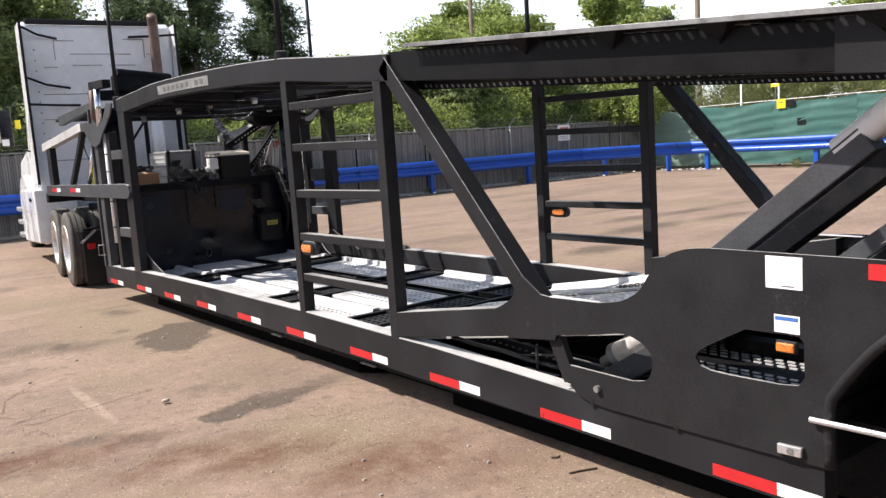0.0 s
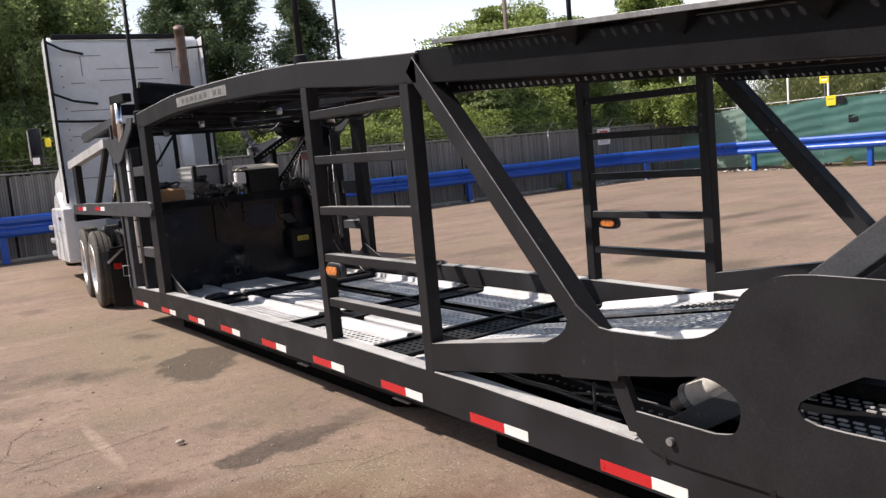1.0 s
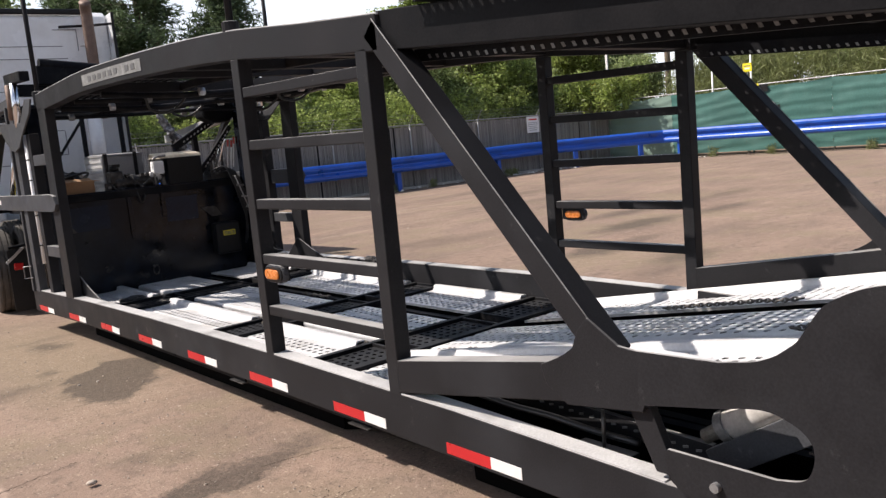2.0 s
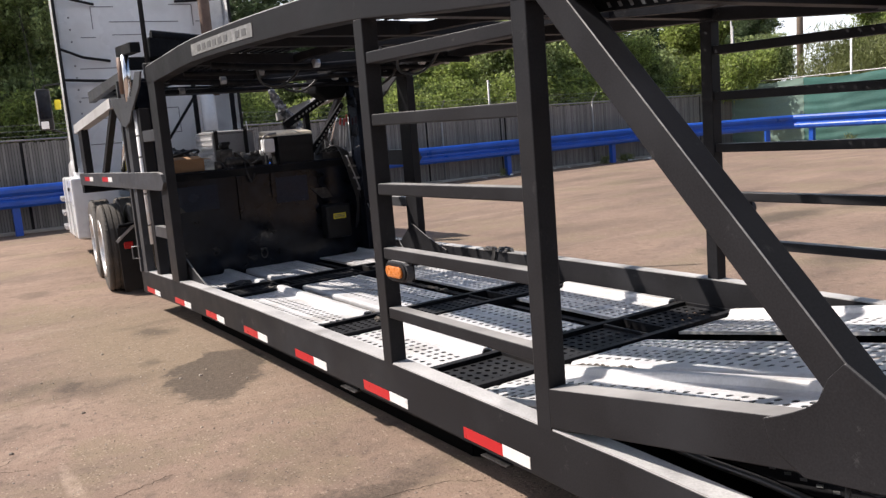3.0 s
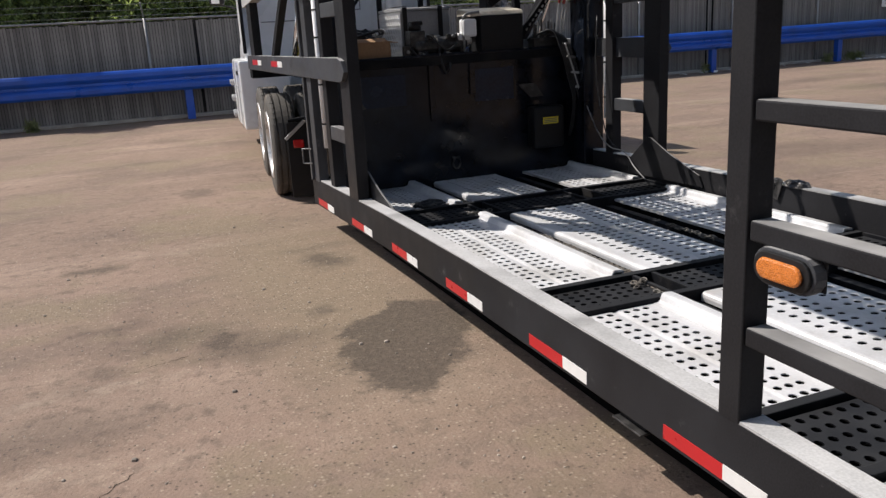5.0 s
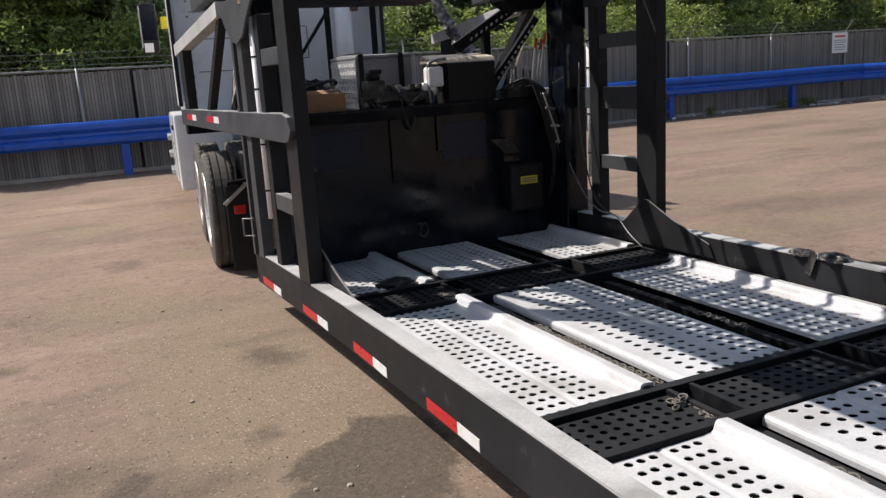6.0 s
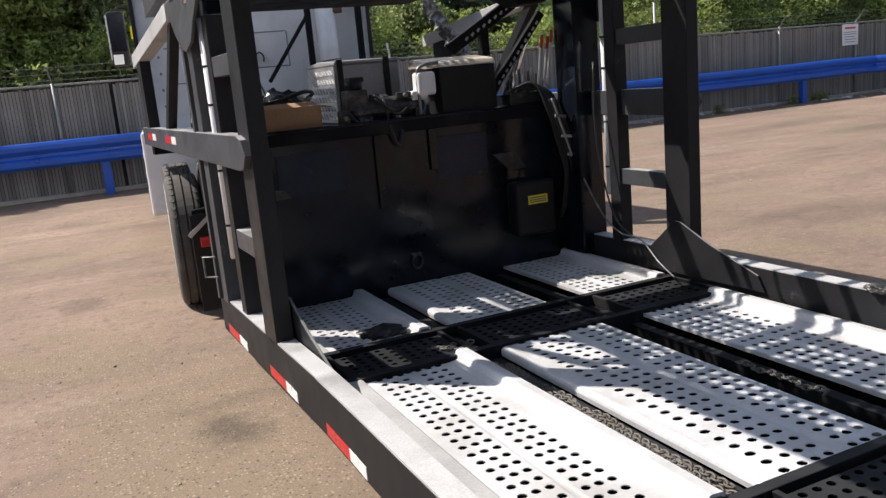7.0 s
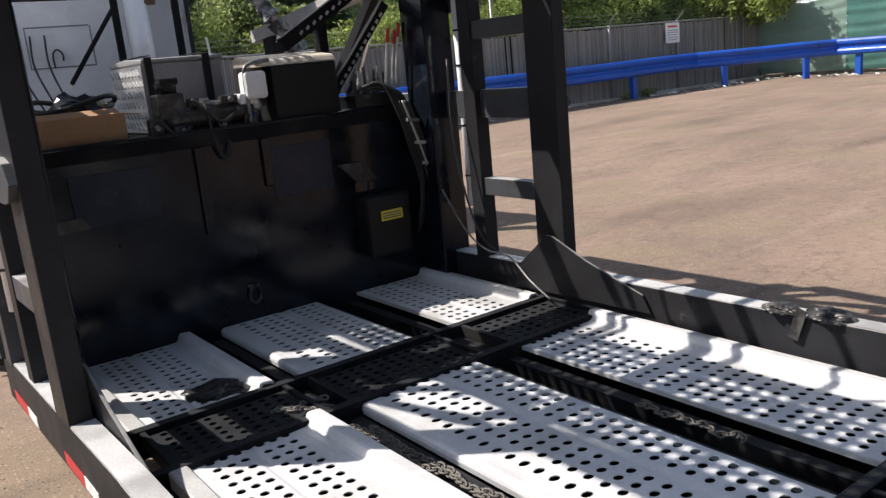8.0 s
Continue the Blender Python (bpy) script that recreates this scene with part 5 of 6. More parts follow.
part("pump_foot", bm_box(0.96, 1.40, 10.68, 10.82, 1.336, 1.372), BLACK_MATT, pump, bevel=0.006)
part("coupling", bm_lathe([(0.0, 0.0), (0.035, 0.0), (0.04, 0.03), (0.03, 0.05), (0.0, 0.05)], (1.45, 10.73, 1.45), "x", 12), STEEL, pump)
part("manifold", bm_box(1.36, 1.47, 10.66, 10.76, 1.46, 1.52), PAPER, pump, bevel=0.01)
random.seed(17)
for x, z, w, h in ((0.88, 1.39, 0.07, 0.10), (1.02, 1.36, 0.09, 0.05), (1.10, 1.50, 0.06, 0.05), (1.24, 1.37, 0.05, 0.05), (1.30, 1.50, 0.10, 0.04), (1.40, 1.38, 0.06, 0.07)):
    part("valve_body", bm_box(x - w / 2, x + w / 2, 10.655, 10.70, z - h / 2, z + h / 2), GREASE, pump, bevel=0.008)
    part("fitting", bm_lathe([(0.0, -0.02), (0.014, -0.018), (0.016, 0.0), (0.010, 0.012)], (x, 10.648, z), "y", 8), GREY_METAL, pump)
for x, z, x2, z2 in ((0.90, 1.42, 1.06, 1.38), (1.08, 1.52, 1.34, 1.44), (1.26, 1.36, 1.45, 1.42)):
    part("hose", bm_tube(curve_through([(x, 10.64, z), ((x + x2) / 2, 10.60, min(z, z2) - 0.05), (x2, 10.64, z2)], 6), 0.010, 7), HOSE, pump, smooth=True)
part("hose", bm_tube(curve_through([(1.16, 10.645, 1.40), (1.15, 10.57, 1.30), (1.19, 10.565, 1.19), (1.23, 10.575, 1.27), (1.21, 10.64, 1.38)], 6), 0.009, 7), HOSE, pump, "loop of hose hanging over the shelf edge", smooth=True)

motor = thing("engine_cover", (1.7, 10.9, 1.335), "black box with a weathered cream cover on the shelf", "power unit")
part("housing", bm_box(1.57, 1.99, 10.66, 10.95, 1.337, 1.66), BLACK_PLASTIC, motor, bevel=0.015)
part("cover", bm_prism([(10.66, 1.655), (10.69, 1.695), (10.93, 1.725), (10.97, 1.71), (10.97, 1.655)], 1.475, 2.00), CREAM, motor, "weathered cream plastic cover", 0.014)
part("filter", bm_box(1.395, 1.525, 10.63, 10.74, 1.485, 1.635), PAPER, motor, "white filter canister", 0.02)
part("filter_bracket", bm_box(1.40, 1.56, 10.75, 10.80, 1.44, 1.66), GREASE, motor, bevel=0.006)
part("frame_bar", bm_tube(curve_through([(1.41, 10.66, 1.34), (1.405, 10.66, 1.60), (1.43, 10.66, 1.67), (1.56, 10.66, 1.69)], 5), 0.012, 8), GREY_METAL, motor)
bag = thing("plastic_wrap", (2.1, 11.5, 1.75), "twisted strip of shiny black plastic sheet hanging from the lift arm", "plastic wrap")
random.seed(11)
path = curve_through([(1.86, 11.45, 2.24), (1.95, 11.5, 2.08), (2.02, 11.48, 1.96), (2.12, 11.5, 1.85), (2.22, 11.5, 1.72)], 5)
bm = bm_tube(path, 0.055, 9, taper=[0.5 + 0.35 * math.sin(i * 1.9) ** 2 + 0.03 * i for i in range(len(path))])
for v in bm.verts:
    v.co += Vector((random.uniform(-0.022, 0.022), random.uniform(-0.022, 0.022), random.uniform(-0.022, 0.022)))
# Pale blotches put the shiny plastic's glints into its colour
part("wrap", bm, material("crumpled_plastic", (0.16, 0.16, 0.17), 0.18, vary=0.6, scale=14, fine=60, bump=0.6, depth=0.02, second=(0.62, 0.62, 0.64), stain=0.9, stain_scale=17), bag)
part("tie", bm_tube([(1.86, 11.45, 2.24), (1.84, 11.44, 2.40)], 0.012, 8), BLACK_MATT, bag)
# Perforated arms of the head ramp, above the shelf
for a, b, t in (((1.78, 10.92, 1.77), (2.44, 10.88, 2.15), 0.085), ((2.04, 10.90, 1.42), (2.50, 10.86, 1.98), 0.055)):
    arm = part("perforated_arm", bm_beam(a, b, 0.05, t, (0, 0, 1)), BLACK_MATT, trailer, "black perforated lift arm", 0.004)
    # Pale bars paint the light seen in the arm's holes
    for i in range(11):
        p = Vector(a).lerp(Vector(b), 0.18 + 0.07 * i) + Vector((0, -0.0265, -0.012))
        part("arm_hole_light", bm_beam(p, p + Vector((0.016, 0, 0.022)), 0.003, 0.016, (0, 0, 1)), WORN_GLARE, arm)
part("lift_arm_post", bm_box(2.02, 2.08, 10.88, 10.95, 1.34, 1.90), BLACK_MATT, trailer, bevel=0.006)
part("ramp_motor_cover", bm_prism([(2.06, 2.10), (2.20, 2.02), (2.40, 2.03), (2.48, 2.12), (2.48, 2.42), (2.06, 2.42)], 10.60, 10.86, axis="y"), TREAD, trailer, "black cover of the ramp drive", 0.03)
part("head_ramp_plate", bm_box(0.15, 2.43, 11.9, 13.1, 2.30, 2.325), BLACK_MATT, trailer)
part("head_ramp_cross", bm_box(0.0, W, 10.50, 10.58, 2.40, 2.52), BLACK_MATT, trailer, bevel=0.005)
part("winch_block", bm_box(0.26, 0.95, 10.42, 10.62, 2.50, 2.70), BLACK_MATT, trailer, "black winch block on the neck", 0.02)
part("winch_drum", bm_tube([(0.30, 10.46, 2.72), (0.92, 10.46, 2.66)], 0.05, 12), BLACK_MATT, trailer)
part("winch_bar", bm_tube([(0.15, 10.1, 2.30), (2.4, 10.1, 2.30)], 0.03, 10), GREY_METAL, trailer, smooth=True)
for k, (y, z) in enumerate(((9.9, 2.13), (9.3, 2.17), (8.9, 2.20), (8.2, 2.19))):
    rod = part("cross_rod", bm_tube(curve_through([(0.12, y, z), (0.9, y + 0.05, z - 0.02 * (k % 2)), (1.7, y - 0.03, z + 0.01), (2.46, y, z)], 5), 0.020 + 0.006 * (k % 2), 10), BLACK_MATT, trailer, smooth=True)
    for x in (0.35 + 0.2 * k, 1.5 + 0.15 * k, 2.2):
        part("rod_clip", bm_tube([(x, y + 0.01, z), (x + 0.05, y + 0.01, z)], 0.034, 8), STEEL if k % 2 else GREY_METAL, rod)
for x, y in ((1.25, 9.6), (1.9, 9.2), (0.7, 8.8), (1.6, 8.0)):
    part("hose_loop", bm_tube(curve_through([(x, y, 2.22), (x + 0.08, y + 0.1, 2.10), (x + 0.22, y + 0.05, 2.07), (x + 0.34, y, 2.15), (x + 0.38, y - 0.05, 2.24)], 6), 0.012, 7), HOSE, trailer, smooth=True)
spare = thing("hose_heap", (0.62, 11.22, 1.335), "tangled heap of black rubber hose on the shelf", "hose")
part("tangle", crumple((0.62, 11.24, 1.375), (0.20, 0.15, 0.20), 21), HOSE, spare)
for k in range(4):
    part("loop", bm_tube([(0.62 + (0.17 + 0.02 * k) * math.cos(a), 11.22 + 0.15 * math.sin(a), 1.40 + 0.05 * k + 0.03 * math.sin(2 * a + k)) for a in [2 * math.pi * i / 24 for i in range(25)]], 0.014, 7, caps=False), HOSE, spare, smooth=True)
can = thing("yellow_jug", (0.24, 11.3, 1.335), "yellow plastic jug on the shelf", "jug")
part("jug_body", bm_box(0.125, 0.36, 11.2, 11.42, 1.337, 1.48), YELLOW, can, bevel=0.03)
part("jug_neck", bm_tube([(0.28, 11.3, 1.475), (0.28, 11.3, 1.52)], 0.025, 12), BLACK_PLASTIC, can)


# ---- chains and straps on the deck ----
def chain(points, label, group="tie-down chains"):
    path = curve_through(points, 10)
    run, at = [path[0]], 0.0
    for p in path[1:]:
        while (p - run[-1]).length > 0.026:
            run.append(run[-1] + (p - run[-1]).normalized() * 0.026)
    bm = bmesh.new()
    for i in range(len(run) - 1):
        c, d = (run[i] + run[i + 1]) / 2, (run[i + 1] - run[i]).normalized()
        s = d.cross(Vector((0, 0, 1))).normalized() if abs(d.z) < 0.95 else Vector((1, 0, 0))
        if i % 2:
            s = (s + d.cross(s) * 1.2).normalized()
        loop = [c + d * 0.020 * math.cos(a) + s * 0.011 * math.sin(a) for a in [2 * math.pi * k / 8 for k in range(9)]]
        bm_tube(loop, 0.0045, 5, bm, False)
    ob = part("tie_down_chain", bm, RUST, None, smooth=True)
    return tagged(ob, label, "chain", group)


random.seed(3)
jit = lambda x, y, z: (x + random.uniform(-0.02, 0.02), y + random.uniform(-0.02, 0.02), z)
chain([jit(0.93, 9.0 - 0.12 * i, 0.232 + 0.006 * (i % 2)) for i in range(14)], "rusty chain lying in the gap between the deck plates")
chain([jit(0.95, 8.9 - 0.12 * i, 0.240) for i in range(13)], "rusty chain lying in the gap between the deck plates")
chain([jit(0.72 + 0.03 * i, 9.32 - 0.025 * i, 0.262) for i in range(9)], "rusty chain heaped on the black step plate")
chain([jit(0.75 + 0.03 * i, 9.28 - 0.02 * (i % 3), 0.268) for i in range(8)], "rusty chain heaped on the black step plate")
chain([jit(0.80 + 0.012 * i, 7.22 + 0.03 * (i % 3), 0.265 + 0.004 * i) for i in range(8)], "rusty chain heaped on the black step plate")
chain([jit(0.86 + 0.012 * (i % 3), 7.30 - 0.03 * i, 0.262) for i in range(8)], "rusty chain heaped on the black step plate")
chain([jit(0.95, 5.3 - 0.09 * i, ramp(5.3 - 0.09 * i) + 0.01) for i in range(6)], "rusty chain bunched beside the ramp plate")
chain([jit(1.78 + 0.03 * (i % 2), 8.3 - 0.06 * i, 0.235) for i in range(9)], "rusty chain lying in the gap between the deck plates")
chain([jit(1.80, 4.2 - 0.12 * i, ramp(4.2 - 0.12 * i) + 0.035) for i in range(8)], "rusty chain lying on the ramp plate")
chain([jit(1.0 + 0.05 * i, 3.0 - 0.02 * i, ramp(3.0) + 0.04) for i in range(6)], "rusty chain lying on the ramp plate")
chain([jit(0.93, 6.8 - 0.12 * i, 0.236) for i in range(8)], "rusty chain lying in the gap between the deck plates")

rag = thing("tie_down_strap", (0.66, 9.72, 0.25), "dark tie-down strap bunched on the deck plate", "strap")
part("webbing", crumple((0.64, 9.72, 0.258), (0.13, 0.09, 0.035), 3), HOSE, rag)
part("buckle", bm_beam((0.72, 9.62, 0.262), (0.80, 9.66, 0.266), 0.04, 0.012), GREASE, rag, bevel=0.003)
clampw = thing("ratchet_strap", (W - 0.06, 8.02, 0.46), "crumpled dark grey strap lying over the far rail", "strap")
part("webbing", crumple((W - 0.06, 7.93, top_of_rail(8.0) + 0.012), (0.055, 0.085, 0.030), 5), GREASE, clampw)
part("webbing", crumple((W - 0.07, 8.13, top_of_rail(8.0) + 0.010), (0.05, 0.07, 0.026), 9), GREASE, clampw)
part("loose_end", bm_beam((W - 0.112, 8.02, 0.49), (W - 0.112, 8.06, 0.36), 0.045, 0.004, (1, 0, 0)), GREASE, clampw)


# ---- truck ----
TX0, TX1 = 0.09, 2.45
TB = 14.66
truck = thing("semi_truck", (1.27, 16.5, 0), "white long-nose sleeper semi truck coupled to the trailer", "truck")
cab_bm = bm_prism([(TB, 0.95), (TB, 3.90), (TB + 0.12, 3.98), (TB + 1.5, 4.03), (TB + 2.7, 3.65), (TB + 3.3, 2.95), (TB + 3.75, 2.1), (TB + 5.9, 1.85), (TB + 6.1, 1.60), (TB + 6.15, 0.75), (TB + 4.2, 0.75), (TB + 3.7, 0.55), (TB + 0.6, 0.55)], TX0 + 0.02, TX1 - 0.02)
for v in cab_bm.verts:
    if v.co.y > TB + 1.0 and v.co.z > 1.5:
        v.co.x = 1.27 + (v.co.x - 1.27) * 0.80
    elif v.co.y > TB + 3.5:
        v.co.x = 1.27 + (v.co.x - 1.27) * 0.82
cab = part("cab_body", cab_bm, WHITE_PAINT, truck, "white sleeper cab", 0.04)
# Side extenders along the back corners
for x in (TX0, TX1):
    part("side_extender", bm_box(x - 0.018, x + 0.018, TB - 0.26, TB + 0.30, 1.40, 3.93), WHITE_PAINT, cab, bevel=0.012)
    part("extender_edge", bm_box(x - 0.020, x + 0.020, TB - 0.285, TB - 0.26, 1.40, 3.93), BLACK_PLASTIC, cab, bevel=0.006)
part("roof_edge", bm_box(TX0 + 0.10, TX1 - 0.30, TB - 0.03, TB + 0.05, 3.93, 4.01), BLACK_PLASTIC, cab, bevel=0.02)
for x0, x1, z in ((0.80, 1.75, 3.46), (0.82, 1.28, 3.28), (1.38, 1.80, 3.28), (2.00, 2.16, 3.46), (0.40, 0.60, 3.25), (0.34, 1.95, 2.82), (0.30, 0.95, 2.42), (1.05, 1.65, 2.46), (0.34, 1.0, 2.12), (1.05, 1.60, 2.22), (1.05, 1.60, 1.86), (0.34, 1.0, 1.76)):
    part("panel_seam", bm_box(x0, x1, TB - 0.007, TB + 0.004, z, z + 0.012), SEAM, cab, bevel=0.003)
for x, z0, z1 in ((0.57, 3.37, 3.67), (1.96, 3.40, 3.70), (1.05, 1.86, 2.22), (1.60, 1.86, 2.22), (1.0, 1.5, 2.42)):
    part("panel_seam", bm_box(x, x + 0.012, TB - 0.007, TB + 0.004, z0, z1), SEAM, cab, bevel=0.003)
for x0, x1, z in ((0.57, 0.88, 3.67), (1.64, 1.97, 3.70)):
    part("panel_seam", bm_box(x0, x1, TB - 0.007, TB + 0.004, z, z + 0.012), SEAM, cab, bevel=0.003)
for i in range(13):
    part("rivet", bm_lathe([(0.0, -0.008), (0.011, -0.005), (0.014, 0.0)], (0.28, TB, 1.55 + 0.165 * i), "y", 8), SEAM, cab)
for a, b in (((TX0, TB - 0.26, 3.86), (0.62, TB - 0.05, 3.70)), ((TX0, TB - 0.26, 3.08), (0.74, TB - 0.05, 2.92)), ((TX0 + 0.02, TB - 0.26, 2.66), (0.86, TB - 0.05, 2.64)), ((TX1, TB - 0.24, 3.76), (1.72, TB - 0.05, 3.74)), ((TX1, TB - 0.24, 3.02), (2.2, TB - 0.05, 2.98))):
    part("extender_strut", bm_tube([a, (a[0] * 0.55 + b[0] * 0.45, a[1] + 0.1, a[2] * 0.3 + b[2] * 0.7), b], 0.019, 8), BLACK_PLASTIC, cab, "black stay rod")
stack = part("exhaust_pipe", bm_tube(curve_through([(2.085, TB - 0.30, 2.35), (2.085, TB - 0.30, 3.2), (2.085, TB - 0.30, 3.80), (2.075, TB - 0.33, 3.95), (2.06, TB - 0.40, 4.04)], 6), 0.082, 16), STACK_RUST, truck, "rust-brown curved exhaust pipe", smooth=True)
part("stack_guard", bm_tube([(1.98, TB - 0.30, 1.30), (1.98, TB - 0.30, 2.66)], 0.105, 20), WHITE_PAINT, stack, "white cylinder guard", smooth=True)
for x in (1.80, 2.34):
    part("stack_bracket", bm_box(x - 0.03, x + 0.03, TB - 0.32, TB - 0.26, 1.2, 2.80), BLACK_MATT, stack, bevel=0.004)
part("back_strut", bm_tube([(1.32, TB - 0.36, 1.70), (1.82, TB - 0.30, 2.38)], 0.02, 8), BLACK_MATT, truck)
for k in range(4):
    part("air_line", bm_tube(curve_through([(0.85 + 0.12 * k, TB - 0.02, 2.15), (0.82 + 0.12 * k, TB - 0.32, 1.85), (0.95 + 0.1 * k, TB - 0.75, 1.45), (1.0 + 0.08 * k, 13.4, 1.25)], 6), 0.009, 7), HOSE, truck, smooth=True)
part("hook_loop", bm_tube(curve_through([(1.25, TB - 0.03, 1.86), (1.25, TB - 0.05, 1.98), (1.29, TB - 0.05, 2.02), (1.33, TB - 0.05, 1.98), (1.33, TB - 0.03, 1.92)], 6), 0.008, 8), HOSE, truck, smooth=True)
# Chassis, side tanks and steps
for x in (0.86, 1.68):
    part("chassis_rail", bm_box(x - 0.05, x + 0.05, 11.75, TB + 5.0, 0.78, 1.04), BLACK_MATT, truck)
part("rear_cross", bm_box(0.81, 1.73, 11.70, 11.80, 0.78, 1.04), BLACK_MATT, truck)
for x0, x1 in ((TX0 - 0.10, 0.62), (1.92, TX1 + 0.10)):
    skirt = part("side_fairing", bm_prism([(TB - 0.28, 0.47), (TB + 2.25, 0.36), (TB + 2.42, 0.55), (TB + 2.42, 1.12), (TB + 2.25, 1.30), (TB - 0.28, 1.32)], x0, x1), WHITE_PAINT, truck, "white tank fairing", 0.03)
    for z in (0.42, 0.66, 0.90):
        part("step", bm_box(x0 - 0.05 if x0 < 1 else x0, x1 if x0 < 1 else x1 + 0.05, TB + 2.30, TB + 2.95, z, z + 0.07), STEEL, skirt, "ribbed bright cab step", 0.012)
    face = x0 if x0 < 1 else x1
    for y in (TB + 0.55, TB + 1.45):
        part("fairing_seam", bm_box(face - 0.004, face + 0.004, y, y + 0.018, 0.42, 1.28), SEAM, skirt)
    part("fairing_seam", bm_box(face - 0.004, face + 0.004, TB - 0.2, TB + 2.3, 0.93, 0.945), SEAM, skirt)
    part("fairing_handle", bm_box(face - 0.02, face + 0.02, TB + 0.25, TB + 0.50, 1.13, 1.18), BLACK_PLASTIC, skirt, bevel=0.008)
for x0, x1 in ((TX0 + 0.18, 0.70), (1.84, TX1 - 0.18)):
    arch = arc(TB + 5.05, 0.50, 0.72, 5, 175, 14)
    part("front_wing", bm_prism([*arch, (TB + 4.10, 0.55), (TB + 4.0, 1.25), (TB + 4.7, 1.56), (TB + 5.6, 1.50), (TB + 6.0, 1.2), (TB + 6.1, 0.55)], x0, x1), WHITE_PAINT, truck, "white front wing", 0.03)
part("bumper", bm_box(TX0 + 0.20, TX1 - 0.20, TB + 6.1, TB + 6.35, 0.32, 0.78), CHROME, truck, bevel=0.04)
for x in (0.26, 2.28):
    wheel(truck, 1.27 + (x - 1.27) * 0.86, TB + 5.05, 0.50, 0.27, -1 if x < 1 else 1, False)
    for y in (12.36, 13.66):
        wheel(truck, x, y, 0.515, 0.25, -1 if x < 1 else 1)
for y in (12.36, 13.66, TB + 5.05):
    part("axle", bm_tube([(0.4, y, 0.5), (2.14, y, 0.5)], 0.08, 12), BLACK_MATT, truck)
for s, x in ((-1, 0.27), (1, 2.27)):
    flap = part("mud_flap", bm_box(min(x, x - s * 0.58), max(x, x - s * 0.58), 11.74, 11.755, 0.06, 0.78), BLACK_PLASTIC, truck, "black rubber mud flap", 0.003)
    part("flap_bracket", bm_tube([(x - s * 0.02, 11.75, 0.80), (0.85 if x < 1 else 1.67, 11.75, 0.86)], 0.018, 8), BLACK_MATT, flap)
    part("flap_strut", bm_beam((x + s * 0.02, 11.725, 0.63), (x - s * 0.17, 11.725, 0.79), 0.03, 0.014, (0, 1, 0)), STEEL, flap)
    part("tail_lamp", bm_box(x - s * 0.10 - 0.05, x - s * 0.10 + 0.05, 11.72, 11.738, 0.54, 0.62), RED_LENS, flap, "red tail lamp", 0.01)
    mx = x + s * 0.39
    mirror = part("mirror", bm_box(mx - 0.11, mx + 0.11, TB + 2.06, TB + 2.22, 2.08, 2.74), BLACK_PLASTIC, truck, "black door mirror with a bright foot", 0.04)
    part("mirror_arm", bm_tube(curve_through([(mx, TB + 2.14, 2.72), (mx - s * 0.08, TB + 2.16, 2.80), (1.27 + s * 0.94, TB + 2.2, 2.82)], 5), 0.014, 8), BLACK_PLASTIC, mirror)
    part("mirror_arm", bm_tube([(mx, TB + 2.14, 2.10), (1.27 + s * 0.94, TB + 2.2, 1.96)], 0.014, 8), BLACK_PLASTIC, mirror)
    part("mirror_rim", bm_box(mx + s * 0.105 - 0.01, mx + s * 0.105 + 0.01, TB + 2.07, TB + 2.20, 2.16, 2.70), STEEL, mirror, bevel=0.004)
    part("mirror_glass", bm_box(mx - 0.085, mx + 0.085, TB + 2.053, TB + 2.062, 2.26, 2.70), DULL_BLACK, mirror)
    part("wide_angle_mirror", bm_box(mx - 0.085, mx + 0.03, TB + 2.045, TB + 2.062, 2.10, 2.22), PAPER, mirror, "bright lower mirror", 0.006)
    part("mirror_lamp", bm_box(mx - s * 0.20 - 0.05, mx - s * 0.20 + 0.05, TB + 2.10, TB + 2.18, 2.40, 2.56), YELLOW, mirror, "amber lamp beside the mirror", 0.02)
    part("side_window", bm_box(1.27 + s * 0.935 - 0.01, 1.27 + s * 0.935 + 0.01, TB + 2.1, TB + 2.9, 1.95, 2.6), DULL_BLACK, cab, bevel=0.003)
    part("aerial", bm_tube([(x + s * 0.47, TB + 2.14, 2.7), (x + s * 0.55, TB + 2.14, 4.0)], 0.006, 6), BLACK_PLASTIC, truck)
part("fifth_wheel", bm_lathe([(0.0, 0.14), (0.42, 0.14), (0.45, 0.05), (0.45, 0.0), (0.0, 0.0)], (1.27, 13.0, 1.02), "z", 24), BLACK_MATT, truck)
part("lamp", bm_box(TX0 + 0.165, TX0 + 0.185, TB + 5.75, TB + 5.85, 1.05, 1.12), ORANGE, truck, "amber wing lamp", 0.005)
# The truck stands a few degrees out of line with the trailer.
hinge = Vector((0.09, 14.40, 0))
truck.matrix_basis = Matrix.Translation(hinge) @ pose(0, 0, 0, 0, 0, -6.0) @ Matrix.Translation(-hinge) @ Matrix.Translation(truck.location)

# ---- boundary: slatted fence, guardrail, screen ----
FY, GX = 22.75, 25.3


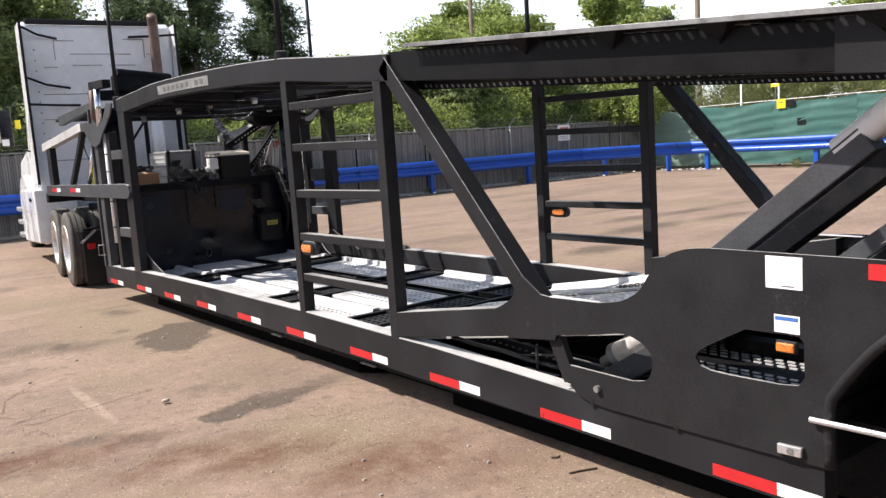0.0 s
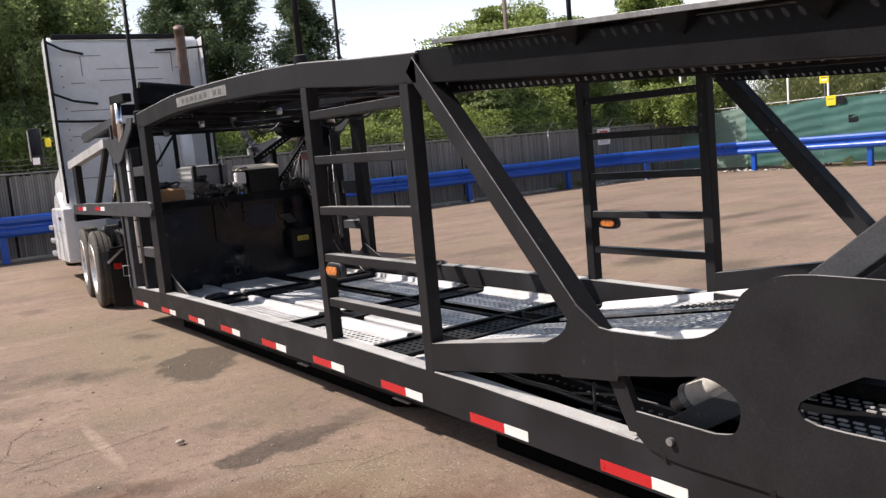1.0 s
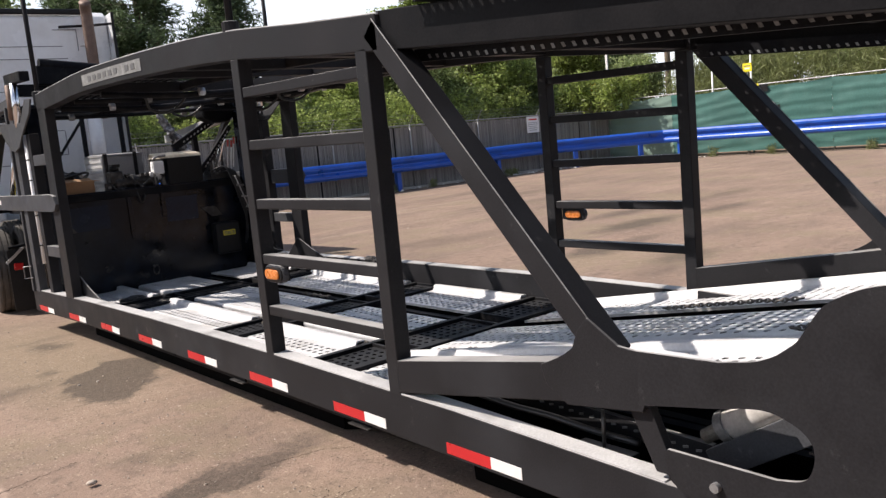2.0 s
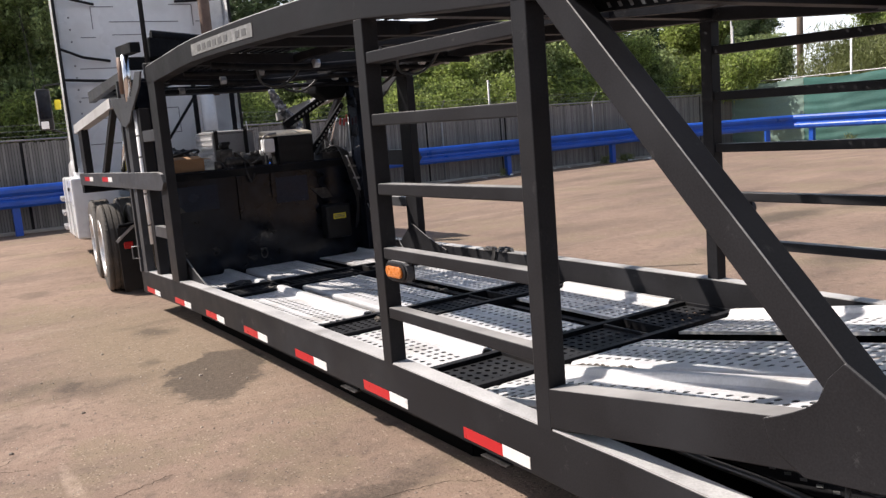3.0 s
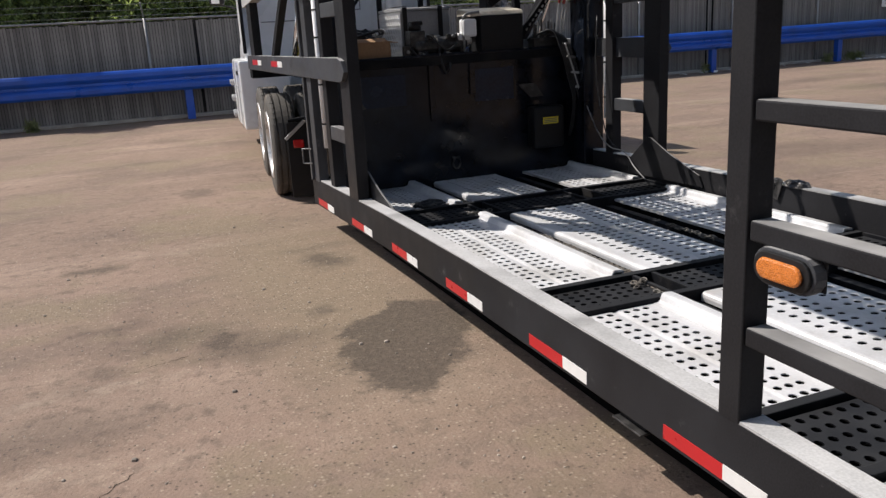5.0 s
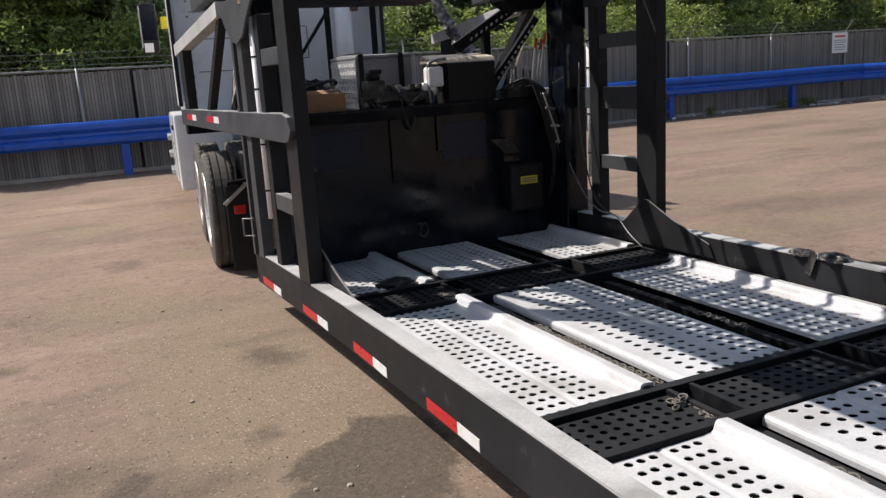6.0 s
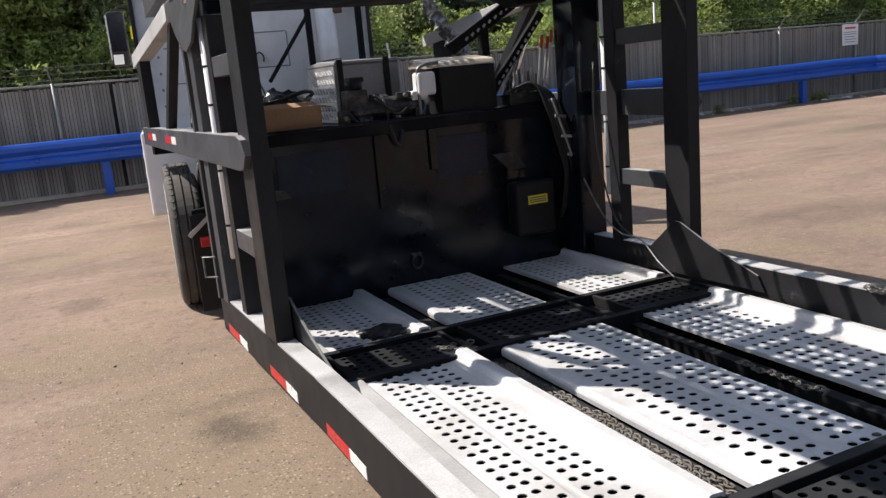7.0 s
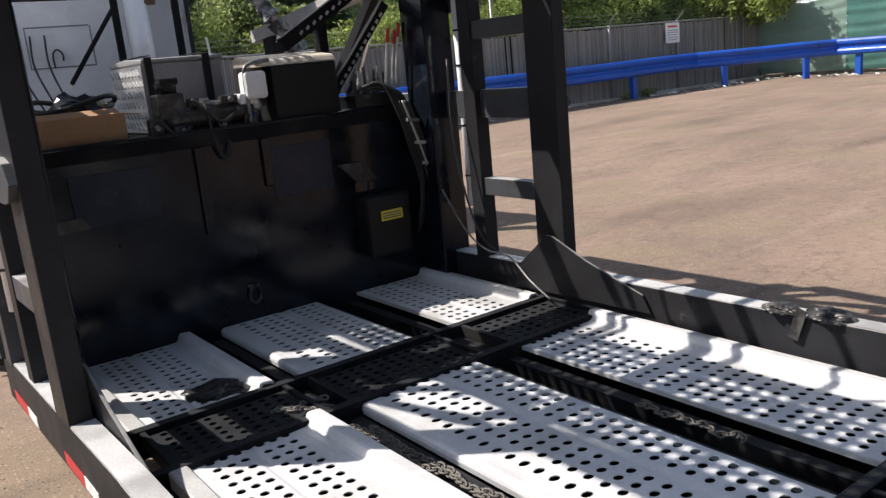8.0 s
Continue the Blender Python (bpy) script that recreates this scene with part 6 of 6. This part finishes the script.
def fence_front():
    fence = thing("slatted_fence", (6, FY, 0), "dark chain-link fence with grey-brown privacy slats", "fence")
    xs = [-0.66 + 3.08 * i for i in range(-7, 9)]
    for i, x in enumerate(xs):
        post = part("fence_post", bm_tube([(x, FY - 0.05, 0), (x, FY - 0.05, 2.12)], 0.03, 8), GALV, fence, smooth=True)
        part("wire_arm", bm_tube([(x, FY - 0.05, 2.10), (x - 0.05, FY - 0.36, 2.42)], 0.016, 6), GALV, post)
    part("top_rail", bm_tube([(-22, FY - 0.04, 2.09), (GX, FY - 0.04, 2.09)], 0.022, 8), GALV, fence)
    random.seed(21)
    bm = bmesh.new()
    x = -22.0
    while x < GX:
        w = 0.052
        lean, top = random.uniform(-0.006, 0.006), 2.05 + random.uniform(-0.03, 0.01)
        if random.random() > 0.015:
            bm_box(x, x + w, FY + lean, FY + lean + 0.008, 0.03, top, bm)
        x += 0.060
    tagged(part("privacy_slats", bm, SLAT, fence, "grey-brown plastic privacy slats"), kind="stuff")
    wires = bmesh.new()
    for k in range(3):
        pts = [(x, FY - 0.12 - 0.11 * k, 2.18 + 0.11 * k + random.uniform(-0.015, 0.015)) for x in np.arange(-22, GX, 1.5)]
        bm_tube(pts, 0.005, 4, wires)
    part("barbed_wire", wires, GALV, fence)
    part("kerb_edge", bm_box(-22, GX, FY - 0.16, FY + 0.16, 0.0, 0.07), KERB, fence, "pale concrete strip", 0.01)
    part("backing_mesh", bm_box(-22, GX, FY + 0.03, FY + 0.036, 0.02, 2.05), BLACK_MATT, fence)


fence_front()


def guardrail(a, b, label, joints, posts):
    """A blue two-humped guardrail with square posts; joints and posts in metres from a."""
    a, b = Vector(a), Vector(b)
    d = (b - a).normalized()
    side = Vector((d.y, -d.x, 0))
    rail = thing("guardrail", a, label, "guardrail", "blue guardrails")
    zs = [(0.62, 0.0), (0.635, 0.035), (0.68, 0.075), (0.75, 0.08), (0.79, 0.06), (0.83, 0.012), (0.88, 0.008), (0.92, 0.05), (0.96, 0.078), (1.03, 0.078), (1.08, 0.04), (1.10, 0.0)]
    ends = [0.0, *joints, (b - a).length]
    segs = []
    for i, (s0, s1) in enumerate(zip(ends, ends[1:])):
        p, q = a + d * s0, a + d * s1
        bm = bmesh.new()
        off = 0.006 * (i % 2)
        dip = 0.012 * math.sin(i * 2.3)
        u = [bm.verts.new(p - d * 0.10 + side * (s + off) + Vector((0, 0, z))) for z, s in zs]
        m = [bm.verts.new(p.lerp(q, 0.5) + side * (s + off + dip) + Vector((0, 0, z + dip))) for z, s in zs]
        v = [bm.verts.new(q + d * 0.10 + side * (s + off) + Vector((0, 0, z))) for z, s in zs]
        for e, f in ((u, m), (m, v)):
            for k in range(len(zs) - 1):
                bm.faces.new((e[k], f[k], f[k + 1], e[k + 1]))
        bmesh.ops.solidify(bm, geom=bm.faces[:], thickness=0.004)
        segs.append(part("rail_beam", bm, BLUE, rail))
        for z in (0.72, 0.85, 0.99):
            part("bolt", bm_tube([q - d * 0.05 + side * 0.0 + Vector((0, 0, z)), q - d * 0.05 + side * 0.095 + Vector((0, 0, z))], 0.014, 6), BLUE, segs[-1])
    for s0 in posts:
        c = a + d * s0
        post = part("rail_post", bm_beam(c - side * 0.10, c - side * 0.10 + Vector((0, 0, 0.98)), 0.16, 0.16, d), BLUE, rail, bevel=0.01)
        part("spacer", bm_beam(c - side * 0.02 + Vector((0, 0, 0.7)), c - side * 0.02 + Vector((0, 0, 1.0)), 0.10, 0.06, d), BLUE, post)
    return rail


guardrail((-20.0, FY - 0.62, 0), (21.0, FY - 0.62, 0), "blue painted corrugated guardrail along the slatted fence", [4.2 * i for i in range(1, 10)], [3.5, 7.5, 11.7, 16.0, 20.0, 24.5, 29.0, 33.7, 38.2])
guardrail((21.0, FY - 0.62, 0), (GX - 0.9, FY - 3.2, 0), "blue painted corrugated guardrail across the yard corner", [2.1], [0.9, 3.4])
guardrail((GX - 0.9, FY - 3.2, 0), (GX - 0.9, -14.0, 0), "blue painted corrugated guardrail along the green screen", [4.3 * i for i in range(1, 8)], [0.65 + 4.3 * i for i in range(8)])


def fence_side():
    fence = thing("screened_fence", (GX, 5, 0), "chain-link fence hung with green windscreen mesh", "fence")
    ys = [FY - 3.05 * i for i in range(13)]
    for i, y in enumerate(ys):
        part("fence_post", bm_tube([(GX + 0.06, y, 0), (GX + 0.06, y, 2.45 + (2.6 if i == 0 else 0.0))], 0.035, 8), GALV, fence, smooth=True)
    part("top_rail", bm_tube([(GX + 0.05, FY, 2.42), (GX + 0.05, ys[-1], 2.42)], 0.022, 8), GALV, fence)
    random.seed(31)
    for i in range(12):
        y0, y1 = ys[i], ys[i + 1]
        bm = bmesh.new()
        rows = []
        for a in range(13):
            t = a / 12
            y = y0 + (y1 - y0) * t
            sag = 0.10 * math.sin(math.pi * t) * (0.5 + random.random() * 0.5)
            column = []
            for b in range(29):
                f = b / 28
                wrinkle = 0.016 * math.sin(f * 41 + 2.6 * math.sin(t * 4 + i) + i) + 0.010 * math.sin(f * 67 - t * 5 + 2 * i)
                column.append(bm.verts.new((GX - 0.03 - 0.06 * math.sin(math.pi * t) * math.sin(math.pi * f) + wrinkle + random.uniform(-0.004, 0.004), y, 0.12 + (2.27 - sag) * f)))
            rows.append(column)
        for p, q in zip(rows, rows[1:]):
            for b in range(28):
                bm.faces.new((p[b], q[b], q[b + 1], p[b + 1]))
        part("windscreen", bm, GREY_SCREEN if i == 0 else GREEN_SCREEN, fence, "faded grey-green mesh" if i == 0 else "green windscreen mesh", smooth=True)


fence_side()


def flat_sign(name, label, x, y, z, w, h, facing, mat, lines=(), group=""):
    """A thin sign board with plain bars for its small print; facing: -y or -x."""
    s = thing(name, (x, y, z), label, "sign", group)

    def slab(a0, a1, z0, z1, d0, d1, m, nm):
        bm = bm_box(x + a0, x + a1, y - d1, y - d0, z + z0, z + z1) if facing == "y" else bm_box(x - d1, x - d0, y + a0, y + a1, z + z0, z + z1)
        part(nm, bm, m, s)

    slab(-w / 2, w / 2, -h / 2, h / 2, 0.0, 0.006, mat, "board")
    if z > 2.5:
        part("sign_post", bm_tube([(x, y + 0.02, 0.0), (x, y + 0.02, z + h / 2)] if facing == "y" else [(x + 0.02, y, 0.0), (x + 0.02, y, z + h / 2)], 0.018, 8), GALV, s)
    else:
        for a in (-0.4, 0.4):
            part("sign_tie", bm_tube([(x + a * w, y - 0.003, z + 0.4 * h), (x + a * w, FY + 0.02, z + 0.4 * h)] if facing == "y" else [(x - 0.003, y + a * w, z + 0.4 * h), (GX + 0.06, y + a * w, z + 0.4 * h)], 0.004, 6), GALV, s)
    for a0, a1, z0, z1, m in lines:
        slab(a0 * w, a1 * w, z0 * h, z1 * h, 0.0062, 0.008, m, "print_bar")
    return s


flat_sign("notice_sign", "white notice board with red and black print on the fence", 20.63, FY - 0.075, 1.76, 0.66, 0.60, "y", PAPER,
          [(-0.34, 0.34, 0.27, 0.36, RED_INK), (-0.38, 0.38, 0.10, 0.14, GREY_INK), (-0.38, 0.38, 0.0, 0.04, GREY_INK), (-0.38, 0.30, -0.12, -0.08, GREY_INK), (-0.34, 0.36, -0.24, -0.20, GREY_INK), (-0.30, 0.30, -0.36, -0.32, GREY_INK)])
flat_sign("yellow_sign", "small yellow square sign on the green screen", GX - 0.085, 16.28, 2.28, 0.34, 0.34, "x", YELLOW, [(-0.3, 0.3, 0.1, 0.18, INK)], "yellow signs")
flat_sign("yellow_sign", "small pale yellow sign hung above the green screen", GX + 0.12, 16.62, 3.06, 0.34, 0.30, "x", YELLOW, [(-0.35, 0.35, 0.12, 0.22, INK), (-0.3, 0.3, -0.2, -0.05, PAPER)], "yellow signs")
flat_sign("yellow_sign", "small orange-yellow sign on the fence corner wires", 24.3, FY - 0.1, 3.0, 0.36, 0.34, "y", ORANGE_SIGN, [(-0.2, 0.2, -0.25, 0.25, INK)], "yellow signs")
flat_sign("dark_patch_sign", "small dark square panel on the green screen", GX - 0.085, 15.92, 2.27, 0.30, 0.26, "x", BLACK_PLASTIC, (), "dark panels")
flat_sign("dark_patch_sign", "small dark square panel on the green screen", GX - 0.085, 15.52, 1.60, 0.32, 0.26, "x", BLACK_PLASTIC, (), "dark panels")


# ---- trees and growth ----
def leaf_cloud(centres, count, size, spread, seed, flat_leaf=0.0, aspect=0.5):
    """Many small leaves scattered round clump centres, as one mesh."""
    rng = np.random.default_rng(seed)
    centres = np.array(centres, float)
    which = rng.integers(0, len(centres), count)
    pos = centres[which, :3] + np.clip(rng.normal(0, 1, (count, 3)), -1.35, 1.35) * spread * centres[which, 3:4]
    d = rng.normal(0, 1, (count, 3))
    d[:, 2] = d[:, 2] * (1 - flat_leaf) - flat_leaf * 0.4
    d /= np.linalg.norm(d, axis=1, keepdims=True)
    s = np.cross(d, rng.normal(0, 1, (count, 3)))
    s /= np.linalg.norm(s, axis=1, keepdims=True) + 1e-9
    length = size * rng.uniform(0.6, 1.3, (count, 1))
    v = np.stack([pos - s * length * aspect * 0.5, pos + d * length, pos + s * length * aspect * 0.5], 1).reshape(-1, 3)
    f = np.arange(count * 3).reshape(-1, 3)
    me = bpy.data.meshes.new("crown")
    me.from_pydata(v.tolist(), [], f.tolist())
    return me


def conifer(height, seed):
    random.seed(seed)
    t = thing("pine_tree", (0, 0, 0), "tall dark pine tree behind the fence", "tree", "pines behind the fence")
    trunk = part("trunk", bm_tube([(0, 0, 0), (0.05, 0, height * 0.5), (0, 0.05, height * 0.97)], 0.22, 8, taper=[1, 0.6, 0.12]), BARK, t)
    clumps, limbs = [], bmesh.new()
    z = height * 0.10
    while z < height * 0.98:
        reach = (height - z) * 0.27 * random.uniform(0.6, 1.25) + 0.55
        for _ in range(5):
            a = random.uniform(0, 2 * math.pi)
            r = reach * random.uniform(0.65, 1.1)
            tip = (r * math.cos(a), r * math.sin(a), z + r * random.uniform(-0.05, 0.25))
            bm_tube([(0, 0, z), tip], 0.035, 4, limbs, False, [1, 0.3])
            for k in range(4):
                f = 0.35 + 0.22 * k
                clumps.append((tip[0] * f, tip[1] * f, z + (tip[2] - z) * f, 0.34 + 0.10 * random.random()))
        z += 0.42
    tagged(part("bough", limbs, BARK, trunk), kind="stuff")
    me = leaf_cloud(clumps, 46000, 0.22, 0.55, seed, 0.3, 0.24)
    me.materials.append(PINE)
    attach(new("crown", me), t, "dark green needles")
    return t


def broadleaf(height, width, seed, mat, label, count=70000, leaf=0.125, boughs=34):
    random.seed(seed)
    t = thing("broadleaf_tree", (0, 0, 0), label, "tree", "broadleaf trees behind the fence")
    trunk = part("trunk", bm_tube([(0, 0, 0), (0.1, 0.05, height * 0.3), (0.0, 0.1, height * 0.62)], 0.16, 8, taper=[1, 0.7, 0.3]), BARK, t)
    limbs, clumps = bmesh.new(), []
    for _ in range(boughs):
        a, u = random.uniform(0, 2 * math.pi), random.random()
        r = width * 0.5 * math.sqrt(random.random()) * (1.0 - 0.45 * u)
        tip = (r * math.cos(a), r * math.sin(a), height * (0.16 + 0.80 * u))
        base = (0, 0.05, min(height * 0.6, tip[2] * 0.6))
        bm_tube([base, ((base[0] + tip[0]) / 2, (base[1] + tip[1]) / 2, (base[2] + tip[2]) / 2 + 0.15), tip], 0.04, 4, limbs, False, [1, 0.6, 0.2])
        clumps += [(tip[0] + random.uniform(-0.4, 0.4), tip[1] + random.uniform(-0.4, 0.4), tip[2] + random.uniform(-0.4, 0.3), random.uniform(0.35, 0.75)) for _ in range(3)]
    tagged(part("bough", limbs, BARK, trunk), kind="stuff")
    me = leaf_cloud(clumps, count, leaf, 0.72, seed, 0.25, 0.75)
    me.materials.append(mat)
    attach(new("crown", me), t, "green leaves")
    return t


pines = [conifer(11.0, 41), conifer(9.0, 42)]
pines[0].matrix_basis = pose(8.8, 29.5, 0)
pines[1].matrix_basis = pose(12.6, 31.0, 0, 0, 0, 50)
for x, y, s, k in ((7.3, 31.0, 0.95, 1), (1.0, 32.5, 0.85, 0), (-3.5, 29.5, 0.9, 0), (8.6, 33.5, 0.92, 0), (29.5, 31.0, 0.70, 1), (33, 27, 0.66, 0), (36, 22, 0.62, 1)):
    c = copy_thing(pines[k], pose(x, y, 0, 0, 0, x * 40))
    c.scale = (s, s, s)
trees = [broadleaf(6.0, 5.0, 51, LEAF, "bright green leafy tree behind the fence"), broadleaf(5.0, 5.5, 52, LEAF_DARK, "dark green leafy tree behind the fence"), broadleaf(7.0, 5.5, 53, LEAF, "tall green leafy tree behind the fence"), broadleaf(8.6, 8.4, 54, LEAF_DARK, "large dark green tree behind the fence", 150000, 0.11, 70)]
trees[0].matrix_basis = pose(15.0, 27.5, 0)
trees[0].scale = (0.85, 0.85, 0.64)
trees[1].matrix_basis = pose(18.5, 26.5, 0)
trees[2].matrix_basis = pose(-1.8, 27.0, 0)
trees[3].matrix_basis = pose(1.6, 28.2, 0)
for x, y, s, k in ((-3.6, 28.6, 0.95, 3), (4.4, 28.6, 1.22, 1), (2.4, 31.5, 1.3, 0), (-5.5, 26.5, 0.95, 2), (21.8, 26.8, 0.95, 2), (25.5, 27.0, 0.9, 1), (16.8, 30.5, 0.85, 0), (20.5, 31, 1.12, 0), (28.5, 24.5, 0.8, 1), (30.5, 19.5, 0.8, 2), (31.5, 15.0, 0.75, 1), (12.0, 26.5, 0.62, 1), (7.5, 26.2, 0.7, 1), (33, 10.5, 0.85, 2), (24.0, 32.0, 1.0, 0), (18.6, 35.0, 0.95, 0), (30.0, 38.0, 1.4, 2), (36.0, 32.0, 1.4, 2), (40.0, 19.0, 1.3, 2), (-6.5, 31.0, 1.5, 2)):
    c = copy_thing(trees[k], pose(x, y, 0, 0, 0, x * 67))
    c.scale = (s, s, s)


def growth(name, label, centres, count, size, mat, seed, aspect=0.5, upright=0.0):
    me = leaf_cloud(centres, count, size, 0.55, seed, -upright if upright else 0.1, aspect)
    me.name = name
    me.materials.append(mat)
    tagged(new(name, me), label, "plants", kind="stuff")


random.seed(61)
growth("weeds", "tall pale weeds on the bank behind the green screen", [(GX + random.uniform(1.1, 3.4), random.uniform(4, 21), random.uniform(1.9, 3.9), 0.55) for _ in range(220)], 42000, 0.34, LEAF_GRASS, 62, 0.10, 0.6)
growth("vines", "green vines tumbling over the fence corner", [(GX - random.uniform(-0.8, 1.8), FY + random.uniform(-1.5, 1.2), random.uniform(2.0, 3.4), 0.40) for _ in range(70)], 12000, 0.16, LEAF, 63)
growth("shrubs", "low dark shrubs behind the slatted fence", [(random.uniform(-16, 24), FY + random.uniform(1.0, 2.2), random.uniform(0.8, 3.0), 0.5) for _ in range(260)], 80000, 0.11, LEAF, 64)
growth("weed_tufts", "small dry weed tufts along the kerb", [(x, FY - 0.45, 0.10, 0.14) for x in (13.6, 15.2, 17.9, 18.8, 19.1, -3.1, 6.0)] + [(GX - 0.7, y, 0.16, 0.18) for y in (15.4, 17.6, 12.1)], 2600, 0.14, LEAF_GRASS, 65, 0.12, 0.6)

for x, y, h, r, word in ((21.6, 29.0, 9.0, 0.12, "weathered wooden utility pole behind the fence"), (27.4, 21.2, 8.0, 0.14, "weathered wooden utility pole behind the fence")):
    pole = thing("utility_pole", (x, y, 0), word, "pole", "utility poles")
    part("pole", bm_tube([(x, y, 0), (x, y, h)], r, 10, taper=[1, 0.75]), WOOD_POLE, pole, smooth=True)
for x, y, h in ((13.72, FY + 0.25, 3.0), (25.3, FY - 0.1, 4.6)):
    pole = thing("metal_pole", (x, y, 0), "thin grey metal pole at the fence", "pole", "metal poles")
    part("pole", bm_tube([(x, y, 0), (x, y, h)], 0.035, 8), GALV, pole, smooth=True)

frame_thing = thing("pipe_frame", (GX + 0.6, 17.5, 0), "white painted pipe frame standing behind the green screen", "pipe frame")
for y in (16.75, 18.3):
    part("upright", bm_tube([(GX + 0.6, y, 0), (GX + 0.6, y, 3.6)], 0.035, 8), PAPER, frame_thing, smooth=True)
part("crossbar", bm_tube([(GX + 0.6, 16.72, 3.6), (GX + 0.6, 18.33, 3.66)], 0.035, 8), PAPER, frame_thing, smooth=True)

# ---- cracks in the asphalt ----
CRACK = material("dark_crack_bottom", (0.075, 0.058, 0.047), 0.95, vary=0.3, specular=0.1)


def crack(nodes, width, seed):
    """A thin dark open crack that wanders through its nodes."""
    random.seed(seed)
    path = curve_through([(x, y, 0.0012) for x, y in nodes], 12)
    bm = bmesh.new()
    last = None
    for i, p in enumerate(path):
        d = (path[min(i + 1, len(path) - 1)] - path[max(i - 1, 0)]).normalized()
        side = Vector((-d.y, d.x, 0))
        mid = p + side * random.uniform(-0.010, 0.010)
        w = width * random.uniform(0.25, 1.0) * (0.4 if i in (0, len(path) - 1) else 1.0)
        pair = (bm.verts.new(mid - side * w / 2), bm.verts.new(mid + side * w / 2))
        if last:
            bm.faces.new((last[0], pair[0], pair[1], last[1]))
        last = pair
    tagged(part("asphalt_crack", bm, CRACK), "thin dark crack in the dusty asphalt", "crack", "cracks in the asphalt", kind="structure")


for k, nodes in enumerate((
        [(-2.27, 6.31), (-2.11, 6.25), (-1.98, 6.30), (-1.91, 6.45), (-1.87, 6.65), (-1.74, 6.84), (-1.57, 6.77)],
        [(-2.30, 6.66), (-2.18, 6.78), (-1.84, 6.81), (-1.62, 7.00)],
        [(-1.98, 6.30), (-1.84, 6.17), (-1.70, 6.24), (-1.53, 6.24)],
        [(-1.91, 6.05), (-1.83, 6.08), (-1.66, 6.07)],
        [(-1.91, 6.00), (-1.77, 5.95), (-1.58, 6.02), (-1.42, 6.03), (-1.21, 6.09), (-0.99, 6.15)],
        [(-2.04, 6.04), (-1.89, 6.07), (-1.65, 6.24)],
        [(-1.93, 5.72), (-1.84, 5.80), (-1.78, 5.56)],
        [(-1.64, 4.65), (-1.58, 4.66), (-1.51, 4.69)],
        [(-0.88, 4.29), (-0.79, 4.34), (-0.72, 4.38)],
        [(-0.75, 4.08), (-0.69, 4.13), (-0.61, 4.19)],
        [(-0.62, 3.94), (-0.52, 3.98), (-0.40, 3.93)],
        [(-0.53, 4.71), (-0.35, 4.60), (-0.28, 4.67)],
        [(-0.35, 5.19), (-0.04, 5.13), (0.10, 5.01)],
        [(-1.61, 8.04), (-1.45, 8.10), (-1.32, 8.13)],
        [(-0.80, 4.86), (-0.62, 4.76), (-0.53, 4.71)],
        [(-0.50, 4.54), (-0.36, 4.55), (-0.17, 4.57)])):
    crack(nodes, 0.008 if k < 5 else 0.006, 80 + k)

# ---- loose stones and litter ----
rock = bmesh.new()
bmesh.ops.create_icosphere(rock, subdivisions=2, radius=0.025)
for v in rock.verts:
    v.co = Vector((v.co.x * 1.15, v.co.y * 0.8, v.co.z * 0.55)) * (1 + 0.12 * noise.noise(v.co * 40)) + Vector((-1.05, 5.70, 0.022))
tagged(part("stone", rock, STONE, None, smooth=True), "single pale rounded stone lying on the asphalt", "stone")
random.seed(71)
pebbles = bmesh.new()
for i in range(2600):
    x, y = random.uniform(-3.6, 0.2), random.uniform(2.0, 12)
    if i % 3 == 0:
        x, y = random.uniform(-8, 24), random.uniform(2, 22)
    if -0.1 < x < 2.7 and y < 21:
        continue
    r = random.uniform(0.002, 0.007) * (1 if random.random() < 0.94 else 2.2)
    bm_lathe([(0.0, r * 0.9), (r * 0.8, r * 0.6), (r, 0.0)], (x, y, 0.0), "z", 5, pebbles)
tagged(part("pebbles", pebbles, STONE), "small loose pebbles scattered on the asphalt", "pebbles", kind="stuff")
litter = bmesh.new()
for i in range(110):
    t = random.random()
    x, y = (GX - random.uniform(0.5, 1.6), random.uniform(17.5, 22)) if i < 55 else ((random.uniform(19, 24.5), FY - random.uniform(0.5, 1.4)) if i < 90 else (random.uniform(12, 19), FY - random.uniform(0.3, 0.8)))
    if i % 4 == 0:
        x, y = random.gauss(19.0 if i % 8 else 22.6, 0.35), FY - 0.55 - random.uniform(0, 0.4)
    a, s = random.uniform(0, 3), random.uniform(0.04, 0.16)
    bm_beam((x, y, 0.02), (x + s * math.cos(a), y + s * math.sin(a), 0.03 + s * 0.2), s * 0.6, 0.012, (0, 0, 1), litter)
tagged(part("litter", litter, LITTER), "pale litter and rubble along the fence foot", "litter", kind="stuff")
for pts in (((-0.05, 2.93), (0.02, 2.905), (0.085, 2.875)), ((0.03, 3.13), (0.055, 3.11), (0.075, 3.115))):
    twig = part("twig", bm_tube(curve_through([(x, y, 0.006) for x, y in pts], 4), 0.005, 6), BARK, None, smooth=True)
    tagged(twig, "short dark dry twig lying on the asphalt", "twig", "twigs on the asphalt")
